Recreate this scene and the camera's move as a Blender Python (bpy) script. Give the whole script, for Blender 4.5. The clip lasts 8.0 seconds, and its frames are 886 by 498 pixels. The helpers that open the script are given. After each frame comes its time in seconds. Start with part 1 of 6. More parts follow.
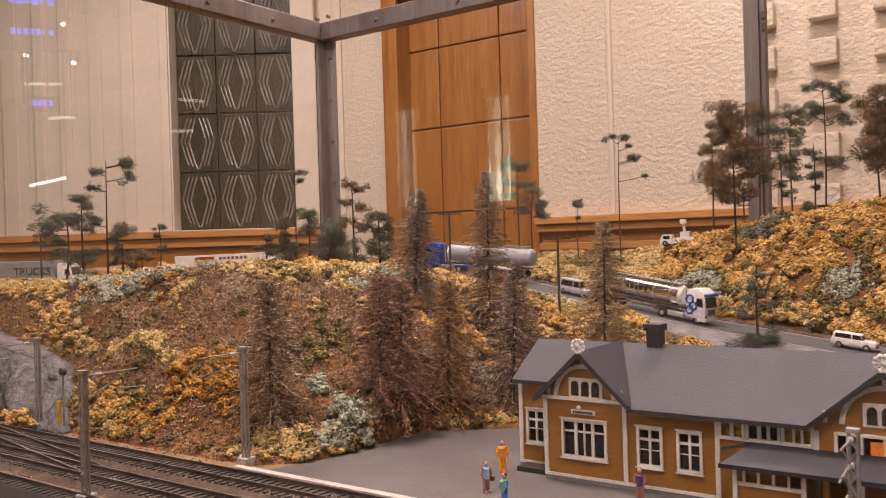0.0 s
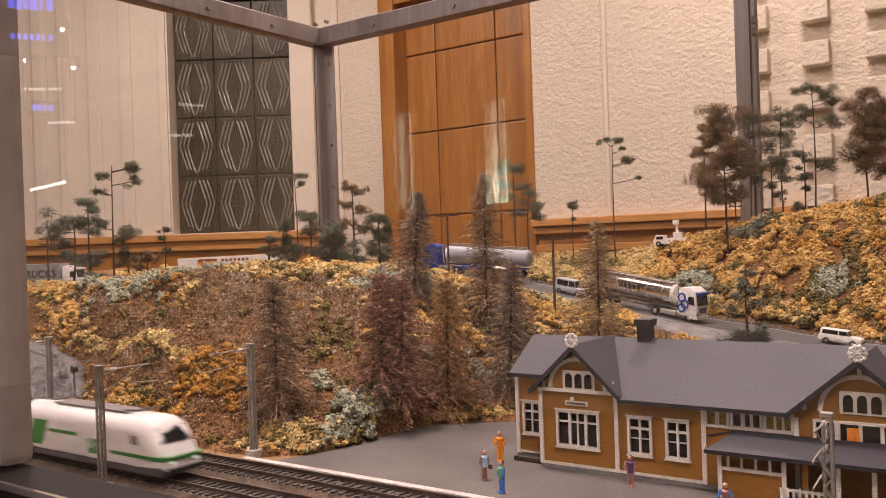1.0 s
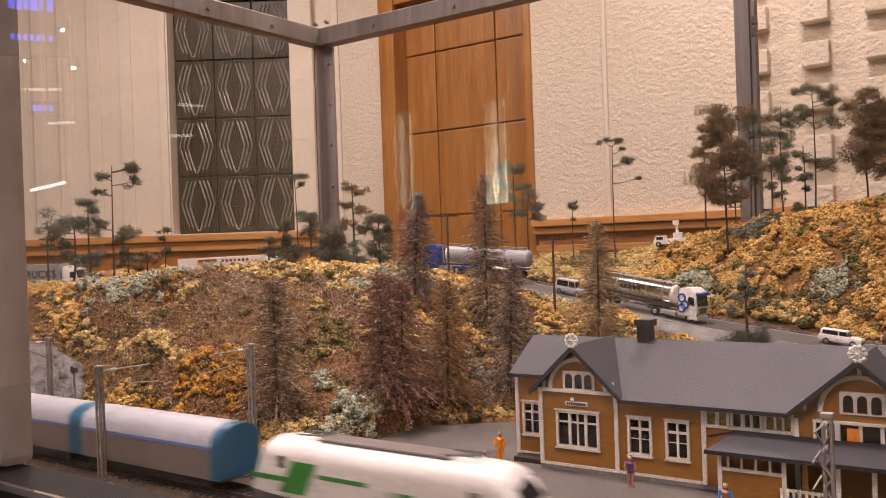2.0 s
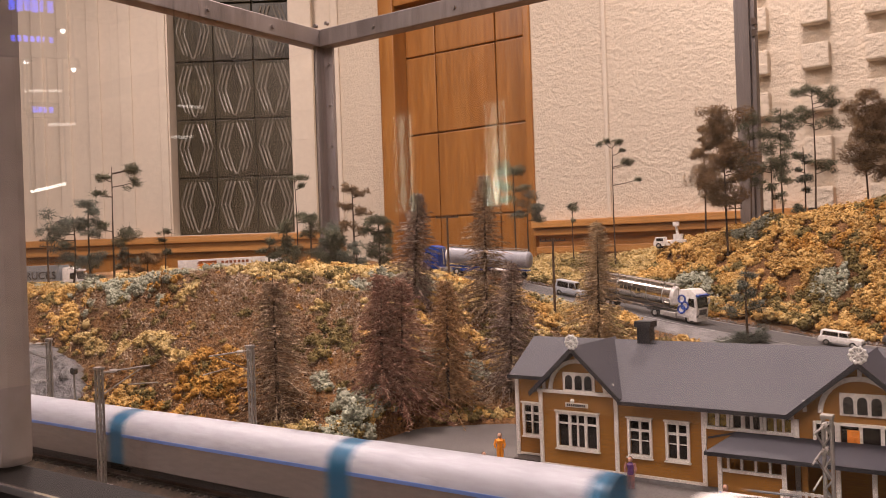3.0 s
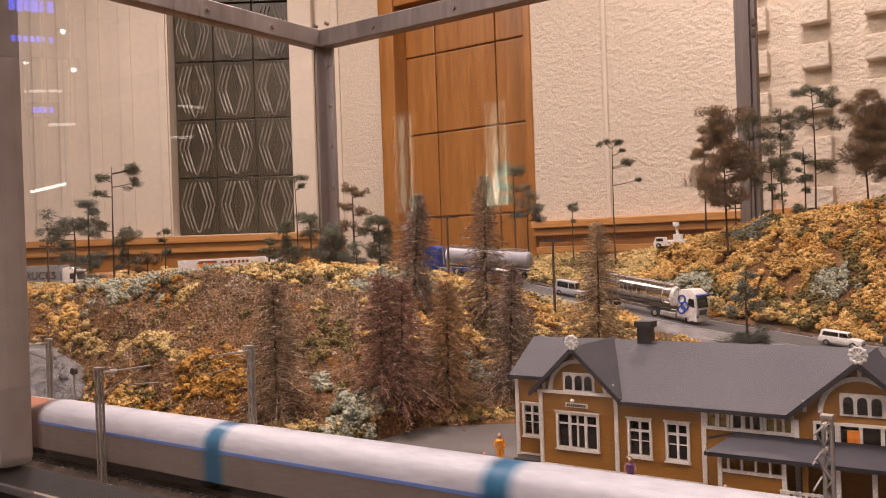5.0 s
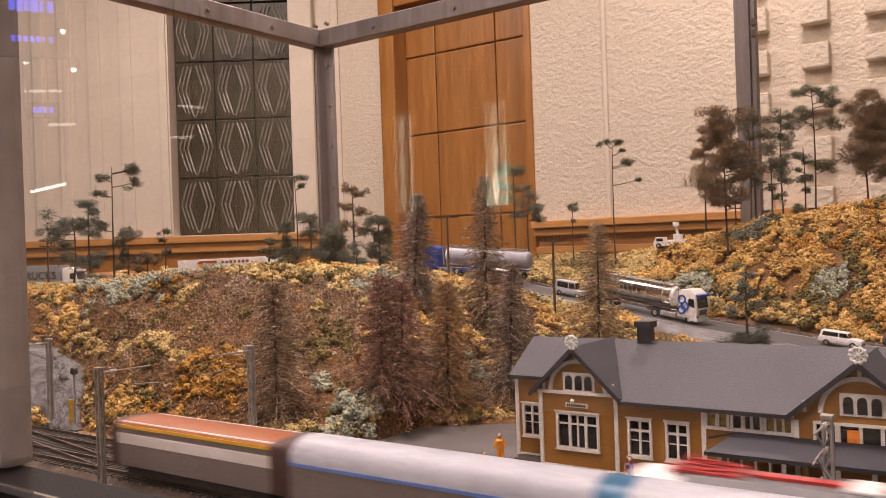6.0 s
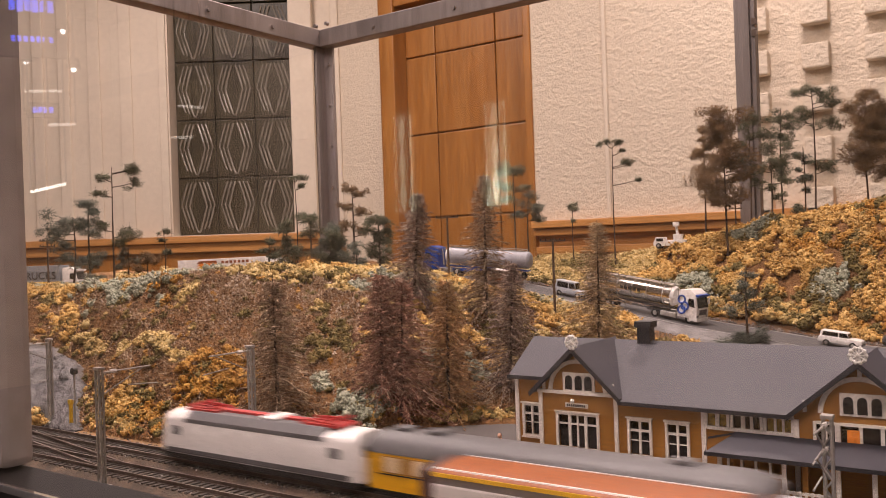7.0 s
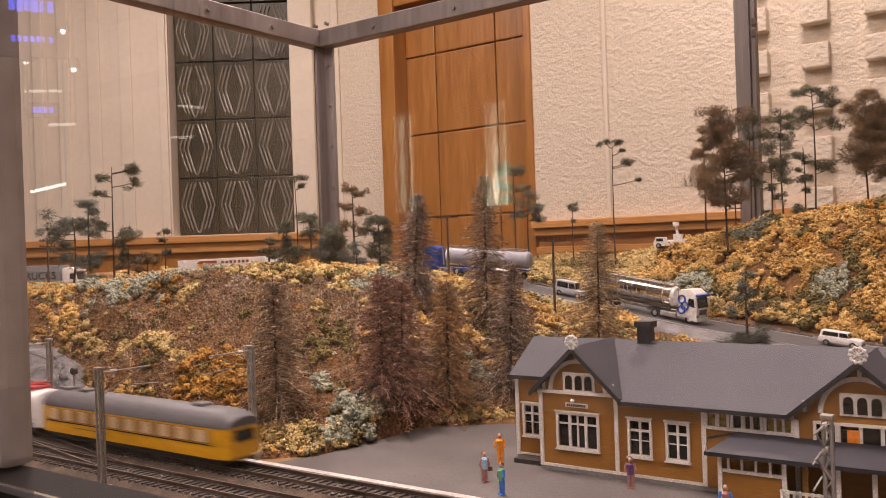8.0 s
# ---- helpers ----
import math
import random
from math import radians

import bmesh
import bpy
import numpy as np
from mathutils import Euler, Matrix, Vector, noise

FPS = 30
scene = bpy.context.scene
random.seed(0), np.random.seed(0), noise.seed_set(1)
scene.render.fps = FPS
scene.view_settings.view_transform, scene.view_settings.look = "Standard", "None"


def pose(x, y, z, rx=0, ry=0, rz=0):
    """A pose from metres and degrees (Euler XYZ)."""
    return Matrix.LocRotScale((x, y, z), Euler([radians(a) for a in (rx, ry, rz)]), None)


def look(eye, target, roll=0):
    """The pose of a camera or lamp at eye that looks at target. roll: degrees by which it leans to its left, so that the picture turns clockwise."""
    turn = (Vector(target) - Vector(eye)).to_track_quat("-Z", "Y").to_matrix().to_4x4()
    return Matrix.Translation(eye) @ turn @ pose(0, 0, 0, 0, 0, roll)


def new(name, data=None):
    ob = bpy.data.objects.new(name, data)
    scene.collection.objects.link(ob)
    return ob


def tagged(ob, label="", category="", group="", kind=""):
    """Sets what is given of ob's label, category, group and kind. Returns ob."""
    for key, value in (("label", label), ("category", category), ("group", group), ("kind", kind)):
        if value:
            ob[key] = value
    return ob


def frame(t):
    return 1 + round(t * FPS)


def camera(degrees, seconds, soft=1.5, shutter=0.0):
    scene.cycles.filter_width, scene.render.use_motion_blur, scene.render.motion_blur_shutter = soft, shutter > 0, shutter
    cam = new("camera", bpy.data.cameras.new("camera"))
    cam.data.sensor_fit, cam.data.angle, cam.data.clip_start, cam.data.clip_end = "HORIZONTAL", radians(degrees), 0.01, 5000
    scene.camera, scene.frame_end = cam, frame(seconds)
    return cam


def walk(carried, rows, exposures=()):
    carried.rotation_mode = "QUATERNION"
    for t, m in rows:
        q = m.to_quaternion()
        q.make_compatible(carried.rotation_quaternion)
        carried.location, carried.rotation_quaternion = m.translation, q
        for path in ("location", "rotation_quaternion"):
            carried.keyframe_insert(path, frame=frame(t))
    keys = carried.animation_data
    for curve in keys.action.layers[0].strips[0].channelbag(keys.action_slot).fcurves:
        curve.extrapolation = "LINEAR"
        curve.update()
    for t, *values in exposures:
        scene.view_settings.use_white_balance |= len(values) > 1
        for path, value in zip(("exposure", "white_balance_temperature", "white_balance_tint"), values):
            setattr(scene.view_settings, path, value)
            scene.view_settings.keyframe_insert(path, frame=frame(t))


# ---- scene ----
# ---- camera ----
FOV = 55.2
YAW = Vector((-0.5792, 0.8152, 0.0))
SIDE = Vector((0.8152, 0.5792, 0.0))
EYE = Vector((0.0, 0.0, 0.155))
ROLL = -1.95


def view(ahead, side, up, turn, tilt, roll=ROLL):
    """A pose near the resting place: metres ahead, aside and up, degrees of turn to the right, of tilt up and of roll."""
    eye = EYE + YAW * ahead + SIDE * side + Vector((0, 0, up))
    way = YAW + SIDE * math.tan(radians(turn)) + Vector((0, 0, math.tan(radians(tilt))))
    return look(eye, eye + way, roll)


cam = camera(FOV, 8.0, soft=0.7, shutter=0.9)
walk(cam, [
    (0.0, view(0.027, 0.0013, 0.0023, -0.19, -0.31, -1.71)),
    (0.1, view(0.0227, 0.0011, 0.0019, -0.16, -0.28, -1.75)),
    (0.2, view(0.0167, 0.0008, 0.0014, -0.12, -0.24, -1.80)),
    (0.3, view(0.0041, 0.0002, 0.0003, -0.03, -0.16, -1.91)),
    (0.4, view(0.0, 0.0, 0.0, 0.0, -0.13)),
    (1.5, view(0.0, 0.0, 0.0, 0.0, -0.13)),
    (3.0, view(0.0, 0.0, 0.0, 0.0, -0.01)),
    (4.0, view(0.0, 0.0, 0.0, 0.0, 0.0)),
    (8.0, view(0.0, 0.0, 0.0, 0.0, 0.0)),
])

# ---- light ----
world = bpy.data.worlds.new("hall_air")
scene.world = world
world.use_nodes = True
world.node_tree.nodes["Background"].inputs[0].default_value = (1.0, 0.86, 0.72, 1)
world.node_tree.nodes["Background"].inputs[1].default_value = 0.05
scene.view_settings.exposure = 0.0


def ceiling_lamp(x, y, z, sx, sy, watts, tint=(1.0, 0.80, 0.75)):
    data = bpy.data.lights.new("ceiling_lamp", "AREA")
    data.shape, data.size, data.size_y, data.energy, data.color = "RECTANGLE", sx, sy, watts, tint
    ob = new("ceiling_lamp_light", data)
    ob.matrix_world = Matrix.Translation((x, y, z))
    return ob


ceiling_lamp(-0.6, 0.5, 1.9, 0.4, 0.4, 46)
ceiling_lamp(0.8, -0.9, 2.15, 0.5, 0.5, 30)
ceiling_lamp(-3.5, -2.6, 2.3, 0.6, 0.6, 36)
ceiling_lamp(-2.6, 1.6, 2.15, 0.5, 0.5, 56)
ceiling_lamp(-0.6, 2.4, 2.15, 0.5, 0.5, 38)

# ---- materials ----


def nodes_of(name):
    m = bpy.data.materials.new(name)
    m.use_nodes = True
    nt = m.node_tree
    return m, nt, nt.nodes["Principled BSDF"]


def ramp_node(nt, fac, stops):
    r = nt.nodes.new("ShaderNodeValToRGB")
    while len(r.color_ramp.elements) < len(stops):
        r.color_ramp.elements.new(0.5)
    for e, (p, c) in zip(r.color_ramp.elements, stops):
        e.position, e.color = p, (*c, 1)
    nt.links.new(fac, r.inputs[0])
    return r.outputs[0]


def noise_node(nt, scale, detail=4.0, rough=0.55, stretch=None):
    tc = nt.nodes.new("ShaderNodeTexCoord")
    n = nt.nodes.new("ShaderNodeTexNoise")
    n.inputs["Scale"].default_value, n.inputs["Detail"].default_value, n.inputs["Roughness"].default_value = scale, detail, rough
    if stretch:
        mp = nt.nodes.new("ShaderNodeMapping")
        mp.inputs["Scale"].default_value = stretch
        nt.links.new(tc.outputs["Object"], mp.inputs[0])
        nt.links.new(mp.outputs[0], n.inputs["Vector"])
    else:
        nt.links.new(tc.outputs["Object"], n.inputs["Vector"])
    return n.outputs["Fac"]


def bump_of(nt, b, height, strength, dist):
    bp = nt.nodes.new("ShaderNodeBump")
    bp.inputs["Strength"].default_value, bp.inputs["Distance"].default_value = strength, dist
    nt.links.new(height, bp.inputs["Height"])
    nt.links.new(bp.outputs[0], b.inputs["Normal"])


def mixed(nt, fac, a, b, mode="MIX"):
    mx = nt.nodes.new("ShaderNodeMix")
    mx.data_type, mx.blend_type = "RGBA", mode
    if isinstance(fac, float):
        mx.inputs[0].default_value = fac
    else:
        nt.links.new(fac, mx.inputs[0])
    for k, v in ((6, a), (7, b)):
        if isinstance(v, tuple):
            mx.inputs[k].default_value = (*v, 1)
        else:
            nt.links.new(v, mx.inputs[k])
    return mx.outputs[2]


def surface(name, a, b, scale, rough=0.6, metal=0.0, bump=0.0, dist=0.001, stretch=None, fine=None, island=0.0, random_piece=0.0, spec=0.5, low=0.72, high=1.12):
    """A colour that wanders between a and b at one scale and darkens finely at another, with relief."""
    m, nt, bs = nodes_of(name)
    f = noise_node(nt, scale, 5, 0.6, stretch)
    col = ramp_node(nt, f, ((0.3, a), (0.7, b)))
    f2 = noise_node(nt, fine or scale * 7, 3, 0.6, stretch)
    shade = ramp_node(nt, f2, ((0.3, (low,) * 3), (0.7, (high,) * 3)))
    col = mixed(nt, 1.0, col, shade, "MULTIPLY")
    if island or random_piece:
        if island:
            src = nt.nodes.new("ShaderNodeNewGeometry").outputs["Random Per Island"]
            k = island
        else:
            src = nt.nodes.new("ShaderNodeObjectInfo").outputs["Random"]
            k = random_piece
        tone = ramp_node(nt, src, ((0.0, (1 - k,) * 3), (1.0, (1 + k,) * 3)))
        col = mixed(nt, 1.0, col, tone, "MULTIPLY")
    nt.links.new(col, bs.inputs["Base Color"])
    rr = ramp_node(nt, f, ((0.2, (max(rough - 0.12, 0.02),) * 3), (0.8, (min(rough + 0.1, 1.0),) * 3)))
    nt.links.new(rr, bs.inputs["Roughness"])
    bs.inputs["Metallic"].default_value = metal
    bs.inputs["Specular IOR Level"].default_value = spec
    if bump:
        bump_of(nt, bs, f2, bump, dist)
    return m


def island_colours(name, stops, rough=0.9, spec=0.15, scale=900):
    """Foam or leaf bits: each loose bit takes its own colour out of the stops, patches lean one way."""
    m, nt, bs = nodes_of(name)
    g = nt.nodes.new("ShaderNodeNewGeometry").outputs["Random Per Island"]
    col = ramp_node(nt, g, stops)
    f = noise_node(nt, scale, 2)
    shade = ramp_node(nt, f, ((0.3, (0.6, 0.6, 0.6)), (0.7, (1.2, 1.2, 1.2))))
    wide = ramp_node(nt, noise_node(nt, 26, 4, 0.65), ((0.32, (0.74, 0.70, 0.66)), (0.5, (1.0, 1.0, 1.0)), (0.68, (1.18, 1.16, 1.12))))
    col = mixed(nt, 1.0, mixed(nt, 1.0, col, shade, "MULTIPLY"), wide, "MULTIPLY")
    nt.links.new(col, bs.inputs["Base Color"])
    bs.inputs["Roughness"].default_value, bs.inputs["Specular IOR Level"].default_value = rough, spec
    bump_of(nt, bs, f, 0.6, 0.0008)
    return m


def glass_material(name, tint=(1, 1, 1), rough=0.0):
    m, nt, bs = nodes_of(name)
    bs.inputs["Base Color"].default_value = (*tint, 1)
    bs.inputs["Transmission Weight"].default_value = 1.0
    bs.inputs["Roughness"].default_value = rough
    bs.inputs["IOR"].default_value = 1.45
    return m


def glowing(name, colour, strength):
    m, nt, bs = nodes_of(name)
    bs.inputs["Base Color"].default_value = (*colour, 1)
    bs.inputs["Emission Color"].default_value = (*colour, 1)
    bs.inputs["Emission Strength"].default_value = strength
    return m


# ---- mesh building ----


class Mesh:
    """Gathers vertices and faces of one part."""

    def __init__(self):
        self.v, self.f = [], []

    def add(self, verts, faces):
        n = len(self.v)
        self.v.extend(tuple(p) for p in verts)
        self.f.extend(tuple(i + n for i in f) for f in faces)
        return self

    def box(self, x0, x1, y0, y1, z0, z1):
        return self.add([(x0, y0, z0), (x1, y0, z0), (x1, y1, z0), (x0, y1, z0), (x0, y0, z1), (x1, y0, z1), (x1, y1, z1), (x0, y1, z1)],
                        [(3, 2, 1, 0), (4, 5, 6, 7), (0, 1, 5, 4), (1, 2, 6, 5), (2, 3, 7, 6), (3, 0, 4, 7)])

    def tube(self, points, radii, n=8, cap=True):
        """A round bar along points with a radius at each."""
        pts = [Vector(p) for p in points]
        if not isinstance(radii, (list, tuple)):
            radii = [radii] * len(pts)
        verts, faces = [], []
        for i, p in enumerate(pts):
            d = (pts[min(i + 1, len(pts) - 1)] - pts[max(i - 1, 0)]).normalized()
            a = d.orthogonal().normalized() if abs(d.z) < 0.99 else Vector((1, 0, 0))
            if abs(d.z) < 0.99:
                a = d.cross(Vector((0, 0, 1))).normalized()
            b = d.cross(a)
            for k in range(n):
                w = 2 * math.pi * k / n
                verts.append(p + (a * math.cos(w) + b * math.sin(w)) * radii[i])
        for i in range(len(pts) - 1):
            for k in range(n):
                faces.append((i * n + k, i * n + (k + 1) % n, (i + 1) * n + (k + 1) % n, (i + 1) * n + k))
        if cap:
            faces.append(tuple(range(n))[::-1])
            faces.append(tuple((len(pts) - 1) * n + k for k in range(n)))
        return self.add(verts, faces)

    def loft(self, sections, closed=True, cap=True):
        """Joins rings of equal point count."""
        n = len(sections[0])
        verts = [p for s in sections for p in s]
        faces = []
        for i in range(len(sections) - 1):
            for k in range(n if closed else n - 1):
                faces.append((i * n + k, i * n + (k + 1) % n, (i + 1) * n + (k + 1) % n, (i + 1) * n + k))
        if cap and closed:
            faces.append(tuple(range(n))[::-1])
            faces.append(tuple((len(sections) - 1) * n + k for k in range(n)))
        return self.add(verts, faces)

    def ball(self, c, r, seg=10, rings=6, squash=1.0):
        secs = []
        for i in range(rings + 1):
            a = math.pi * i / rings
            rr = max(r * math.sin(a), r * 0.02)
            secs.append([(c[0] + rr * math.cos(2 * math.pi * k / seg), c[1] + rr * math.sin(2 * math.pi * k / seg), c[2] - r * squash * math.cos(a)) for k in range(seg)])
        return self.loft(secs)

    def poly_prism(self, outline, axis, a, b):
        """Extrudes a 2D outline along axis (0, 1 or 2) from a to b."""
        def place(p, h):
            q = [p[0], p[1]]
            q.insert(axis, h)
            return tuple(q)
        return self.loft([[place(p, a) for p in outline], [place(p, b) for p in outline]])


def link(name, g, material, parent=None, label="", smooth=False, bevel=0.0, at=None, fix=True):
    me = bpy.data.meshes.new(name)
    me.from_pydata(g.v, [], g.f)
    if fix:
        bm = bmesh.new()
        bm.from_mesh(me)
        bmesh.ops.recalc_face_normals(bm, faces=bm.faces)
        if bevel:
            es = [e for e in bm.edges if len(e.link_faces) == 2 and e.calc_face_angle(0) > 0.6]
            bmesh.ops.bevel(bm, geom=es, offset=bevel, segments=2, profile=0.6, affect="EDGES", clamp_overlap=True)
        bm.to_mesh(me)
        bm.free()
    if smooth:
        me.shade_smooth()
        if smooth != "all":
            me.set_sharp_from_angle(angle=radians(40))
    me.materials.append(material)
    ob = new(name, me)
    if parent is not None:
        ob.parent = parent
    if at is not None:
        ob.matrix_basis = at
    if label:
        tagged(ob, label)
    return ob


def thing(name, m, label, category, group="", kind=""):
    ob = new(name)
    ob.empty_display_size = 0.01
    ob.matrix_basis = m
    return tagged(ob, label, category, group, kind)
M_STUCCO = surface("stucco", (0.66, 0.56, 0.44), (0.72, 0.62, 0.49), 1.6, 0.92, bump=1.0, dist=0.009, fine=58, low=0.94, high=1.03)
M_STUCCO_SMOOTH = surface("smooth_plaster", (0.66, 0.57, 0.46), (0.74, 0.65, 0.53), 2.0, 0.85, bump=0.5, dist=0.004, fine=40, low=0.95, high=1.02)
M_WOOD = surface("stained_wood", (0.31, 0.115, 0.018), (0.44, 0.19, 0.038), 2.5, 0.42, bump=0.15, dist=0.001, stretch=(9, 9, 0.7), fine=14)
# same stain with grain lengthwise, colour raised for stronger light low on the wall
M_WOOD_RAIL_LIT = surface("stained_wood_rail_lit", (0.53, 0.235, 0.062), (0.66, 0.325, 0.10), 2.5, 0.4, bump=0.1, dist=0.001, stretch=(0.7, 9, 9), fine=14)
M_ALU = surface("brushed_aluminium", (0.27, 0.235, 0.225), (0.35, 0.31, 0.295), 8.0, 0.45, 0.7, bump=0.05, stretch=(1, 1, 0.1))
M_FRAME_DARK = surface("dark_frame", (0.006, 0.005, 0.005), (0.011, 0.009, 0.008), 6.0, 0.7, spec=0.15)
M_GLASS = glass_material("clear_glass")
M_FLOOR = surface("hall_floor", (0.035, 0.028, 0.022), (0.06, 0.048, 0.038), 1.5, 0.4)
M_CEIL = surface("hall_ceiling", (0.6, 0.53, 0.45), (0.68, 0.6, 0.5), 1.5, 0.9)
M_BOARD = surface("table_wood", (0.12, 0.08, 0.05), (0.2, 0.14, 0.09), 4.0, 0.6)
M_EARTH = surface("hillside_earth", (0.085, 0.042, 0.019), (0.30, 0.160, 0.070), 34, 0.97, bump=1.0, dist=0.004, fine=380, spec=0.1, low=0.4, high=1.6)
M_ASPHALT = surface("asphalt", (0.11, 0.098, 0.092), (0.16, 0.145, 0.135), 14, 0.9, bump=0.25, dist=0.0006, fine=900, spec=0.2)
M_ROAD = surface("road_asphalt", (0.085, 0.08, 0.08), (0.125, 0.118, 0.115), 18, 0.85, bump=0.25, dist=0.0006, fine=900, spec=0.25)
M_BALLAST = surface("ballast", (0.05, 0.043, 0.038), (0.17, 0.12, 0.085), 60, 0.95, bump=1.0, dist=0.0015, fine=700, spec=0.15)
M_SAND = surface("sandy_soil", (0.22, 0.13, 0.06), (0.34, 0.22, 0.11), 40, 0.95, bump=0.8, dist=0.001, fine=600, spec=0.1)
M_KERB = surface("kerb_concrete", (0.42, 0.39, 0.36), (0.56, 0.52, 0.48), 30, 0.85, bump=0.3, dist=0.0005)
M_RAIL = surface("rail_steel", (0.12, 0.085, 0.065), (0.24, 0.19, 0.16), 40, 0.4, 0.8)
M_TIE = surface("tie_wood", (0.035, 0.028, 0.023), (0.075, 0.058, 0.046), 50, 0.85, random_piece=0.35)

def ease_flat(t):
    return t * t * (3 - 2 * t)


TRACK1, TRACK2 = 0.3685, 0.4125
WALL_Y = 3.2

# ---- hall ----
g = Mesh().box(-8, 5, -5, 5.2, -1.06, -1.0)
tagged(link("floor", g, M_FLOOR), "polished brown hall floor under the display case", "floor", kind="structure")
g = Mesh().box(-8, 5, -5, 5.2, 2.6, 2.7)
tagged(link("ceiling", g, M_CEIL), "plain warm white hall ceiling", "ceiling", kind="structure")


def with_holes(g, x0, x1, z0, z1, y0, y1, holes):
    """A wall slab along x with rectangular openings (hx0, hx1, hz0, hz1) through it."""
    xs = sorted({x0, x1, *(h[0] for h in holes), *(h[1] for h in holes)})
    zs = sorted({z0, z1, *(h[2] for h in holes), *(h[3] for h in holes)})
    for a, b in zip(xs, xs[1:]):
        run = None
        for c, d in zip(zs, zs[1:]):
            open_here = any(h[0] < (a + b) / 2 < h[1] and h[2] < (c + d) / 2 < h[3] for h in holes)
            if open_here:
                if run is not None:
                    g.box(a, b, y0, y1, run, c)
                    run = None
            elif run is None:
                run = c
        if run is not None:
            g.box(a, b, y0, y1, run, z1)
    return g


def piece_wall(name, x0, x1, z0, z1, y0, y1, mat, label):
    return tagged(link(name, Mesh().box(x0, x1, y0, y1, z0, z1), mat), label, "wall", kind="structure")


DOOR_X0, DOOR_X1 = -2.60, -1.775
piece_wall("wall_north_1", DOOR_X1, 5, 0.25, 2.6, WALL_Y, WALL_Y + 0.25, M_STUCCO, "rough cream stucco wall beside the wooden door")
piece_wall("wall_north_2", -2.889, DOOR_X0, -1.0, 2.6, WALL_Y, WALL_Y + 0.25, M_STUCCO, "rough cream stucco wall between corner and door")
piece_wall("wall_north_3", DOOR_X0, DOOR_X1, 1.45, 2.6, WALL_Y, WALL_Y + 0.25, M_STUCCO, "cream stucco wall over the door")
# wainscot in the brightened wood, its extra light held in the colour
piece_wall("wall_north_4", DOOR_X1, 5, -1.0, 0.25, WALL_Y + 0.012, WALL_Y + 0.25, M_WOOD_RAIL_LIT, "stained wooden wainscot panelling along the hall wall")
piece_wall("wall_south", -8, 5, -1.0, 2.6, -5.0, -4.9, M_STUCCO_SMOOTH, "cream hall wall on the visitors' side")
tagged(link("wall_east", Mesh().box(4.9, 5, -4.9, WALL_Y, -1, 2.6), M_STUCCO_SMOOTH), "cream hall end wall", "wall", kind="structure")
tagged(link("wall_west", Mesh().box(-8, -7.9, -4.9, 3.2, -1, 2.6), M_STUCCO_SMOOTH), "cream hall end wall", "wall", kind="structure")
# raised joint strip in the stucco
tagged(link("trim_joint", Mesh().box(-1.445, -1.428, WALL_Y - 0.008, WALL_Y - 0.002, 0.26, 2.6), M_STUCCO_SMOOTH, bevel=0.003), "plaster joint strip running up the stucco", "trim", kind="structure")
# wainscot cap, three steps
g = Mesh().box(DOOR_X1, 5, WALL_Y - 0.05, WALL_Y + 0.012, 0.228, 0.258)
g.box(DOOR_X1, 5, WALL_Y - 0.032, WALL_Y + 0.012, 0.196, 0.228).box(DOOR_X1, 5, WALL_Y - 0.012, WALL_Y + 0.012, 0.12, 0.150)
tagged(link("trim_rail", g, M_WOOD_RAIL_LIT, bevel=0.004), "stepped honey-brown wooden wainscot cap", "trim", kind="structure")
# projecting plaster blocks
k = 0
for bx in (-0.835, -0.632, -0.43, -0.23, -0.03):
    for bz in (0.29, 0.465, 0.64, 0.79, 0.945, 1.10, 1.25):
        b = link("plaster_block", Mesh().box(bx - 0.045, bx + 0.045, WALL_Y - 0.05, WALL_Y - 0.002, bz - 0.05, bz + 0.036), M_STUCCO, bevel=0.006)
        tagged(b, "square cream plaster block projecting from the stucco wall", "relief block", "plaster relief blocks")

# double door
door = thing("door_1", pose(0, 0, 0), "tall closed panelled wooden door, honey-brown stain", "door", kind="structure")
g = Mesh().box(DOOR_X0, DOOR_X0 + 0.09, WALL_Y - 0.02, WALL_Y + 0.2, -1, 1.45).box(DOOR_X1 - 0.035, DOOR_X1, WALL_Y - 0.01, WALL_Y + 0.2, -1, 1.45)
g.box(DOOR_X0 + 0.09, DOOR_X1 - 0.035, WALL_Y - 0.01, WALL_Y + 0.2, 1.32, 1.45)
link("door_frame", g, M_WOOD, door, bevel=0.006)
mid = -2.0
for a, b in ((DOOR_X0 + 0.09, -2.335), (-2.331, mid - 0.003), (mid + 0.003, DOOR_X1 - 0.035)):
    for c, d in ((-1.0, 0.304), (0.310, 0.704), (0.710, 1.080), (1.086, 1.32)):
        g = Mesh().box(a, b, WALL_Y + 0.075, WALL_Y + 0.09, c, d)
        link("door_panel", g, M_WOOD, door, bevel=0.006)
link("door_core", Mesh().box(DOOR_X0 + 0.09, DOOR_X1 - 0.035, WALL_Y + 0.09, WALL_Y + 0.12, -1, 1.32), M_WOOD, door)

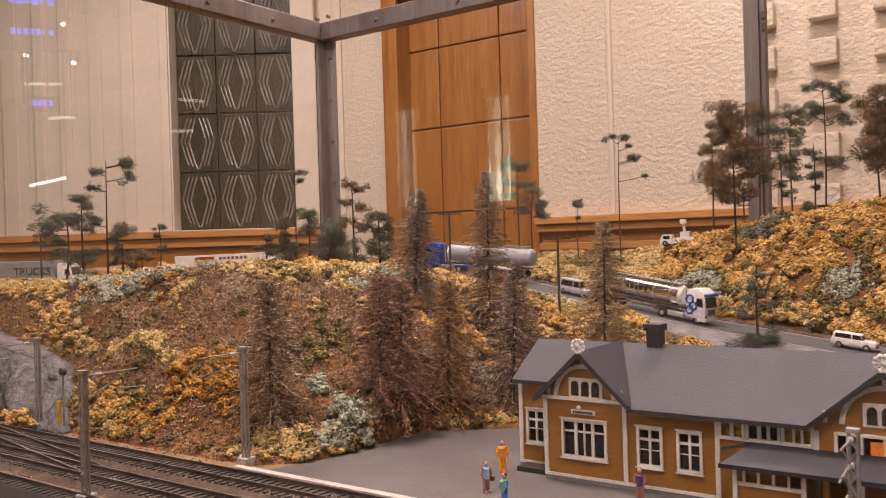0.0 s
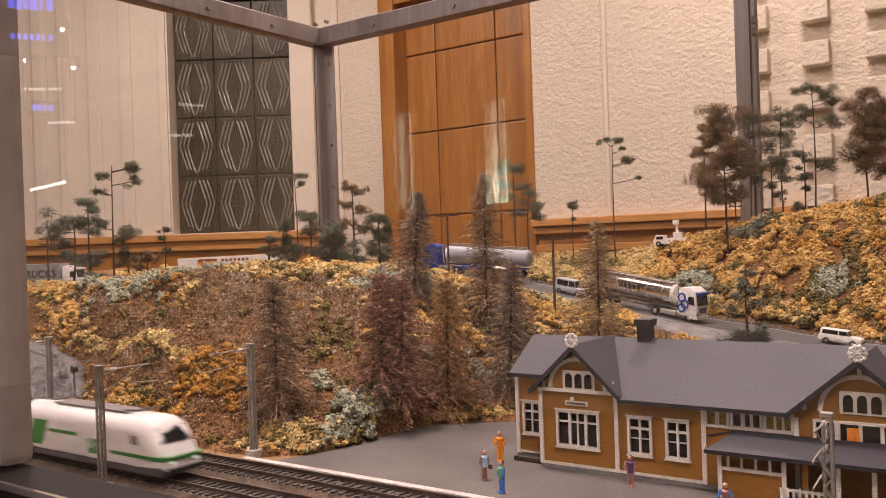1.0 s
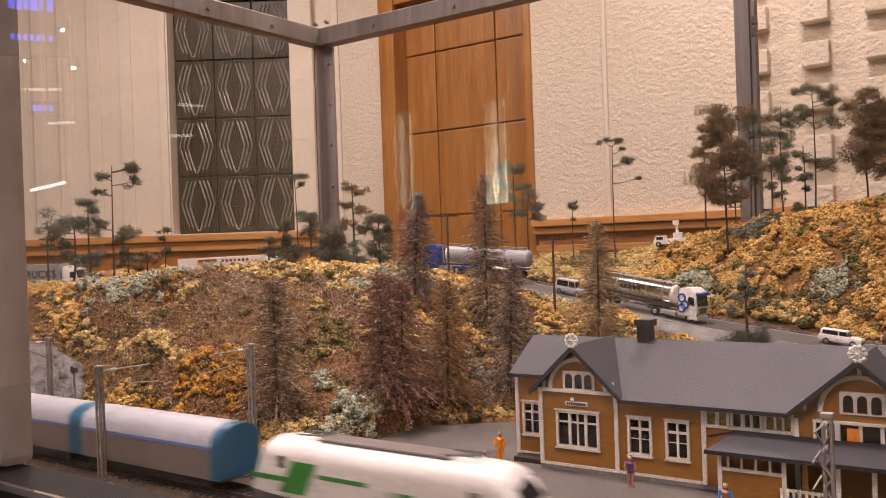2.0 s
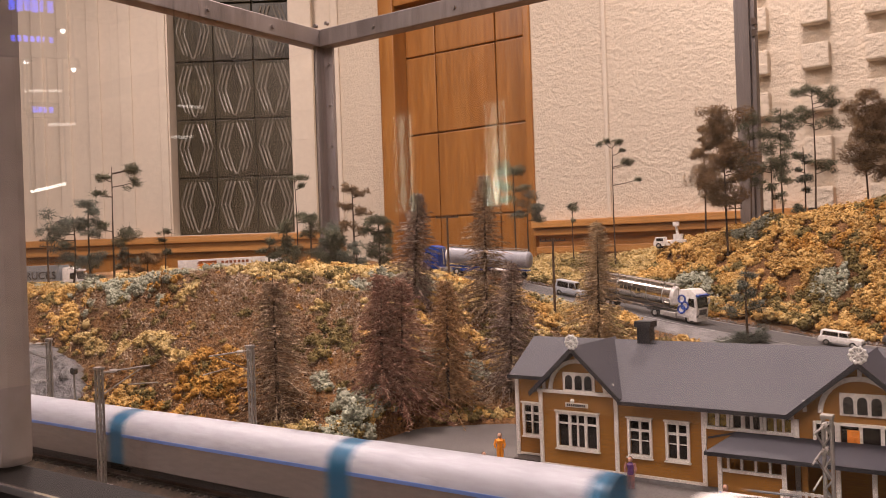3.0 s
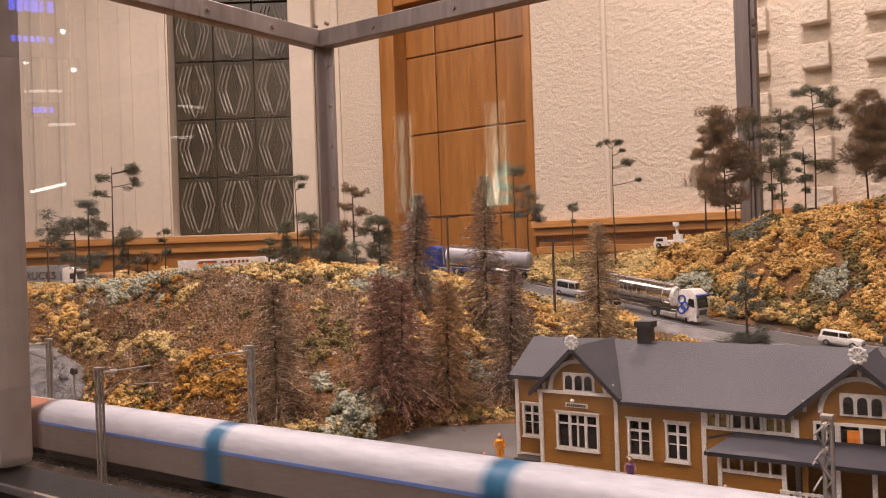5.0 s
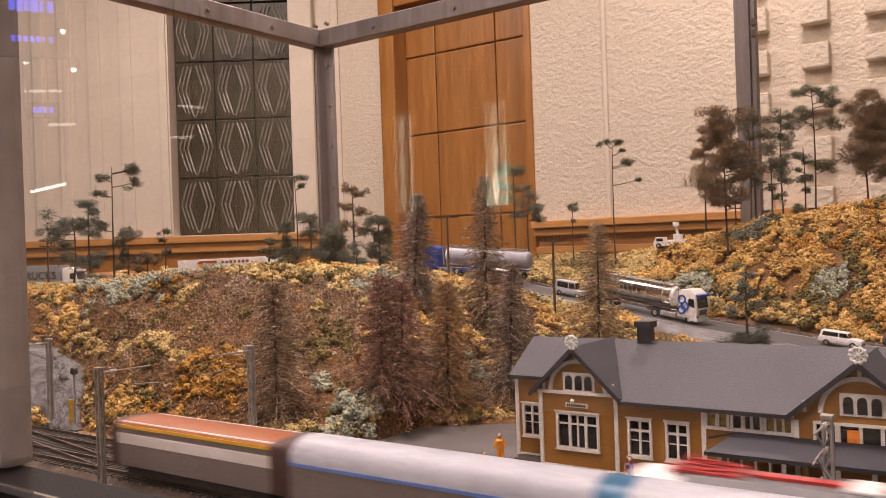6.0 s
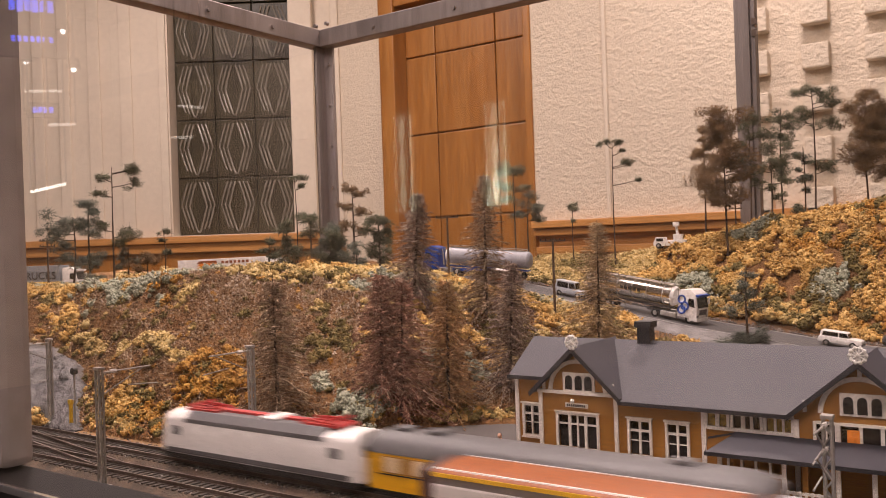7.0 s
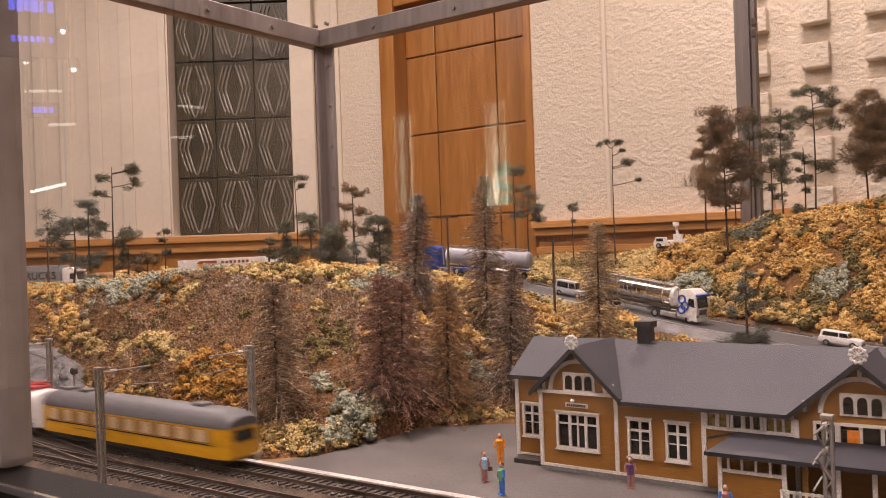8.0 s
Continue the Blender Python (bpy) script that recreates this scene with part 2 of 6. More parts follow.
# angled wall with the ornamental window
LW = Matrix.Translation((-2.889, 3.2, 0)) @ pose(0, 0, 0, 0, 0, 35.39)
WX0, WX1, WZ0, WZ1 = -0.855, -0.242, 0.267, 1.76
g = with_holes(Mesh(), -4.2, 0.0, 0.18, 2.6, 0, 0.25, [(WX0, WX1, WZ0, WZ1)])
tagged(link("wall_west_front", g, M_STUCCO_SMOOTH, at=LW), "cream plaster wall around the ornamental window", "wall", kind="structure")
g = Mesh().box(-4.2, 0.02, -0.012, 0.25, -1.0, 0.18)
tagged(link("wainscot", g, M_WOOD, at=LW), "stained wooden wainscot under the window", "wall", kind="structure")
g = Mesh().box(-4.2, 0.0, -0.055, -0.002, 0.228, 0.262).box(-4.2, 0.0, -0.035, -0.002, 0.18, 0.228)
tagged(link("trim_rail_west", g, M_WOOD_RAIL_LIT, at=LW, bevel=0.004), "stepped honey-brown wooden wainscot cap", "trim", kind="structure")
for a, b, p in ((-0.236, -0.118, 0.05), (-0.03, 0.012, 0.02), (-1.54, -1.482, 0.015), (-1.412, -1.350, 0.015), (-1.262, -1.196, 0.015), (-1.102, -1.038, 0.015), (-0.905, -0.862, 0.015), (-1.70, -1.62, 0.015)):
    g = Mesh().box(a, b, -p, -0.001, 0.262, 2.6)
    tagged(link("trim_pilaster", g, M_STUCCO_SMOOTH, at=LW, bevel=0.012), "narrow cream plaster pilaster", "trim", kind="structure")
M_WINDARK = surface("dark_window_glass", (0.020, 0.017, 0.008), (0.060, 0.048, 0.022), 9, 0.4, stretch=(1, 1, 0.25), bump=0.4, dist=0.004, spec=0.3)
M_WINBAR = surface("cast_glass_rib", (0.16, 0.14, 0.11), (0.34, 0.31, 0.26), 20, 0.25)
win = thing("window_1", LW, "tall dark window with cast wavy diamond ribs", "window", kind="structure")
rows = (0.267, 0.563, 0.863, 1.163, 1.463, 1.76)
cols = (WX0, WX0 + 0.204, WX0 + 0.409, WX1)
for i in range(5):
    for j in range(3):
        x0, x1, z0, z1 = cols[j] + 0.003, cols[j + 1] - 0.003, rows[i] + 0.004, rows[i + 1] - 0.004
        pane = link("pane", Mesh().box(x0, x1, 0.10, 0.12, z0, z1), M_WINDARK, win, bevel=0.003)
        g = Mesh()
        cx, w, zc = (x0 + x1) / 2, x1 - x0, (z0 + z1) / 2
        for off in (0, 1, 2):
            lo_z, hi_z = z0 + 0.022 + 0.006 * off, z1 - 0.018
            arms = []
            for sgn in (-1, 1):
                pts = []
                for q in range(11):
                    bow = 1 - abs(2 * q / 10 - 1)
                    pts.append((cx + sgn * (0.009 + 0.020 * off + 0.036 * bow ** 0.9), 0.096, lo_z + (hi_z - lo_z) * q / 10))
                arms.append(pts)
            if off == 0:
                # the innermost pair joins in a rounded foot
                g.tube(arms[0][::-1] + [(cx - 0.004, 0.096, lo_z - 0.008), (cx + 0.004, 0.096, lo_z - 0.008)] + arms[1], 0.0052, 6)
            else:
                g.tube(arms[0], 0.0046, 6).tube(arms[1], 0.0046, 6)
        link("rib", g, M_WINBAR, pane, smooth=True)
g = Mesh().box(WX0, WX1, 0.122, 0.16, WZ0, WZ1)
link("window_backing", g, M_WINDARK, win)

# ---- display case ----
CX, CY, CZ = -1.575, 1.694, 0.705
case = thing("display_case", pose(0, 0, 0), "glass display case with riveted grey metal posts and beams", "display case")


def profile_post(name, x, y, z0, z1, w):
    p = link(name, Mesh().box(x - w, x + w, y - 0.004, y + 0.004, z0, z1).box(x - 0.004, x + 0.004, y - w, y - 0.004, z0, z1), M_ALU, case, bevel=0.001)
    return p


post = profile_post("corner_post", CX, CY, -0.05, CZ + 0.02, 0.034)
for k in range(6):
    z = 0.22 + 0.11 * k
    for s in (-1, 1):
        link("bolt", Mesh().tube([(CX + s * 0.02, CY - 0.012, z), (CX + s * 0.02, CY - 0.003, z)], 0.005, 8), M_ALU, post)
post = link("back_post", Mesh().box(-0.44, -0.404, 1.535, 1.555, -0.05, 0.9).box(-0.424, -0.412, 1.527, 1.535, -0.05, 0.9), M_ALU, case, bevel=0.0015)
for z in (0.535, 0.515):
    link("label_plate", Mesh().box(-0.409, -0.4, 1.5325, 1.5345, z - 0.006, z + 0.006), M_RAIL, post)
# top beams
g = Mesh().box(CX - 0.03, 1.5, CY - 0.03, CY + 0.01, CZ, CZ + 0.045)
beam = link("back_beam", g, M_ALU, case, bevel=0.002)
for k in range(8):
    x = CX + 0.2 + k * 0.25
    link("bolt", Mesh().tube([(x, CY - 0.036, CZ + 0.02), (x, CY - 0.029, CZ + 0.02)], 0.005, 8), M_ALU, beam)
beam = link("side_beam", Mesh().box(CX - 0.03, CX + 0.015, 0.3, CY - 0.032, CZ, CZ + 0.045), M_ALU, case, bevel=0.002)
for k in range(5):
    y = CY - 0.2 - k * 0.2
    link("bolt", Mesh().tube([(CX + 0.014, y, CZ + 0.02), (CX + 0.021, y, CZ + 0.02)], 0.005, 8), M_ALU, beam)
# panes
for nm, box in (("side_pane", (CX - 0.002, CX + 0.002, 0.75, CY - 0.04, 0.1, CZ)),):
    p = link(nm, Mesh().box(*box), M_GLASS, case, fix=True)
    p.visible_shadow = False
p = link("front_pane", Mesh().box(-1.2, 1.4, 0.172, 0.176, 0.0668, 0.9), M_GLASS, case)
p.visible_shadow = False
M_FRONTPOST = surface("grey_enamel_post", (0.30, 0.255, 0.23), (0.36, 0.31, 0.285), 5, 0.45)
# nearest post and sill of the front
link("front_post", Mesh().box(-0.43, -0.3610, 0.184, 0.199, 0.0675, 0.9), M_FRONTPOST, case, bevel=0.004)
link("front_sill", Mesh().box(-0.9, 1.5, 0.168, 0.200, -0.9, 0.0665), M_FRAME_DARK, case, bevel=0.004)

link("base_cabinet", Mesh().box(-2.55, 2.7, 0.21, 1.70, -1.0, -0.0505), M_BOARD, case)
# lit ornamental windows and a hanging sign on the visitors' side, which the panes mirror
M_DAYS = [glowing("lit_window_glass", (0.86, 0.92, 0.70), k) for k in (9.0, 4.0, 2.2)]
M_SIGNBLUE = glowing("blue_sign_light", (0.04, 0.10, 1.0), 3.6)
M_SPOT = glowing("lamp_lens", (1.0, 0.95, 0.88), 22.0)
for nm, wx, w in (("window_2", -3.22, 0.085), ("window_3", -4.07, 0.085)):
    wn = thing(nm, pose(wx, -4.89, 0), "tall lit window with dark wavy ribs", "window", kind="structure")
    for i in range(3):
        z0 = 0.46 + 0.25 * i
        pane = link("pane", Mesh().box(-w, w, 0.0, 0.01, z0, z0 + 0.244), M_DAYS[i if nm == "window_2" else 2], wn)
        for sgn in (-1, 1):
            for off in (0.015, 0.035, 0.055):
                pts = [(sgn * (off + 0.025 * math.sin(math.pi * q / 8)), 0.014, z0 + 0.244 * q / 8) for q in range(9)]
                link("rib", Mesh().tube(pts, 0.006, 5), M_FRAME_DARK, pane)
sign = thing("hanging_sign", pose(-3.293, -1.487, 1.183, 0, 0, 125), "blue glowing sign with unreadable bars of lettering", "sign")
link("sign_board", Mesh().box(-0.13, 0.13, 0.0, 0.03, -0.20, 0.06), M_FRAME_DARK, sign)
for k in range(6):
    link("letter_bar", Mesh().box(-0.085 + k * 0.028, -0.063 + k * 0.028, -0.012, -0.001, -0.022 + 0.004 * (k % 2), 0.024), M_SIGNBLUE, sign)
for k in range(7):
    link("letter_bar", Mesh().box(-0.08 + k * 0.023, -0.066 + k * 0.023, -0.012, -0.001, -0.142, -0.120), M_SIGNBLUE, sign)
link("hanger", Mesh().tube([(0, 0.015, 0.06), (0, 0.015, 1.417)], 0.006, 6), M_FRAME_DARK, sign)
small = thing("hanging_sign", pose(-3.263, -1.508, 0.767, 0, 0, 125), "small blue glowing sign with unreadable bars of lettering", "sign")
link("sign_board", Mesh().box(-0.06, 0.06, 0.0, 0.02, -0.03, 0.03), M_FRAME_DARK, small)
for k in range(4):
    link("letter_bar", Mesh().box(-0.038 + k * 0.02, -0.023 + k * 0.02, -0.010, -0.001, -0.011, 0.011), M_SIGNBLUE, small)
link("hanger", Mesh().tube([(0.07, 0.012, 0.0), (0.07, 0.012, 1.833)], 0.004, 6).tube([(0.055, 0.012, 0.0), (0.07, 0.012, 0.0)], 0.004, 6), M_FRAME_DARK, small)
M_STRIP = [glowing("strip_lamp_tube", (1.0, 0.93, 0.85), k) for k in (1.6, 6.0)]
for x, y, z, half, lean in ((-3.300, -1.530, 0.851, 0.075, 2), (-3.254, -1.515, 0.454, 0.065, 14), (-3.200, -1.550, 0.706, 0.050, 3), (-2.814, -1.828, 0.639, 0.045, 2), (-2.780, -1.850, 0.760, 0.050, -3)):
    st = thing("strip_lamp", pose(x, y, z, 0, 0, 125), "slim glowing strip lamp hung in the hall", "lamp", "hall strip lamps")
    rise = half * math.tan(radians(lean))
    link("tube", Mesh().tube([(-half, 0, rise), (half, 0, -rise)], 0.006, 8), M_STRIP[lean > 10], st)
    for e in (-1, 1):
        link("rod", Mesh().tube([(e * half, 0.012, -e * rise - 0.004), (e * half, 0.012, 2.6 - z)], 0.004, 6), M_FRAME_DARK, st)
for x, y, z in ((-3.314, -1.473, 0.957), (-3.157, -1.583, 0.921), (-3.187, -1.560, 1.075)):
    sp = thing("spotlight", pose(x, y, z), "small bright hall spotlight on a rod", "lamp", "hall spotlights")
    link("shade", Mesh().tube([(0, 0, 0.01), (0, 0, 0.05)], [0.028, 0.02], 12), M_FRAME_DARK, sp)
    link("lens", Mesh().ball((0, 0, 0.004), 0.009, 10, 6), M_SPOT, sp)
    link("rod", Mesh().tube([(0, 0, 0.05), (0, 0, 2.6 - z)], 0.005, 6), M_FRAME_DARK, sp)

# ---- landscape ----
FOOT_X = (-2.4, -0.95, -0.80, -0.60, -0.50, -0.468, -0.461, -0.455, -0.39, -0.2, 1.7)
FOOT_Y = (0.46, 0.455, 0.452, 0.447, 0.452, 0.479, 0.531, 0.605, 0.652, 0.70, 0.72)
RIDGE_X = (-2.4, -1.0, -0.725, -0.6, -0.5, -0.40, -0.2, 1.7)
RIDGE_Y = (0.60, 0.585, 0.63, 0.74, 0.82, 0.90, 0.96, 0.96)
RIDGE_Z = (0.115, 0.118, 0.139, 0.126, 0.093, 0.052, 0.012, 0.0)
ROAD_X = (-2.4, -1.6, -1.35, -1.1, -0.9, -0.7, -0.5, -0.34, -0.18, 0.1, 1.7)
ROAD_Y = (0.52, 0.64, 0.775, 0.92, 1.01, 1.06, 1.065, 1.035, 1.025, 1.03, 1.05)
ROAD_Z = (0.104, 0.104, 0.104, 0.106, 0.110, 0.112, 0.076, 0.051, 0.029, 0.010, 0.0)
BACK_X = (-2.4, -1.5, -1.0, -0.75, -0.55, -0.40, -0.25, -0.1, 1.7)
BACK_Z = (0.125, 0.125, 0.125, 0.122, 0.122, 0.158, 0.182, 0.205, 0.21)
ROAD_HALF = 0.047


def ease(t):
    t = np.clip(t, 0, 1)
    return t * t * (3 - 2 * t)


def ground_z(x, y):
    """Height of the model landscape."""
    foot, ry, rz = np.interp(x, FOOT_X, FOOT_Y), np.interp(x, RIDGE_X, RIDGE_Y), np.interp(x, RIDGE_X, RIDGE_Z)
    cy, cz, bz = np.interp(x, ROAD_X, ROAD_Y), np.interp(x, ROAD_X, ROAD_Z), np.interp(x, BACK_X, BACK_Z)
    near, far = cy - ROAD_HALF, cy + ROAD_HALF
    if y <= foot:
        return 0.0
    if y < ry:
        t = (y - foot) / (ry - foot)
        lump = noise.noise(Vector((x * 14, y * 14, 3.1))) * 0.016 + noise.noise(Vector((x * 40, y * 40, 7.7))) * 0.011 + noise.noise(Vector((x * 95, y * 95, 1.7))) * 0.006
        # a bulging ledge over a hollow beside the track
        lump += 0.022 * math.exp(-((x + 0.630) / 0.055) ** 2 - ((y - 0.514) / 0.015) ** 2) - 0.010 * math.exp(-((x + 0.595) / 0.045) ** 2 - ((y - 0.470) / 0.012) ** 2)
        return float(rz * (0.55 * (1 - (1 - t) ** 1.9) + 0.45 * ease(t)) + lump * min(1, 4 * t) * min(1, 3.5 * (1 - t) + 0.15))
    if y < near:
        t = (y - ry) / max(near - ry, 1e-4)
        return float(rz + (cz - 0.001 - rz) * ease(t))
    if y < far:
        return float(cz - 0.002)
    t = ease((y - far) / 0.22)
    lump = noise.noise(Vector((x * 12, y * 12, 1.1))) * 0.012 + noise.noise(Vector((x * 35, y * 35, 2.2))) * 0.005
    return float(cz + (bz - cz) * t + lump * min(1, (y - far) / 0.05))


def hill_mesh():
    g = Mesh()
    xs = np.concatenate([np.arange(-1.62, -1.0, 0.012), np.arange(-1.0, 0.1, 0.004), np.arange(0.1, 0.81, 0.03)])
    ys = np.concatenate([np.arange(0.44, 0.80, 0.0035), np.arange(0.80, 1.68, 0.011)])
    nx, ny = len(xs), len(ys)
    vs = []
    for y in ys:
        for x in xs:
            z = ground_z(x, y)
            vs.append((x, y, z if z > 0 else -0.006))
    fs = [(j * nx + i, j * nx + i + 1, (j + 1) * nx + i + 1, (j + 1) * nx + i) for j in range(ny - 1) for i in range(nx - 1)]
    return g.add(vs, fs)


tagged(link("ground_hill", hill_mesh(), M_EARTH, smooth="all", fix=False), "brown earthy model hillside above the railway yard", "hillside", kind="structure")
g = Mesh().box(-2.6, 2.75, 0.205, 1.75, -0.05, -0.0032)
tagged(link("ground", g, M_SAND), "sandy baseboard of the model landscape", "ground", kind="structure")
# asphalt forecourt in front of the station
yard = [(1.8, 0.437), (-0.486, 0.437), (-0.470, 0.478), (-0.461, 0.531), (-0.455, 0.60), (-0.40, 0.647), (-0.2, 0.69), (1.8, 0.71)]
g = Mesh().poly_prism(yard, 2, -0.0065, -0.0028)
tagged(link("pavement_yard", g, M_ASPHALT), "grey asphalt station yard with faint stains", "yard", kind="structure")
g = Mesh().box(-0.497, 1.8, 0.4305, 0.4366, -0.003, 0.0018)
tagged(link("kerb", g, M_KERB, bevel=0.0006), "pale concrete platform edge along the track", "kerb", kind="structure")
# main road over the hill
g = Mesh()
secs = []
for x in np.arange(-1.62, 0.81, 0.02):
    cy, cz = float(np.interp(x, ROAD_X, ROAD_Y)), float(np.interp(x, ROAD_X, ROAD_Z))
    secs.append([(x, cy - ROAD_HALF, cz - 0.006), (x, cy - ROAD_HALF + 0.001, cz), (x, cy + ROAD_HALF - 0.001, cz), (x, cy + ROAD_HALF, cz - 0.006)])
tagged(link("road", g.loft(secs), M_ROAD), "grey two-lane asphalt model road with white edge lines", "road", kind="structure")

# grey gravel verge below the road
M_VERGE = surface("grey_road_verge", (0.15, 0.14, 0.138), (0.30, 0.285, 0.28), 45, 0.95, bump=1.0, dist=0.0015, fine=520, spec=0.15, low=0.6, high=1.35)
secs = []
for x in np.arange(-0.62, -0.10, 0.008):
    near = float(np.interp(x, ROAD_X, ROAD_Y)) - ROAD_HALF
    wide = (0.016 + 0.028 * float(ease((x + 0.52) / 0.12))) * (1 + 0.25 * noise.noise(Vector((x * 30, 0, 6.0))))
    ys = [near - wide * k / 6 for k in range(7)]
    secs.append([(x, y, ground_z(x, y) + 0.0022 - 0.003 * (k == 6) + 0.0012 * noise.noise(Vector((x * 90, y * 90, 3.0)))) for k, y in enumerate(ys)] + [(x, ys[6], ground_z(x, ys[6]) - 0.006), (x, ys[0], ground_z(x, ys[0]) - 0.006)])
tagged(link("verge", Mesh().loft(secs), M_VERGE), "grey gravel verge below the model road", "verge", kind="structure")

# ---- tracks ----


def track(y, x0, x1, label, name="railway_track", m=None, every=0.0068):
    t = thing(name, m or pose(0, 0, 0), label, "railway track", "railway tracks")
    link("ballast_bed", Mesh().poly_prism([(y - 0.021, -0.003), (y - 0.014, 0.0005), (y + 0.014, 0.0005), (y + 0.021, -0.003)], 0, x0, x1), M_BALLAST, t)
    for s in (-1, 1):
        c = y + s * 0.00825
        link("rail", Mesh().box(x0, x1, c - 0.0011, c + 0.0011, 0.001, 0.0018).box(x0, x1, c - 0.0004, c + 0.0004, 0.0018, 0.003).box(x0, x1, c - 0.0006, c + 0.0006, 0.003, 0.0042), M_RAIL, t)
    n = int((x1 - x0) / every)
    tie = None
    for k in range(n):
        x = x0 + every * (k + 0.5)
        if -0.82 < x < -0.25:
            if tie is None:
                tie = o = link("sleeper", Mesh().box(-0.0015, 0.0015, -0.0145, 0.0145, 0.0, 0.0015), M_TIE, t, bevel=0.0002)
            else:
                o = new("sleeper", tie.data)
                o.parent = t
            o.location = (x, y, 0)
    g = Mesh()
    for k in range(n):
        x = x0 + every * (k + 0.5)
        if not -0.82 < x < -0.25:
            g.box(x - 0.0015, x + 0.0015, y - 0.0145, y + 0.0145, 0, 0.0015)
    tagged(link("far_sleepers", g, M_TIE, t), kind="stuff")
    return t


track(TRACK1, -2.5, 2.7, "weathered model railway track on dark gravelly ballast")
track(TRACK2, -2.5, 2.7, "weathered model railway track beside the platform edge")
track(0.3225, -2.5, 2.7, "weathered siding track in sandy ballast")
track(0.0, -0.132, 0.132, "diverging turnout track crossing between two lines", m=pose(-0.70, (TRACK1 + TRACK2) / 2, 0.0003, 0, 0, -9.5))

# ---- station ----
M_OCHRE = surface("ochre_boards", (0.27, 0.115, 0.012), (0.33, 0.145, 0.018), 60, 0.62, bump=0.35, dist=0.0003, stretch=(1, 1, 14), fine=160)
M_TRIMW = surface("white_trim_paint", (0.66, 0.61, 0.55), (0.78, 0.73, 0.67), 120, 0.6)
M_ROOF = surface("grey_roof_felt", (0.033, 0.031, 0.040), (0.052, 0.049, 0.060), 25, 0.66, bump=0.15, dist=0.0003, fine=700)
M_ROOFEDGE = surface("dark_roof_edge", (0.02, 0.02, 0.024), (0.035, 0.034, 0.04), 60, 0.6)
M_PLINTH = surface("plinth_stone", (0.16, 0.15, 0.15), (0.24, 0.225, 0.22), 90, 0.9, bump=0.4, dist=0.0003)
# near-black tones put the unlit rooms' shade into inner surfaces and opaque panes
M_ROOM_SHADE = surface("room_shade", (0.025, 0.018, 0.013), (0.04, 0.03, 0.022), 30, 0.9)
M_PANE_SHADE = surface("station_pane_shade", (0.014, 0.011, 0.009), (0.03, 0.024, 0.02), 60, 0.12)
M_BLACK = surface("black_paint", (0.012, 0.012, 0.012), (0.025, 0.024, 0.023), 80, 0.5)
M_LACE = surface("white_lace", (0.62, 0.6, 0.56), (0.8, 0.77, 0.72), 400, 0.8)
M_CURTAIN = surface("yellow_interior_print", (0.05, 0.04, 0.01), (0.65, 0.45, 0.08), 380, 0.8)
M_ORANGE = surface("orange_paint", (0.75, 0.2, 0.02), (0.85, 0.28, 0.03), 100, 0.5)

station = thing("railway_station", pose(0, 0, 0), "ochre wooden model railway station with white trim and grey roof", "railway station")
FY, LY, BY = 0.530, 0.549, 0.655
XL, XR = -0.325, -0.030
front_holes = [(-0.281, -0.252, 0.015, 0.037), (-0.228, -0.2145, 0.015, 0.037), (-0.202, -0.1895, 0.015, 0.037),
               (-0.176, -0.164, 0.0385, 0.0465), (-0.160, -0.144, 0.0385, 0.0465), (-0.140, -0.126, 0.0385, 0.0465),
               (-0.112, -0.102, 0.034, 0.0455), (-0.099, -0.064, 0.034, 0.0455)]
g = with_holes(Mesh(), -0.294, XR, 0.0, 0.052, FY, FY + 0.003, front_holes)
front = link("front_wall", g, M_OCHRE, station)
link("recessed_wall", with_holes(Mesh(), XL, -0.2945, 0.0, 0.0585, LY, LY + 0.003, [(-0.319, -0.307, 0.016, 0.037)]), M_OCHRE, station)
g = Mesh().box(-0.294, -0.291, FY + 0.0032, LY + 0.02, 0, 0.052).box(XL, XL + 0.003, LY + 0.0032, BY, 0, 0.06).box(XL, XR, BY, BY + 0.003, 0, 0.058).box(XR - 0.003, XR, FY + 0.0032, BY, 0, 0.055)
link("side_walls", g, M_OCHRE, station)
# inner wall and floor coloured as dark as the shaded room
link("inner_wall", Mesh().box(XL + 0.004, XR - 0.004, 0.585, 0.587, 0.0, 0.058).box(XL + 0.004, XR - 0.004, FY + 0.004, 0.584, -0.003, 0.0005), M_ROOM_SHADE, station)
link("plinth", Mesh().box(-0.2955, XR, FY - 0.0012, FY + 0.004, -0.0045, -0.0002).box(XL - 0.001, -0.2965, LY - 0.0012, LY + 0.004, -0.0045, -0.0002), M_PLINTH, station, "grey stone plinth")
# corner boards and base strips
for x, y, z1 in ((XL, LY, 0.063), (-0.2945, FY, 0.053), (-0.2375, FY, 0.0515), (-0.1785, FY, 0.0495), (-0.123, FY, 0.047)):
    link("corner_board", Mesh().box(x - 0.0014, x + 0.0014, y - 0.0013, y - 0.0001, 0.0, z1), M_TRIMW, station)
for a, b, y in ((-0.293, -0.2391, FY), (-0.2359, -0.1801, FY), (-0.3235, -0.296, LY)):
    link("base_board", Mesh().box(a, b, y - 0.0012, y - 0.0001, 0.0, 0.0018), M_TRIMW, station)
link("gable_beam", Mesh().box(-0.2965, -0.2355, FY - 0.0024, FY - 0.0002, 0.0515, 0.0538), M_TRIMW, station, bevel=0.0002)
link("eave_beam", Mesh().box(-0.1765, -0.1245, FY - 0.0014, FY - 0.0001, 0.0467, 0.0492).box(-0.1765, -0.1245, FY - 0.0014, FY - 0.0001, 0.0365, 0.0383), M_TRIMW, station)


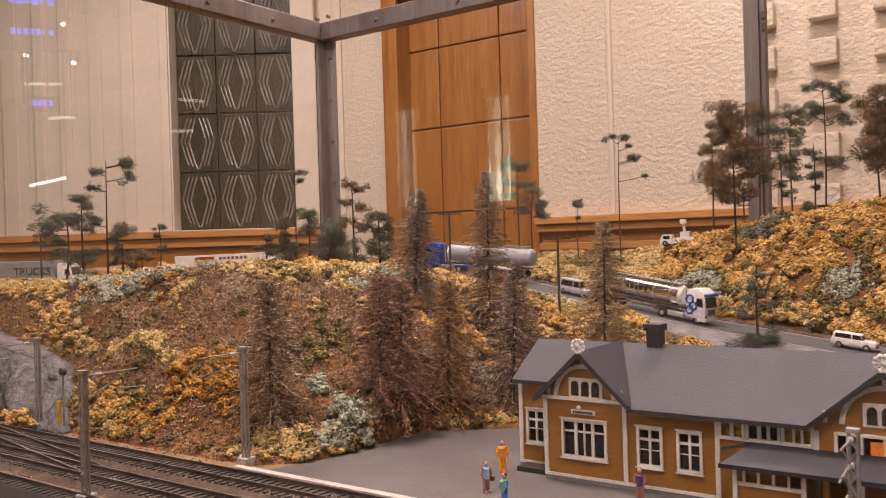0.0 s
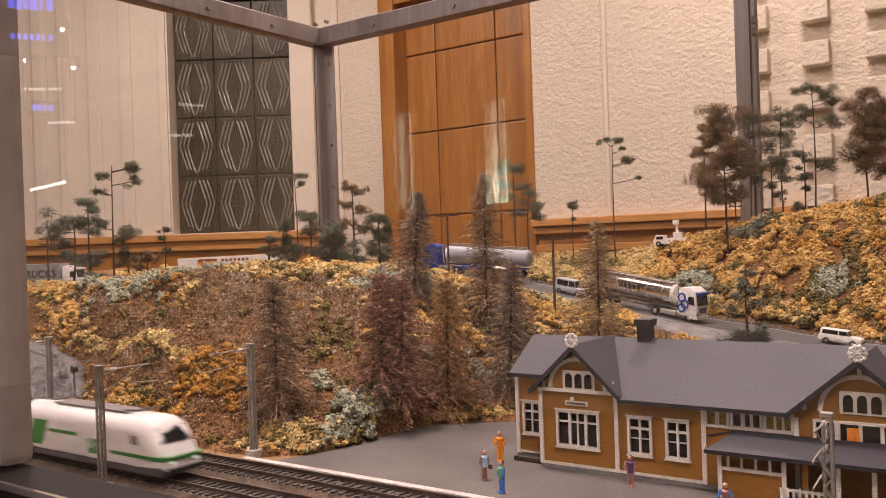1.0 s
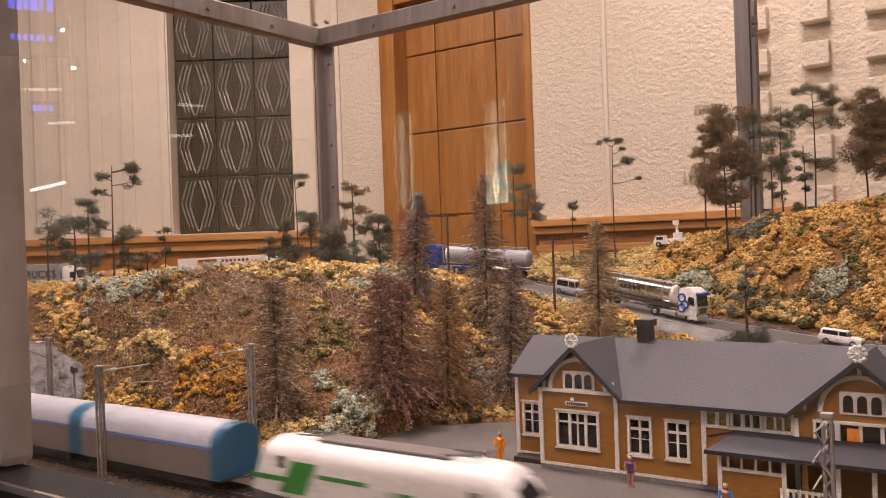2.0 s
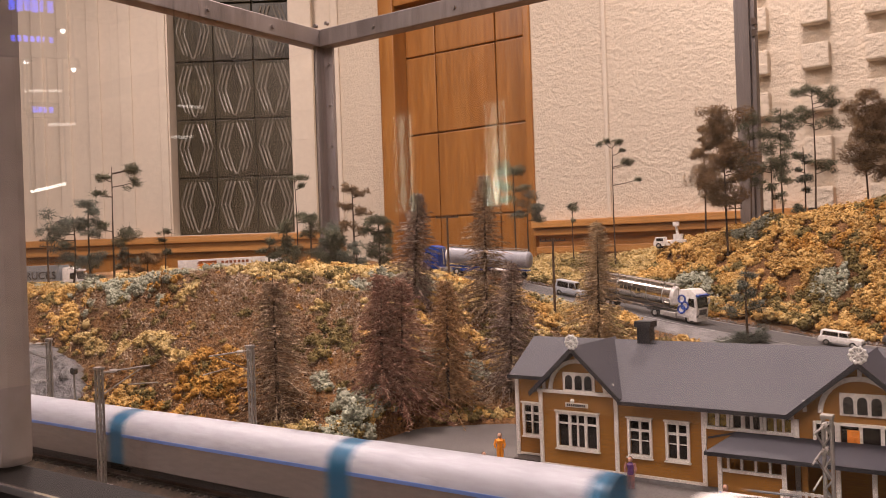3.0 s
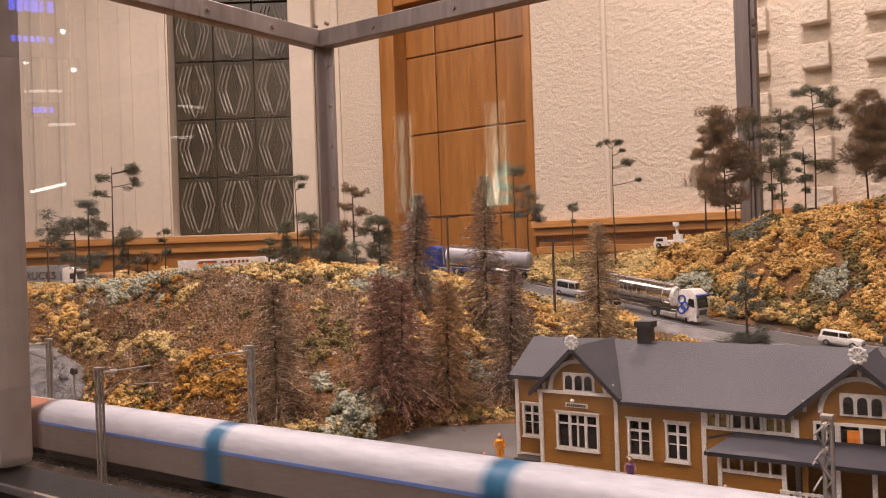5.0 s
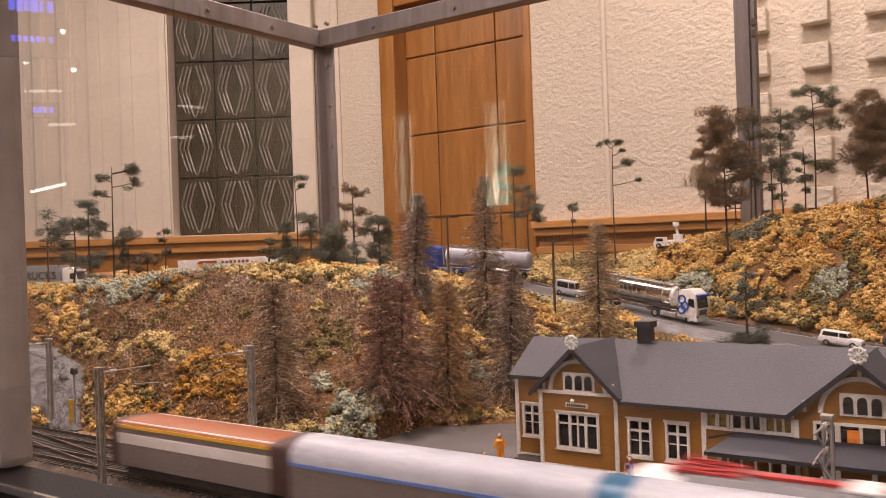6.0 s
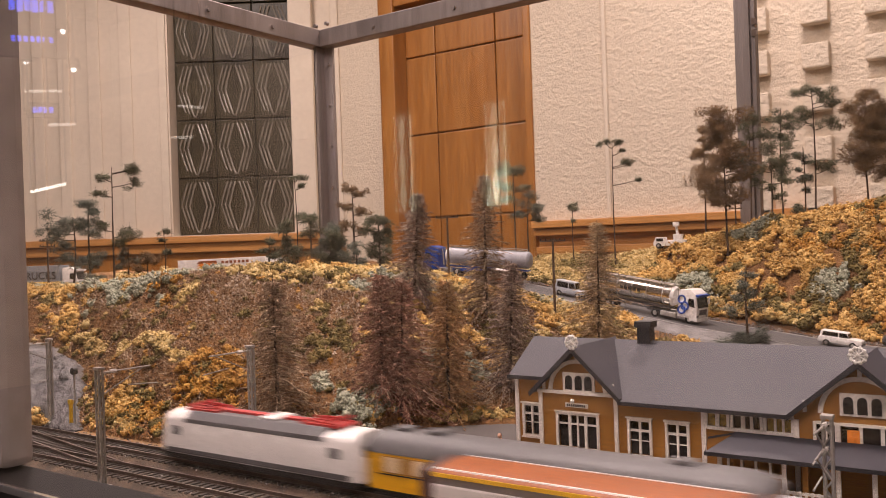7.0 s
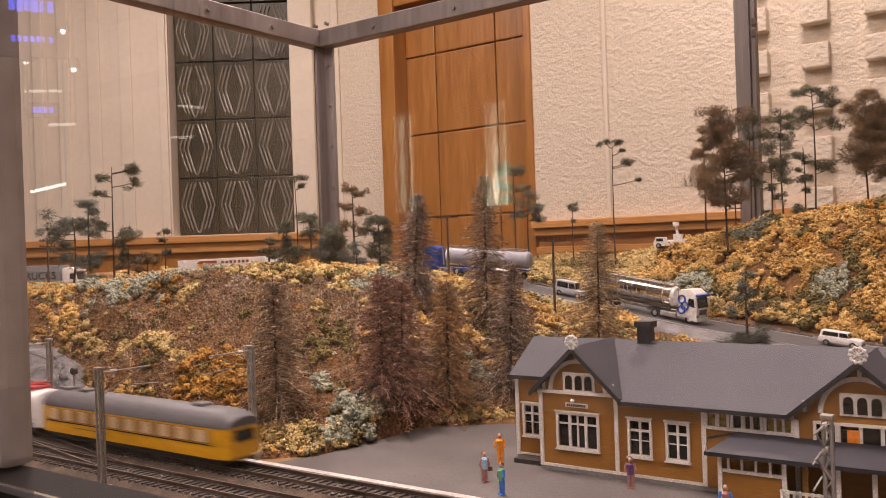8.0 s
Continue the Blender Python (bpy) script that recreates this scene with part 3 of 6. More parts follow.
def window(x0, x1, z0, z1, y, uprights, cross, name="window", pane_mat=None, ears=True):
    """A window in an opening: dark panes, white casing and glazing bars."""
    w = link(name, Mesh().box(x0 - 0.0018, x0, y - 0.0014, y + 0.001, z0 - 0.0015, z1 + 0.0015).box(x1, x1 + 0.0018, y - 0.0014, y + 0.001, z0 - 0.0015, z1 + 0.0015)
             .box(x0, x1, y - 0.0014, y + 0.001, z1, z1 + 0.0018).box(x0, x1, y - 0.0016, y + 0.001, z0 - 0.0018, z0), M_TRIMW, station, bevel=0.0002)
    if ears:
        link("sill", Mesh().box(x0 - 0.0024, x1 + 0.0024, y - 0.0024, y - 0.0001, z0 - 0.0026, z0 - 0.0018), M_TRIMW, w)
        link("cap", Mesh().box(x0 - 0.0024, x1 + 0.0024, y - 0.0024, y - 0.0001, z1 + 0.0018, z1 + 0.0027), M_TRIMW, w)
    for f, t in uprights:
        x = x0 + (x1 - x0) * f
        link("glazing_bar", Mesh().box(x - t, x + t, y - 0.0004, y + 0.001, z0, z1), M_TRIMW, w)
    for f, t in cross:
        z = z0 + (z1 - z0) * f
        link("glazing_bar", Mesh().box(x0, x1, y - 0.0002, y + 0.0008, z - t, z + t), M_TRIMW, w)
    # opaque pane; its default colour holds the darkness of the room behind
    link("pane", Mesh().box(x0, x1, y + 0.0015, y + 0.002, z0, z1), pane_mat or M_PANE_SHADE, w)
    return w


window(-0.281, -0.252, 0.015, 0.037, FY, ((0.29, 0.001), (0.5, 0.0005), (0.71, 0.001)), ((0.72, 0.0006),))
window(-0.228, -0.2145, 0.015, 0.037, FY, ((0.5, 0.0007),), ((0.72, 0.0008), (0.42, 0.0003)))
window(-0.202, -0.1895, 0.015, 0.037, FY, ((0.5, 0.0007),), ((0.72, 0.0008), (0.42, 0.0003)))
window(-0.319, -0.307, 0.016, 0.037, LY, ((0.5, 0.0007),), ((0.72, 0.0008), (0.42, 0.0003)))
window(-0.176, -0.164, 0.0385, 0.0465, FY, ((0.5, 0.0012),), (), pane_mat=M_CURTAIN, ears=False)
window(-0.160, -0.144, 0.0385, 0.0465, FY, ((0.36, 0.0012), (0.68, 0.0009)), (), ears=False)
window(-0.140, -0.126, 0.0385, 0.0465, FY, ((0.34, 0.0007), (0.67, 0.0007)), (), pane_mat=M_CURTAIN, ears=False)
window(-0.112, -0.102, 0.034, 0.0455, FY, ((0.5, 0.0007),), (), ears=False)
window(-0.099, -0.064, 0.034, 0.0455, FY, ((0.3, 0.001), (0.62, 0.001)), (), ears=False)


def gable(cx, half, z0, zt, with_name):
    """A front gable: boarded triangle, arch, three arched lights, bargeboards, lace finial."""
    y = FY
    top = zt - 0.0025
    g = Mesh().poly_prism([(cx - half + 0.003, z0 + 0.002), (cx + half - 0.003, z0 + 0.002), (cx, top)], 1, y, y + 0.003)
    w = link(with_name, g, M_OCHRE, station)
    # arch band
    R = (zt - z0) * 0.70
    ring = []
    for k in range(17):
        a = math.pi * k / 16
        ring.append((cx + 1.02 * R * math.cos(a), z0 + 0.002 + R * math.sin(a)))
    inner = [(cx + (p[0] - cx) * 0.88, z0 + 0.002 + (p[1] - z0 - 0.002) * 0.88) for p in ring]
    g = Mesh()
    for a, b, c, d in zip(ring, ring[1:], inner[1:], inner):
        g.poly_prism([a, b, c, d], 1, y - 0.0016, y - 0.0002)
    link("arch", g, M_TRIMW, w)
    g = Mesh().box(cx - 0.0011, cx + 0.0011, y - 0.0013, y - 0.0002, z0 + R + 0.002, top - 0.001)
    for s in (-1, 1):
        g.box(cx + s * 0.78 * half - 0.001, cx + s * 0.78 * half + 0.001, y - 0.0013, y - 0.0002, z0 + 0.002, z0 + 0.0085)
    link("king_post", g, M_TRIMW, w)
    # three arched lights in a white panel
    pw = 0.012
    panel = link("arched_window", Mesh().box(cx - pw + 0.001, cx + pw + 0.001, y - 0.001, y - 0.0001, z0 + 0.0015, z0 + 0.0145), M_TRIMW, w)
    for k in (-1, 0, 1):
        ox = cx + 0.001 + k * 0.0073
        out = [(ox - 0.0026, z0 + 0.0028), (ox + 0.0026, z0 + 0.0028)] + [(ox + 0.0026 * math.cos(math.pi * q / 8), z0 + 0.0098 + 0.0028 * math.sin(math.pi * q / 8)) for q in range(9)]
        link("light", Mesh().poly_prism(out, 1, y - 0.0016, y - 0.0011), M_PANE_SHADE, panel)
    # roof over the gable
    for s in (-1, 1):
        e, t = Vector((cx + s * half, 0, z0 - 0.001)), Vector((cx, 0, zt))
        n = Vector((s * (zt - z0), 0, half)).normalized() * 0.0014
        g = Mesh()
        g.loft([[(e.x, y - 0.008, e.z), (t.x, y - 0.008, t.z), (t.x + n.x * 0, y - 0.008, t.z + 0.002), (e.x + n.x, y - 0.008, e.z + n.z)],
                [(e.x, y + 0.012, e.z), (t.x, y + 0.066, t.z), (t.x, y + 0.066, t.z + 0.002), (e.x + n.x, y + 0.012, e.z + n.z)]])
        slope = link("gable_roof", g, M_ROOF, station)
        g = Mesh().loft([[(e.x, y - 0.0092, e.z - 0.0016), (t.x, y - 0.0092, t.z - 0.0018), (t.x, y - 0.0092, t.z + 0.0022), (e.x + n.x, y - 0.0092, e.z + n.z + 0.0002)],
                         [(e.x, y - 0.0078, e.z - 0.0016), (t.x, y - 0.0078, t.z - 0.0018), (t.x, y - 0.0078, t.z + 0.0022), (e.x + n.x, y - 0.0078, e.z + n.z + 0.0002)]])
        link("bargeboard", g, M_ROOFEDGE, slope)
    # white lace finial
    g = Mesh()
    for k in range(10):
        a = 2 * math.pi * k / 10
        p = Vector((cx + 0.0008 + 0.0042 * math.cos(a), y - 0.009, zt + 0.0055 + 0.0042 * math.sin(a)))
        q = Vector((cx + 0.0008 + 0.0042 * math.cos(a + 0.63), y - 0.009, zt + 0.0055 + 0.0042 * math.sin(a + 0.63)))
        g.tube([p, q], 0.0008, 5)
        g.tube([p, (cx + 0.0008, y - 0.009, zt + 0.0055)], 0.0006, 4)
        g.ball(p, 0.0013, 6, 4)
    g.ball((cx + 0.0008, y - 0.009, zt + 0.0055), 0.0015, 6, 4)
    link("finial", g, M_LACE, station, "white fretwork finial")


gable(-0.2655, 0.0335, 0.052, 0.083, "gable_wall")
gable(-0.0880, 0.0385, 0.050, 0.082, "gable_wall")
# name board, lettering too small to read
sb = link("name_board", Mesh().box(-0.275, -0.258, FY - 0.0015, FY - 0.0002, 0.0425, 0.0455), M_TRIMW, station, bevel=0.0002)
for k in range(9):
    x = -0.2735 + k * 0.0016
    link("letter_bar", Mesh().box(x, x + 0.0011, FY - 0.0018, FY - 0.0016, 0.0432, 0.0448), M_BLACK, sb)
link("crest", Mesh().ball((-0.2695, FY - 0.0012, 0.0468), 0.0016, 8, 6), M_LACE, sb)
# main roof: front slope in two widths, back slope, ridge
RZ, RY = 0.0835, 0.590


def slab(x0, x1, xt0, xt1, y0, z0, y1, z1, th=0.0016):
    return Mesh().loft([[(x0, y0, z0 - th), (x1, y0, z0 - th), (x1, y0, z0), (x0, y0, z0)], [(xt0, y1, z1 - th), (xt1, y1, z1 - th), (xt1, y1, z1), (xt0, y1, z1)]])


roof = link("roof", slab(-0.2325, -0.1265, -0.266, -0.088, 0.5225, 0.0505, RY, RZ), M_ROOF, station, "matt grey pitched roof")
link("roof_end", slab(-0.3275, -0.292, -0.3325, -0.266, 0.5415, 0.0600, RY, RZ), M_ROOF, station)
link("roof_end", slab(-0.0495, XR + 0.006, -0.088, XR + 0.006, 0.5225, 0.0505, RY, RZ), M_ROOF, station)
link("roof_back", slab(-0.3275, XR + 0.006, -0.3325, XR + 0.006, 0.662, 0.052, RY + 0.0003, RZ), M_ROOF, station)
g = Mesh().box(-0.2330, -0.1265, 0.5212, 0.5224, 0.0482, 0.0507)
link("eave_board", g, M_ROOFEDGE, station)
link("eave_board", Mesh().box(-0.3285, -0.297, 0.5402, 0.5414, 0.0575, 0.0602), M_ROOFEDGE, station)
for cx in (-0.2395, -0.075):
    ch = link("chimney", Mesh().box(cx - 0.0048, cx + 0.0048, RY - 0.0045, RY + 0.005, 0.079, 0.093), M_ROOFEDGE, station, "sooty black chimney")
    link("chimney_cap", Mesh().box(cx - 0.0062, cx + 0.0062, RY - 0.006, RY + 0.0065, 0.093, 0.0975), M_ROOFEDGE, ch)
# veranda
VY = 0.505
g = Mesh().loft([[(-0.1675, VY - 0.007, 0.0285), (XR, VY - 0.007, 0.0285), (XR, VY - 0.007, 0.030), (-0.1675, VY - 0.007, 0.030)],
                 [(-0.158, FY - 0.0005, 0.0348), (XR, FY - 0.0005, 0.0348), (XR, FY - 0.0005, 0.0362), (-0.158, FY - 0.0005, 0.0362)]])
ver = link("veranda_roof", g, M_ROOF, station, "lean-to grey veranda roof")
link("veranda_hip", Mesh().loft([[(-0.1678, VY - 0.007, 0.0285), (-0.1672, VY - 0.007, 0.030)], [(-0.1765, FY - 0.0005, 0.030), (-0.176, FY - 0.0005, 0.0315)], [(-0.1583, FY - 0.0005, 0.0348), (-0.158, FY - 0.0005, 0.0362)]], closed=False, cap=False), M_ROOF, ver)
link("veranda_eave", Mesh().box(-0.168, XR, VY - 0.0082, VY - 0.007, 0.0278, 0.0302), M_ROOFEDGE, ver)
vw = link("veranda_wall", with_holes(Mesh(), -0.160, -0.112, -0.003, 0.0275, VY, VY + 0.002, [(-0.155, -0.149, 0.0195, 0.026), (-0.1475, -0.1415, 0.0195, 0.026), (-0.139, -0.133, 0.0195, 0.026), (-0.1315, -0.1255, 0.0195, 0.026), (-0.124, -0.115, -0.003, 0.026)]), M_OCHRE, station)
g = Mesh().box(-0.161, -0.1245, VY - 0.0014, VY - 0.0001, 0.0175, 0.0195).box(-0.161, -0.112, VY - 0.0014, VY - 0.0001, 0.026, 0.0277)
for x in (-0.156, -0.1482, -0.1402, -0.1322, -0.1248):
    g.box(x - 0.0007, x + 0.0007, VY - 0.0012, VY - 0.0001, 0.0195, 0.026)
link("veranda_trim", g, M_TRIMW, vw)
for x in (-0.161, -0.1245, -0.096, -0.078, -0.055):
    link("veranda_post", Mesh().box(x - 0.0012, x + 0.0012, VY - 0.0018, VY - 0.0002, -0.003, 0.0278), M_TRIMW, station)
link("veranda_side", Mesh().box(-0.1615, -0.1600, VY + 0.0025, FY - 0.002, -0.003, 0.018), M_OCHRE, station)
# floor painted in the same near-black, as shade under the veranda roof
link("veranda_floor", Mesh().box(-0.1600, XR, VY + 0.0022, FY - 0.0015, -0.003, -0.001), M_ROOM_SHADE, station)
g = Mesh().box(-0.1265, -0.1015, VY - 0.0042, VY - 0.0034, 0.0105, 0.012).box(-0.1265, -0.1015, VY - 0.0042, VY - 0.0034, 0.001, 0.0022)
for k in range(8):
    x = -0.126 + k * 0.0033
    g.box(x, x + 0.0014, VY - 0.0052, VY - 0.0043, -0.003, 0.0125)
link("veranda_fence", g, M_TRIMW, station, "white picket fence")
link("orange_poster", Mesh().box(-0.0955, -0.089, FY - 0.0009, FY - 0.0002, 0.0362, 0.0435), M_ORANGE, station)

# ---- masts ----
M_MAST = surface("mast_concrete", (0.24, 0.22, 0.2), (0.34, 0.31, 0.28), 120, 0.8)
M_MASTFOOT = surface("mast_foot_concrete", (0.4, 0.38, 0.35), (0.52, 0.5, 0.46), 90, 0.9)


def lattice_mast(x, y, h, arm, label="grey lattice catenary mast with a thin bracket arm beside the track", z0=-0.003, arms=1):
    m = thing("catenary_mast", pose(x, y, 0), label, "catenary mast", "catenary masts")
    pole = Mesh()
    for sx in (-1, 1):
        for sy in (-1, 1):
            pole.box(sx * 0.0019 - 0.0006, sx * 0.0019 + 0.0006, sy * 0.0014 - 0.0006, sy * 0.0014 + 0.0006, z0, h)
    link("pole", pole, M_MAST, m)
    g = Mesh()
    n = int(h / 0.0055)
    for k in range(n):
        z = 0.002 + k * 0.0055
        s = 1 if k % 2 else -1
        g.tube([(-s * 0.0019, -0.0016, z), (s * 0.0019, -0.0016, z + 0.0055)], 0.0005, 4)
        g.tube([(-s * 0.0019, 0.0016, z), (s * 0.0019, 0.0016, z + 0.0055)], 0.0005, 4)
    link("lattice", g, M_MAST, m)
    link("foot", Mesh().box(-0.005, 0.005, -0.005, 0.005, z0, 0.003), M_MASTFOOT, m, bevel=0.0006)
    link("cap", Mesh().box(-0.003, 0.003, -0.0026, 0.0026, h, h + 0.002), M_MAST, m, bevel=0.0003)
    for q in range(arms):
        zz = h - 0.002 - q * 0.012
        g = Mesh().tube([(0, 0, zz), (0, arm, zz)], 0.0006, 5).tube([(0, 0, zz - 0.016), (0, arm * 0.85, zz - 0.0005)], 0.0005, 5)
        g.tube([(0, arm * 0.55, zz - 0.011), (0, arm * 1.15, zz - 0.013)], 0.0005, 5)
        b = link("bracket", g, M_MAST, m)
        link("insulator", Mesh().tube([(0, arm * 0.2, zz), (0, arm * 0.32, zz)], 0.0014, 6), M_KERB, b)
    return m


lattice_mast(-0.505, 0.450, 0.0835, -0.040)
lattice_mast(-0.524, 0.333, 0.0810, 0.040)
lattice_mast(-0.781, 0.444, 0.0800, -0.040)
lattice_mast(-0.090, 0.450, 0.0650, -0.03, "pale grey lattice mast standing before the station", arms=2)
M_SIGNALY = surface("yellow_paint", (0.7, 0.42, 0.02), (0.8, 0.5, 0.03), 100, 0.5)
sg = thing("track_marker", pose(-0.752, 0.447, 0), "small yellow trackside marker post", "marker post")
link("post", Mesh().box(-0.0016, 0.0016, -0.0012, 0.0012, -0.003, 0.021), M_SIGNALY, sg, bevel=0.0003)
link("head", Mesh().box(-0.0024, 0.0024, -0.0016, 0.0016, 0.021, 0.025), M_SIGNALY, sg, bevel=0.0003)
sg = thing("signal", pose(-0.748, 0.449, 0), "dark railway signal on a slim post", "signal")
link("post", Mesh().tube([(0, 0, -0.003), (0, 0, 0.050)], 0.0009, 6), M_MAST, sg)
link("lamp_head", Mesh().tube([(0.0, -0.002, 0.052), (0.0, 0.002, 0.052)], 0.0034, 12), M_BLACK, sg)

# ---- trains ----


def paint(name, a, rough=0.4, spread=0.06, metal=0.0):
    return surface(name, tuple(c * (1 - spread) for c in a), tuple(min(1, c * (1 + spread)) for c in a), 45, rough, metal, fine=400)


M_WHITE = paint("white_train_paint", (0.70, 0.67, 0.65), 0.45)
M_ROOFWHITE = paint("pale_coach_roof", (0.37, 0.37, 0.405), 0.5)
M_GREY = paint("warm_grey_coach_paint", (0.19, 0.165, 0.155), 0.4)
M_GREEN = paint("green_train_paint", (0.035, 0.24, 0.045), 0.45)
M_BLUE = paint("teal_blue_train_paint", (0.010, 0.095, 0.185), 0.4)
M_LINEBLUE = paint("light_blue_line", (0.12, 0.22, 0.55), 0.4)
M_ORANGERED = paint("orange_red_roof", (0.27, 0.072, 0.012), 0.5)
M_YLINE = paint("yellow_line", (0.75, 0.45, 0.03), 0.5)
M_BROWN = paint("dark_brown_gangway", (0.05, 0.018, 0.012), 0.6)
M_YELLOW = paint("yellow_railcar_paint", (0.70, 0.36, 0.008), 0.4)
M_OCHRECURT = paint("ochre_panel", (0.36, 0.175, 0.014), 0.45)
M_CREAM = paint("cream_window_blind", (0.72, 0.55, 0.36), 0.4)
M_DGREY = paint("dark_grey_roof_paint", (0.105, 0.10, 0.102), 0.55)
M_UNDER = paint("black_underframe", (0.02, 0.018, 0.017), 0.7)
M_RED = paint("red_pantograph_paint", (0.40, 0.03, 0.025), 0.5)
M_TYRE = paint("black_rubber", (0.018, 0.017, 0.017), 0.8)
M_HUB = paint("silver_hub", (0.55, 0.53, 0.5), 0.3, metal=0.7)
M_CARGLASS = paint("tinted_car_glass", (0.015, 0.016, 0.018), 0.08)
M_CHROME = paint("polished_tank", (0.75, 0.71, 0.66), 0.16, metal=1.0)
M_LAMP = glowing("headlamp_lens", (0.9, 1.0, 0.9), 0.5)


def hull(hw, z0, zs, z1, n=9, tuck=0.0):
    """Cross-section of a rail vehicle: straight side to zs, then a rounded roof up to z1."""
    pts = [(-hw + tuck, z0), (-hw, z0 + 0.004), (-hw, zs)]
    for k in range(1, n):
        a = math.pi * k / n
        pts.append((-hw * math.cos(a), zs + (z1 - zs) * math.sin(a) ** 0.75))
    return pts + [(hw, zs), (hw, z0 + 0.004), (hw - tuck, z0)]


def along(points, xs_scale):
    return [[(x + (sx(p) if callable(sx) else 0), p[0] * s, p[1]) for p in points] for x, s, sx in xs_scale]


def bogie(x, parent, w=0.0135):
    b = link("bogie", Mesh().box(x - 0.018, x + 0.018, -w, w, 0.0072, 0.012), M_UNDER, parent, bevel=0.001)
    for dx in (-0.012, 0.012):
        for s in (-1, 1):
            link("wheel", Mesh().tube([(x + dx, s * 0.0072, 0.0092), (x + dx, s * 0.0098, 0.0092)], 0.005, 12), M_UNDER, b)


def side_panel(x0, x1, z0, z1, hw, y_out=0.0003):
    g = Mesh()
    for s in (-1, 1):
        a, b = s * (hw + 0.0001), s * (hw + y_out)
        g.box(x0, x1, min(a, b), max(a, b), z0, z1)
    return g


def panels(name, x0, x1, z0, z1, hw, mat, parent, out=0.0003):
    for s in (-1, 1):
        a, b = s * (hw + 0.0001), s * (hw + out)
        link(name, Mesh().box(x0, x1, min(a, b), max(a, b), z0, z1), mat, parent)


def electric_loco():
    """Streamlined white and green locomotive; its nose is at x = 0."""
    t = thing("electric_locomotive", pose(0, TRACK1, 0), "white streamlined electric locomotive with green stripe, running", "locomotive")
    hw, L = 0.0172, 0.222
    base = hull(hw, 0.011, 0.034, 0.0445)

    def nose(d):
        # the front rakes back with height; the lower edge leads
        return lambda p: -d * max(0.0, (p[1] - 0.020)) / 0.028

    secs = []
    for x, s, rake in ((0.0, 0.62, 0.022), (-0.002, 0.80, 0.024), (-0.007, 0.93, 0.022), (-0.016, 0.99, 0.017), (-0.034, 1.0, 0.005), (-0.050, 1.0, 0.0)):
        secs.append([(x - rake * max(0.0, p[1] - 0.019) / 0.028, p[0] * s, 0.011 + (p[1] - 0.011) * (0.90 if x > -0.001 else 0.97 if x > -0.01 else 1.0)) for p in base])
    for x, s, rake in ((L - 0.050, 1.0, 0.0), (L - 0.030, 1.0, 0.004), (L - 0.014, 0.99, 0.012), (L - 0.005, 0.93, 0.016), (L, 0.75, 0.017)):
        secs.append([(-x + rake * max(0.0, p[1] - 0.019) / 0.028, p[0] * s, 0.011 + (p[1] - 0.011) * (0.97 if x > L - 0.006 else 1.0)) for p in base])
    body = link("body", Mesh().loft(secs), M_WHITE, t, smooth=True)
    link("skirt", Mesh().box(-L + 0.004, -0.004, -0.0172, 0.0172, 0.0068, 0.0130), M_DGREY, t, bevel=0.0012)
    # stripe in green, with a raised block, and cut-out letters as plain shapes
    panels("green_stripe", -0.068, -0.010, 0.0175, 0.0200, hw, M_GREEN, body)
    panels("green_stripe", -0.218, -0.186, 0.0205, 0.0235, hw, M_GREEN, body)
    for sg_ in (-1, 1):
        lo_y, hi_y = sorted((sg_ * (hw + 0.0001), sg_ * (hw + 0.0004)))
        link("green_block", Mesh().poly_prism([(-0.192, 0.0145), (-0.168, 0.0145), (-0.157, 0.0335), (-0.178, 0.0335)], 1, lo_y, hi_y), M_GREEN, body)
    # the stripe runs on round the nose
    way = [(-0.016, 0.99), (-0.007, 0.93), (-0.002, 0.80), (0.0002, 0.62)]
    round_nose = [(x, -hw * w_) for x, w_ in way] + [(x, hw * w_) for x, w_ in way[::-1]]
    ribbon = [[(x + 0.0005, y * 1.03, 0.0172), (x + 0.0005, y * 1.03, 0.0200), (x - 0.002, y * 0.9, 0.0200), (x - 0.002, y * 0.9, 0.0172)] for x, y in round_nose]
    link("nose_stripe", Mesh().loft(ribbon), M_GREEN, body)
    panels("green_stripe", -0.1565, -0.115, 0.0255, 0.0280, hw, M_GREEN, body)
    panels("logo_shape", -0.098, -0.090, 0.0150, 0.0255, hw, M_GREEN, body)
    panels("logo_shape", -0.0885, -0.0795, 0.0150, 0.0255, hw, M_GREEN, body)
    panels("logo_gap", -0.0955, -0.0925, 0.0185, 0.0256, hw + 0.0002, M_WHITE, body)
    panels("logo_gap", -0.0860, -0.0825, 0.0205, 0.0230, hw + 0.0002, M_WHITE, body)
    # windscreen and cab side windows
    g = Mesh()
    for a, b in ((0.0275, 0.0380),):
        def front(z):
            return -0.0035 - 0.0225 * (z - 0.019) / 0.028 + 0.0012
        g.loft([[(front(a), -0.0125, a), (front(a), 0.0125, a), (front(a) - 0.003, 0.0125, a), (front(a) - 0.003, -0.0125, a)],
                [(front(b), -0.0105, b), (front(b), 0.0105, b), (front(b) - 0.003, 0.0105, b), (front(b) - 0.003, -0.0105, b)]])
    link("windscreen", g, M_CARGLASS, body, "dark raked windscreen")
    panels("cab_window", -0.040, -0.032, 0.0265, 0.0325, hw - 0.0001, M_GREY, body)
    panels("cab_window", -0.192, -0.186, 0.0285, 0.0355, hw - 0.0001, M_CARGLASS, body)
    for s in (-1, 1):
        link("headlamp", Mesh().ball((-0.0012, s * 0.0095, 0.0165), 0.0021, 8, 6), M_LAMP, body)
    link("buffer_beam", Mesh().box(-0.003, 0.0012, -0.013, 0.013, 0.009, 0.0125), M_UNDER, t, bevel=0.0008)
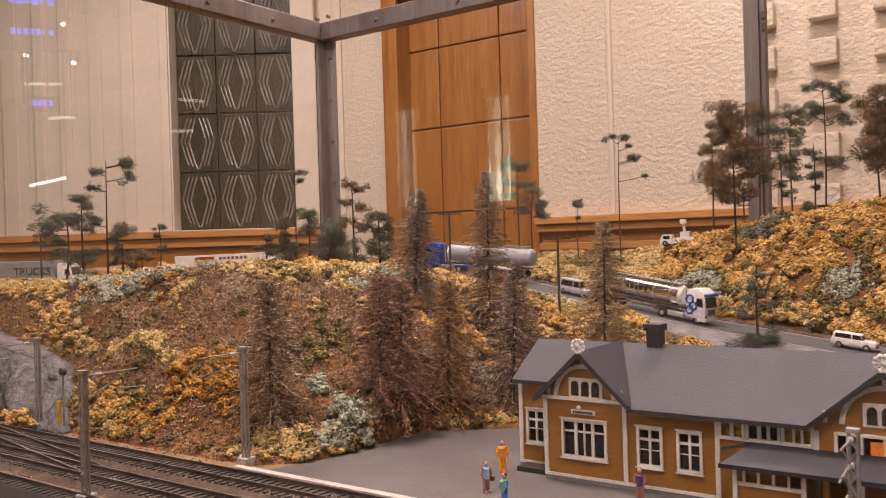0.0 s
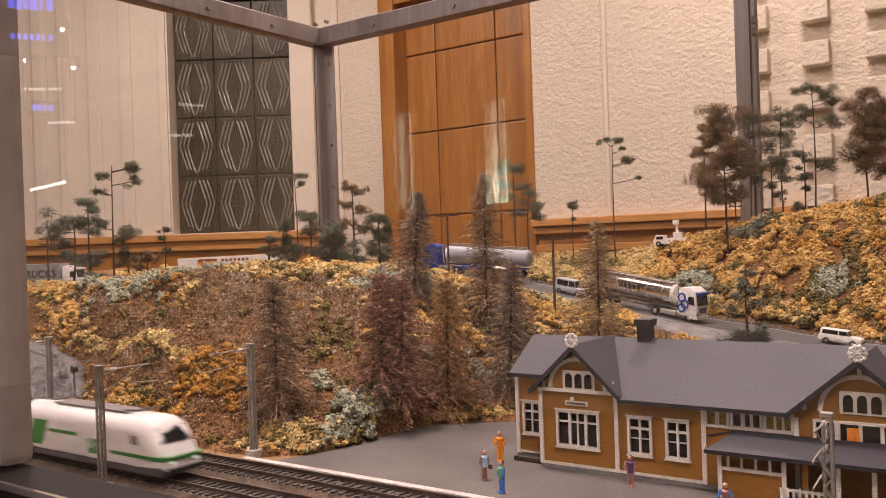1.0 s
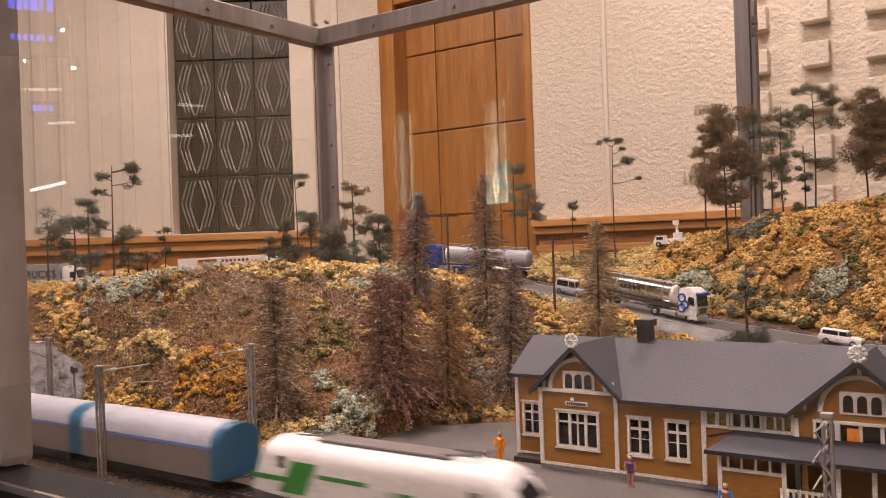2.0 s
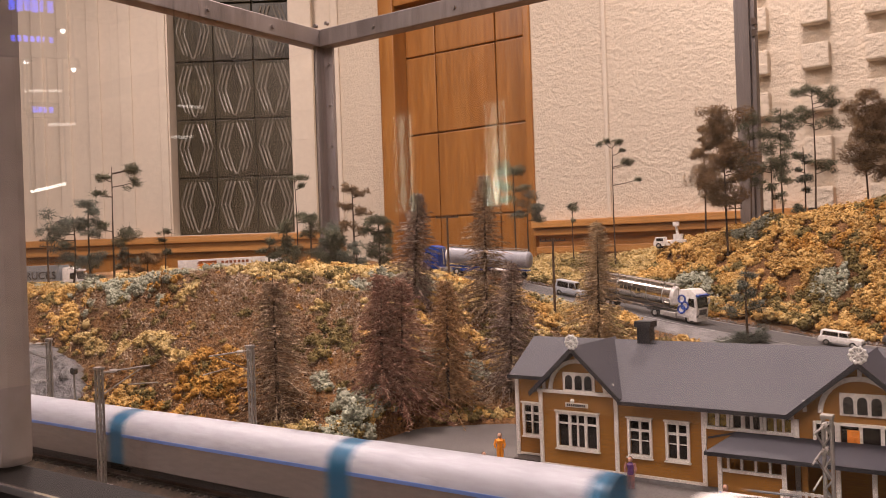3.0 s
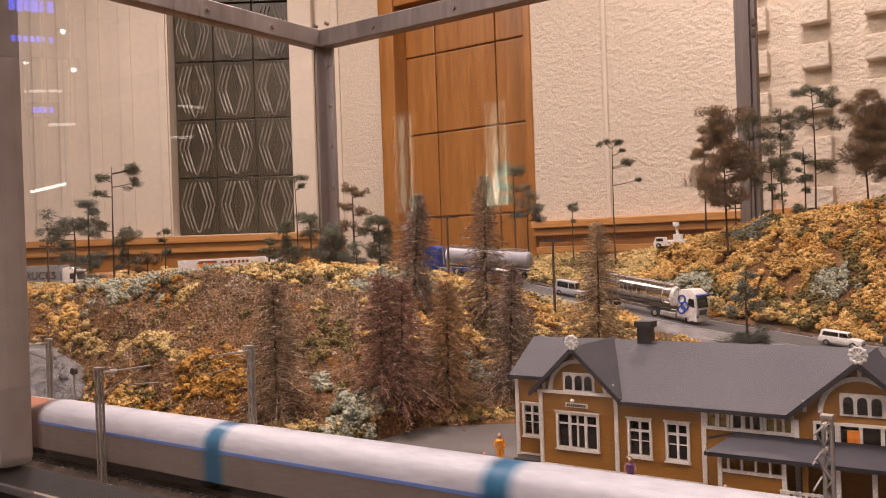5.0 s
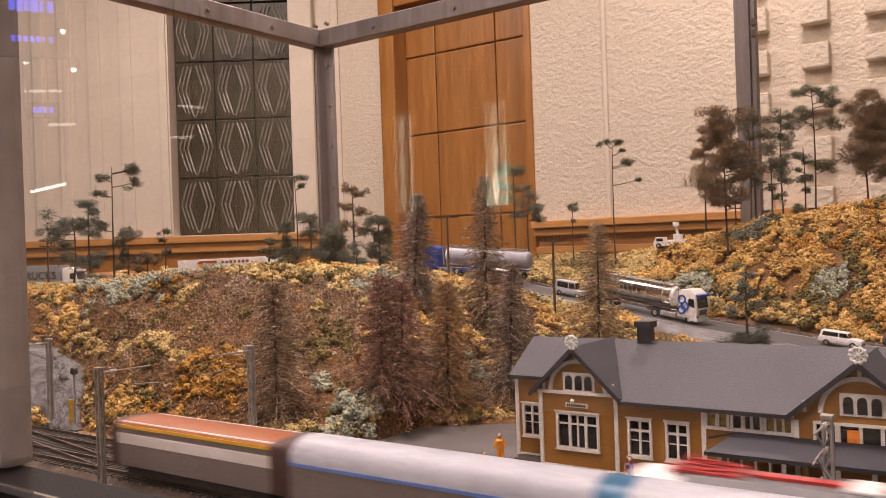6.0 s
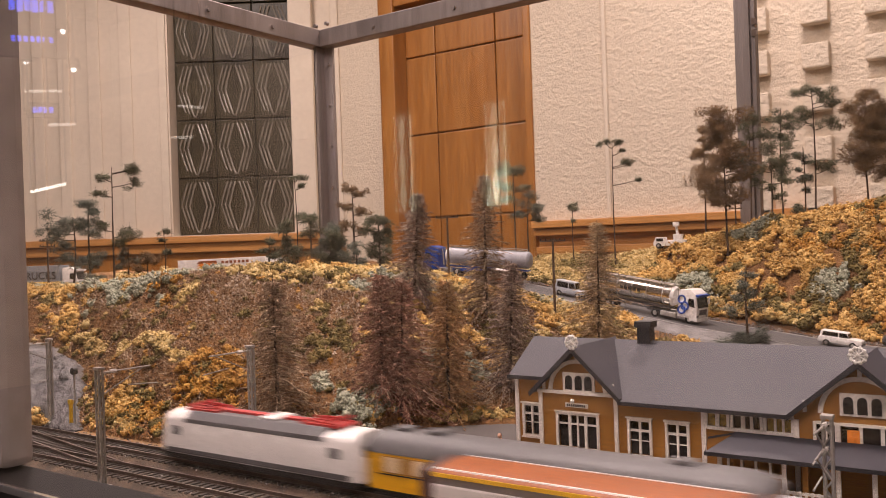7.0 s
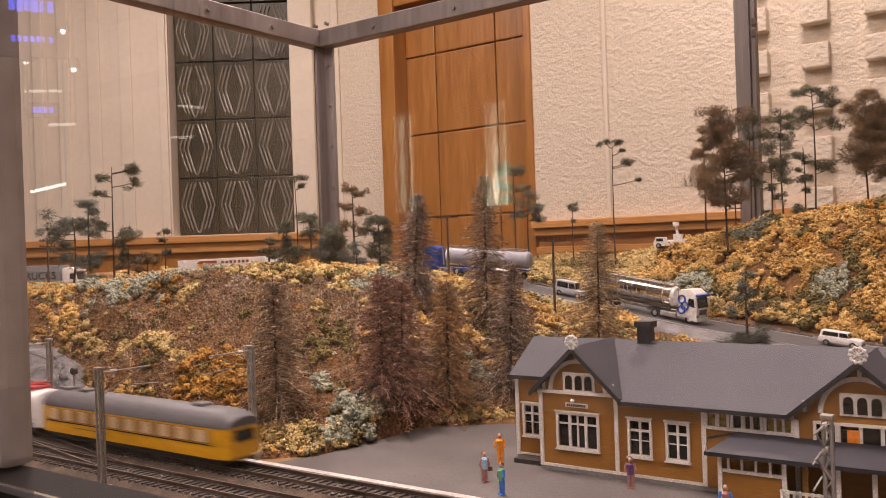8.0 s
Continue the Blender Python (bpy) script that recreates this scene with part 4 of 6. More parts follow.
    g = Mesh().box(-0.165, -0.06, -0.0075, 0.0075, 0.0442, 0.0458)
    link("roof_hatch", g, M_GREY, body, bevel=0.0006)
    g = Mesh()
    for cx in (-0.052, -0.172):
        for s in (-1, 1):
            g.tube([(cx - 0.014, s * 0.006, 0.0462), (cx + 0.010, s * 0.004, 0.0472)], 0.0006, 5)
        g.tube([(cx + 0.010, -0.010, 0.0475), (cx + 0.010, 0.010, 0.0475)], 0.0007, 5)
    link("pantograph", g, M_DGREY, body)
    bogie(-0.05, t)
    bogie(-0.172, t)
    for o in t.children_recursive:
        o.data.transform(Matrix.Translation((-0.026, 0, 0)) @ Matrix.Diagonal((0.89, 1, 1, 1)))
    return t


def coach(a, b, label, roof, side, stripe, ends, name="passenger_coach", band=None, zs=0.0330, z1=0.0468, rear=None):
    """A coach from a to b metres behind the train's head."""
    t = thing(name, pose(0, TRACK1, 0), label, "railway coach", "coaches of the passing train")
    hw = 0.0172
    z0 = 0.0125
    full = hull(hw, z0, zs, z1)
    x0, x1 = -b + 0.0085, -a - 0.0085
    lower = link("body", Mesh().box(x0, x1, -hw, hw, z0, zs), side, t)
    arc = [(p[0], p[1]) for p in full[2:-2]]
    top = link("roof", Mesh().loft([[(x, p[0] * 1.0, p[1] + 0.0001) for p in arc] for x in (x0, x1)]), roof, t, smooth=True)
    panels("eave_stripe", x0, x1, zs - 0.0015, zs + 0.0006, hw, stripe, lower, 0.0005)
    if band:
        for sg_ in (-1, 1):
            shoulder = [(sg_ * (hw + 0.0003), zs - 0.0125), (sg_ * (hw + 0.0003), zs - 0.0062), (sg_ * hw * 0.86, zs + 0.0024), (sg_ * hw * 0.80, zs + 0.0024), (sg_ * hw * 0.9, zs - 0.0125)]
            link("white_shoulder", Mesh().poly_prism(shoulder, 0, x0, x1), band, lower)
    else:
        for k in range(3):
            xx = x0 + (x1 - x0) * (0.22 + 0.28 * k)
            link("roof_rib", Mesh().loft([[(x, p[0] * 1.012, p[1] + 0.0004) for p in arc] for x in (xx, xx + 0.0008)]), roof, top)
        panels("door_seam", x0 + 0.012, x0 + 0.0125, z0 + 0.002, zs - 0.002, hw, M_DGREY, lower)
        panels("door_seam", x0 + 0.024, x0 + 0.0245, z0 + 0.002, zs - 0.002, hw, M_DGREY, lower)
        panels("grille", x1 - 0.034, x1 - 0.006, zs + 0.0008, zs + 0.0042, hw - 0.0012, M_DGREY, top, 0.0003)
    for xx, end_mat in ((x0 - 0.0085, rear or ends), (x1 + 0.0003, ends)):
        link("gangway", Mesh().loft([[(x, p[0] * 0.995, z0 + (p[1] - z0) * 0.995) for p in full] for x in (xx, xx + 0.0082)]), end_mat, t, smooth=True)
    link("underframe", Mesh().box(x0 + 0.004, x1 - 0.004, -0.0150, 0.0150, 0.0065, 0.0128), M_UNDER, t, bevel=0.0008)
    bogie(x0 + 0.03, t)
    bogie(x1 - 0.03, t)
    return t


def railcar():
    """Yellow passenger car, x from 0 to its length."""
    t = thing("yellow_railcar", pose(0, TRACK2, 0), "yellow vintage railway car with ochre window band and grey roof", "railway car")
    hw, L = 0.0168, 0.240
    z0, zs, z1 = 0.011, 0.0325, 0.0445
    full = hull(hw, z0, zs, z1)
    secs = []
    for x, s in ((0.0, 0.86), (0.004, 0.96), (0.010, 1.0), (L - 0.014, 1.0), (L - 0.006, 0.95), (L, 0.82)):
        secs.append([(x, p[0] * s, p[1] if p[1] < zs else zs + (p[1] - zs) * (0.55 + 0.45 * (s - 0.8) / 0.2)) for p in full])
    lower_secs = [[(q[0], q[1], min(q[2], zs)) for q in s] for s in secs]
    body = link("body", Mesh().loft([[(q[0], q[1], q[2]) for q in s if q[2] <= zs + 1e-6] for s in lower_secs]), M_YELLOW, t, smooth=True)
    roof_secs = [[(q[0], q[1] * 1.015, q[2] + 0.0003) for q in s if q[2] >= zs - 1e-6] for s in secs]
    roof = link("roof", Mesh().loft([[q for q in s][:] for s in [[p for p in r] for r in roof_secs]]), M_DGREY, t, smooth=True)
    panels("window_band", 0.012, L - 0.016, 0.0215, 0.0315, hw, M_OCHRECURT, body, 0.0004)
    for k in range(10):
        x = 0.016 + k * 0.0212
        panels("window", x, x + 0.0114, 0.0222, 0.0310, hw + 0.0004, M_CREAM, body, 0.0003)
    panels("black_line", 0.010, L - 0.014, 0.0202, 0.0209, hw, M_UNDER, body, 0.0004)
    panels("letter_bar", 0.05, 0.095, 0.0165, 0.0175, hw, M_OCHRECURT, body, 0.0003)
    for x in (0.02, 0.045, L - 0.045):
        link("roof_vent", Mesh().box(x - 0.006, x + 0.006, -0.005, 0.005, 0.0438, 0.0468), M_DGREY, roof, bevel=0.0012)
    link("end_window", Mesh().box(L - 0.0045, L + 0.0008, -0.009, 0.009, 0.0225, 0.0310), M_CARGLASS, body, bevel=0.0006)
    link("end_window", Mesh().box(-0.0008, 0.0045, -0.009, 0.009, 0.0225, 0.0310), M_CARGLASS, body, bevel=0.0006)
    link("underframe", Mesh().box(0.006, L - 0.008, -0.0150, 0.0150, 0.0065, 0.0108), M_UNDER, t, bevel=0.0008)
    bogie(0.035, t)
    bogie(L - 0.04, t)
    return t


def white_loco():
    """White locomotive with a dark roof, x from -0.203 to -0.005 before the railcar."""
    t = thing("white_locomotive", pose(0, TRACK2, 0), "white modern electric locomotive with grey roof and red pantographs", "locomotive")
    hw, x0, x1 = 0.0170, -0.203, -0.005
    z0, zs, z1 = 0.0115, 0.0350, 0.0410
    full = hull(hw, z0, zs, z1)
    secs = []
    for x, s, rk in ((x0, 0.80, 0.008), (x0 + 0.003, 0.93, 0.008), (x0 + 0.010, 1.0, 0.005), (x0 + 0.03, 1.0, 0.0), (x1 - 0.03, 1.0, 0.0), (x1 - 0.010, 1.0, -0.005), (x1 - 0.003, 0.93, -0.008), (x1, 0.80, -0.008)):
        secs.append([(x + rk * max(0, p[1] - 0.026) / 0.02, p[0] * s, p[1]) for p in full])
    body = link("body", Mesh().loft(secs), M_WHITE, t, smooth=True)
    link("roof_panel", Mesh().poly_prism([(-0.0172, 0.0345), (-0.0168, 0.0372), (-0.011, 0.0422), (0.011, 0.0422), (0.0168, 0.0372), (0.0172, 0.0345)], 0, x0 + 0.030, x1 - 0.030), M_DGREY, body, bevel=0.0006)
    panels("roof_stripe", x0 + 0.030, x1 - 0.030, 0.0328, 0.0375, hw - 0.0006, M_DGREY, body, 0.0004)
    link("skirt", Mesh().box(x0 + 0.004, x1 - 0.004, -0.0160, 0.0160, 0.0068, 0.0114), M_UNDER, t, bevel=0.001)
    panels("sole_bar", x0 + 0.008, x1 - 0.008, 0.0120, 0.0155, hw, M_DGREY, body, 0.0003)
    for a in (x0 + 0.016, x1 - 0.025):
        panels("cab_window", a, a + 0.009, 0.0250, 0.0315, hw, M_DGREY, body, 0.0003)
    for a in (x0 - 0.0002, x1 - 0.0028):
        link("windscreen", Mesh().box(a + 0.001, a + 0.0045, -0.0105, 0.0105, 0.0265, 0.0335), M_CARGLASS, body, bevel=0.0006)
    for cx, d in ((x0 + 0.040, 1), (x1 - 0.040, -1)):
        g = Mesh()
        for s in (-1, 1):
            g.tube([(cx - d * 0.016, s * 0.007, 0.0435), (cx + d * 0.016, s * 0.005, 0.0450), (cx - d * 0.010, s * 0.005, 0.0460)], 0.0009, 5)
        g.tube([(cx - d * 0.010, -0.012, 0.0463), (cx - d * 0.010, 0.012, 0.0463)], 0.0011, 5)
        g.box(cx - 0.017, cx + 0.017, -0.009, 0.009, 0.0418, 0.0436)
        link("pantograph", g, M_RED, body, "folded red pantograph")
    link("roof_bar", Mesh().box(x0 + 0.06, x1 - 0.06, -0.003, 0.003, 0.0420, 0.0438), M_RED, body)
    link("roof_unit", Mesh().box(-0.10, -0.085, -0.010, 0.010, 0.0420, 0.0440), M_WHITE, body, bevel=0.001)
    bogie(x0 + 0.04, t)
    bogie(x1 - 0.04, t)
    return t


loco = electric_loco()
coaches = [coach(0.250, 0.410, "short white-roofed grey coach with deep blue ends", M_ROOFWHITE, M_GREY, M_LINEBLUE, M_BLUE)]
for k in range(4):
    coaches.append(coach(0.410 + 0.2095 * k, 0.410 + 0.2095 * (k + 1), "white-roofed grey passenger coach with blue gangways and eave line", M_ROOFWHITE, M_GREY, M_LINEBLUE, M_BLUE, rear=M_BROWN if k == 3 else None))
coaches.append(coach(1.248, 1.416, "grey and white tail coach with orange-red roof", M_ORANGERED, M_GREY, M_YLINE, M_BROWN, "tail_coach", M_WHITE, 0.0402, 0.0432))
yellow_car, loco_two = railcar(), white_loco()

# ---- road vehicles ----


def wheel(x, s, r, parent, w=0.0032, y=0.0125):
    wh = link("wheel", Mesh().tube([(x, s * (y - w), r), (x, s * y, r)], r, 14), M_TYRE, parent, bevel=0.0005)
    link("hub", Mesh().tube([(x, s * (y - 0.0003), r), (x, s * (y + 0.0004), r)], [r * 0.58, r * 0.42], 12), M_HUB, wh)


def truck_cab(parent, paint_mat, x0, logo=None):
    """Cab-over truck cab with its nose at x0 + 0.026."""
    prof = [(x0, 0.0075), (x0 + 0.0255, 0.0075), (x0 + 0.0265, 0.0135), (x0 + 0.0255, 0.023), (x0 + 0.0215, 0.0375), (x0 + 0.014, 0.0425), (x0 + 0.001, 0.0405), (x0, 0.036)]
    cab = link("cab", Mesh().poly_prism(prof, 1, -0.0140, 0.0140), paint_mat, parent, bevel=0.0012, smooth=True)
    ws = [(x0 + 0.0262, 0.0215), (x0 + 0.0229, 0.0335), (x0 + 0.0222, 0.0333), (x0 + 0.0252, 0.0215)]
    link("windscreen", Mesh().poly_prism(ws, 1, -0.0122, 0.0122), M_CARGLASS, cab)
    for s in (-1, 1):
        a, b = sorted((s * 0.0140, s * 0.0144))
        link("side_window", Mesh().poly_prism([(x0 + 0.013, 0.0225), (x0 + 0.0225, 0.0215), (x0 + 0.0205, 0.0315), (x0 + 0.0135, 0.0315)], 1, a, b), M_CARGLASS, cab)
        link("mirror", Mesh().box(x0 + 0.0235, x0 + 0.0252, *sorted((s * 0.0150, s * 0.0172)), 0.0245, 0.0320), paint_mat, cab, bevel=0.0004)
        link("headlight", Mesh().box(x0 + 0.0255, x0 + 0.0268, *sorted((s * 0.009, s * 0.013)), 0.0095, 0.0125), M_HUB, cab)
        if logo:
            for cx, cz in ((x0 + 0.0045, 0.029), (x0 + 0.0095, 0.0215), (x0 + 0.0055, 0.0165)):
                g = Mesh()
                ring = [(cx + 0.0046 * math.cos(q * math.pi / 8), s * 0.01425, cz + 0.0046 * math.sin(q * math.pi / 8)) for q in range(17)]
                g.tube(ring, 0.0012, 5, cap=False)
                link("logo_ring", g, logo, cab)
    link("grille", Mesh().box(x0 + 0.0258, x0 + 0.0270, -0.008, 0.008, 0.0125, 0.0190), M_DGREY, cab)
    link("bumper", Mesh().box(x0 + 0.016, x0 + 0.0275, -0.0138, 0.0138, 0.0045, 0.0088), paint_mat, cab, bevel=0.0008)
    link("sun_visor", Mesh().box(x0 + 0.0205, x0 + 0.0262, -0.013, 0.013, 0.0345, 0.0372), logo or paint_mat, cab, bevel=0.0006)
    wheel(x0 + 0.016, -1, 0.0058, cab)
    wheel(x0 + 0.016, 1, 0.0058, cab)
    return cab


M_TBLUE = paint("blue_logo_paint", (0.01, 0.06, 0.34), 0.4)
M_TANKWHITE = paint("white_tank_end", (0.80, 0.77, 0.74), 0.35)


def tanker(m, label, cab_mat, tank_mat, frame_mat, logo, ribs=True, hopper=False):
    """Semi-trailer tanker, nose towards +x, length 0.17, wheels on z = 0."""
    t = thing("tanker_truck", m, label, "truck", "trucks on the road")
    truck_cab(t, cab_mat, 0.060, logo)
    ch = link("chassis", Mesh().box(0.012, 0.072, -0.006, 0.006, 0.0065, 0.0105).box(-0.084, 0.045, -0.007, 0.007, 0.0125, 0.0150), frame_mat, t, bevel=0.0006)
    link("fuel_tank", Mesh().box(0.036, 0.058, -0.0135, -0.0085, 0.0045, 0.0105), M_HUB, ch, bevel=0.001)
    link("fuel_tank", Mesh().box(0.036, 0.058, 0.0085, 0.0135, 0.0045, 0.0105), M_HUB, ch, bevel=0.001)
    r, zc = 0.0125, 0.0290
    tank = link("tank", Mesh().tube([(-0.0865, 0, zc), (-0.0855, 0, zc), (-0.083, 0, zc), (0.046, 0, zc), (0.049, 0, zc), (0.0505, 0, zc)], [r * 0.55, r * 0.82, r, r, r * 0.82, r * 0.5], 24), tank_mat, t, smooth=True)
    link("tank_end", Mesh().tube([(0.0455, 0, zc), (0.0495, 0, zc), (0.0512, 0, zc)], [r * 1.015, r * 0.86, r * 0.45], 24), M_TANKWHITE, tank, smooth=True)
    if ribs:
        for k in range(6):
            x = -0.078 + k * 0.0225
            link("tank_rib", Mesh().tube([(x, 0, zc), (x + 0.0011, 0, zc)], r * 1.03, 24), M_HUB, tank)
        for s in (-1, 1):
            link("lettering", Mesh().box(-0.03, -0.003, *sorted((s * 0.01235, s * 0.0127)), 0.0285, 0.0288), M_BLACK, tank)
            for k in range(5):
                x = -0.027 + k * 0.0066
                link("letter_bar", Mesh().box(x, x + 0.0044, *sorted((s * 0.0122, s * 0.0128)), 0.0278, 0.0328), M_BLACK, tank)
    if hopper:
        for cx in (-0.055, -0.02, 0.015):
            link("hopper", Mesh().tube([(cx, 0, 0.020), (cx, 0, 0.0125)], [0.011, 0.004], 12), tank_mat, tank)
        link("ladder", Mesh().tube([(0.054, 0.004, 0.014), (0.058, 0.004, 0.040)], 0.001, 5).tube([(0.054, -0.004, 0.014), (0.058, -0.004, 0.040)], 0.001, 5), M_HUB, tank)
    link("walkway", Mesh().box(-0.078, 0.044, -0.004, 0.004, zc + r - 0.0003, zc + r + 0.0012), M_HUB, tank)
    g = Mesh().tube([(-0.078, -0.005, zc + r + 0.003), (0.052, -0.005, zc + r + 0.003), (0.055, -0.005, zc)], 0.0006, 5)
    for k in range(7):
        g.tube([(-0.078 + k * 0.021, -0.005, zc + r - 0.001), (-0.078 + k * 0.021, -0.005, zc + r + 0.003)], 0.0005, 4)
    link("handrail", g, M_HUB, tank)
    link("side_guard", Mesh().box(-0.03, 0.020, -0.0128, -0.0122, 0.0095, 0.0120).box(-0.03, 0.020, 0.0122, 0.0128, 0.0095, 0.0120), frame_mat, ch)
    for x in (-0.072, -0.058, -0.044, 0.028):
        wheel(x, -1, 0.0056, ch)
        wheel(x, 1, 0.0056, ch)
    return t


def on_road(x, lane, back=False):
    """Pose of a vehicle on the road: lane metres aside of the middle line."""
    h = 0.03
    z = lambda q: float(np.interp(q, ROAD_X, ROAD_Z))
    y = lambda q: float(np.interp(q, ROAD_X, ROAD_Y))
    yaw = math.degrees(math.atan2(y(x + h) - y(x - h), 2 * h))
    pitch = math.degrees(math.atan2(z(x + h) - z(x - h), 2 * h))
    m = Matrix.Translation((x, y(x) + lane, z(x) + 0.0003)) @ pose(0, 0, 0, 0, 0, yaw) @ pose(0, 0, 0, 0, -pitch, 0)
    return m @ pose(0, 0, 0, 0, 0, 180) if back else m


def saloon(m, label, mat, L=0.047, H=0.0165, boxy=False, roof_mat=None):
    """A parked-scale car: nose towards +x."""
    t = thing("model_car", m, label, "car", "cars on the road")
    hw, h = 0.0098, L / 2
    low = [(-h, 0.004), (h, 0.004), (h + 0.0005, 0.0075), (h - 0.001, 0.0098), (h * 0.45, 0.0105), (-h + 0.001, 0.0108), (-h - 0.0004, 0.0075)]
    body = link("body", Mesh().poly_prism(low, 1, -hw, hw), mat, t, bevel=0.0009, smooth=True)
    if boxy:
        up = [(-h + 0.0012, 0.0105), (h * 0.42, 0.0104), (h * 0.30, H), (-h + 0.002, H + 0.0003)]
    else:
        up = [(-h + 0.001, 0.0105), (h * 0.45, 0.0102), (h * 0.12, H), (-h * 0.55, H), (-h * 0.9, 0.0125)]
    cabin = link("cabin", Mesh().loft([[(p[0], -hw * s, p[1]) for p in up] for s in (0.86, -0.86)]), roof_mat or mat, t, bevel=0.0008, smooth=True)
    inset = [(p[0] * 0.90 + (0.0005), 0.0112 + (p[1] - 0.0104) * 0.74) for p in up]
    for s in (-1, 1):
        a, b = sorted((s * hw * 0.862, s * hw * 0.875))
        link("side_window", Mesh().poly_prism(inset, 1, a, b), M_CARGLASS, cabin)
        link("pillar", Mesh().box(-0.002, -0.0008, *sorted((s * hw * 0.876, s * hw * 0.885)), 0.0108, H - 0.0005), mat, cabin)
    i, j = (1, 2)
    ws = [(up[i][0] + 0.0002, 0.0112), (up[j][0] + 0.0004, H - 0.001), (up[j][0] - 0.001, H - 0.001), (up[i][0] - 0.0015, 0.0112)]
    link("windscreen", Mesh().poly_prism(ws, 1, -hw * 0.74, hw * 0.74), M_CARGLASS, cabin)
    link("bumper", Mesh().box(h - 0.001, h + 0.0014, -hw * 0.95, hw * 0.95, 0.0042, 0.0062), M_DGREY, body, bevel=0.0004)
    for s in (-1, 1):
        link("headlight", Mesh().box(h - 0.0005, h + 0.0008, *sorted((s * 0.005, s * 0.0085)), 0.0068, 0.0088), M_HUB, body)
        for x in (-h * 0.6, h * 0.62):
            wheel(x, s, 0.0037, body, 0.0022, 0.0101)
    return t


def box_trailer(m, label, body_mat, cab_mat, name="lorry", stripes=False, letters=False):
    t = thing(name, m, label, "truck", "trucks on the road")
    truck_cab(t, cab_mat, 0.066)
    ch = link("chassis", Mesh().box(-0.085, 0.075, -0.007, 0.007, 0.0065, 0.0118), M_UNDER, t)
    b = link("box_body", Mesh().box(-0.088, 0.062, -0.0145, 0.0145, 0.012, 0.0455), body_mat, t, bevel=0.0007)
    if stripes:
        for k, (c, dx) in enumerate(((M_ORANGERED, 0.0), (M_ORANGE, 0.008), (M_YLINE, 0.016))):
            for s in (-1, 1):
                lo, hi = sorted((s * 0.0146, s * 0.0149))
                z1 = 0.0425 - k * 0.004
                link("stripe", Mesh().poly_prism([(-0.055, z1 - 0.004), (-0.02, z1 - 0.004), (-0.02, z1), (-0.050 + dx * 0.1, z1)], 1, lo, hi), c, b)
                for q in range(7):
                    if k == 0:
                        link("letter_bar", Mesh().box(-0.012 + q * 0.007, -0.0075 + q * 0.007, lo, hi, 0.0375, 0.0415), c, b)
    for x in (-0.07, -0.055, 0.03):
        for s in (-1, 1):
            wheel(x, s, 0.0056, ch)
    return t, b


tanker(on_road(-0.428, -0.012), "white-cabbed tanker truck with a polished steel tank", M_TANKWHITE, M_CHROME, M_DGREY, M_TBLUE)
tanker(on_road(-0.700, 0.012, True), "blue-cabbed silo truck with a pale grey tank", M_TBLUE, M_ROOFWHITE, M_TBLUE, None, ribs=False, hopper=True)
saloon(on_road(-0.540, 0.0), "silver boxy off-road car", paint("silver_car_paint", (0.42, 0.44, 0.48), 0.3), 0.046, 0.0205, True)
saloon(on_road(-0.190, 0.006), "small white hatchback car", M_TANKWHITE, 0.045, 0.0165, True)
saloon(on_road(-0.130, 0.06), "dark grey parked car", M_DGREY, 0.05, 0.0165)
saloon(on_road(-0.632, -0.022), "orange-red car with a white roof", M_ORANGERED, 0.046, 0.0215, True, M_TANKWHITE)
M_GREYBOX = paint("grey_blue_box", (0.26, 0.28, 0.30), 0.5)
box_trailer(on_road(-1.080, 0.0), "white box lorry with red, orange and yellow stripes", M_TANKWHITE, M_TANKWHITE, stripes=True)
lt, lb = box_trailer(on_road(-1.374, -0.012), "grey box lorry with dark lettering on its side", M_GREYBOX, M_TANKWHITE, letters=True)
lh = bpy.data.curves.new("lettering", "FONT")
lh.body, lh.size, lh.extrude, lh.align_x = "TRUCKS", 0.0170, 0.0003, "CENTER"
lo = new("lettering", lh)
lo.data.materials.append(M_BLACK)
bpy.context.view_layer.update()
lme = bpy.data.meshes.new_from_object(lo.evaluated_get(bpy.context.evaluated_depsgraph_get()))
bpy.data.objects.remove(lo)
lo = new("lettering", lme)
lo.parent = lb
lo.matrix_basis = pose(0.024, -0.0149, 0.0235, 90, 0, 0)
link("yellow_band", Mesh().box(-0.0875, 0.0615, -0.0149, -0.0146, 0.0125, 0.0190), M_YLINE, lb)

# ---- figures ----


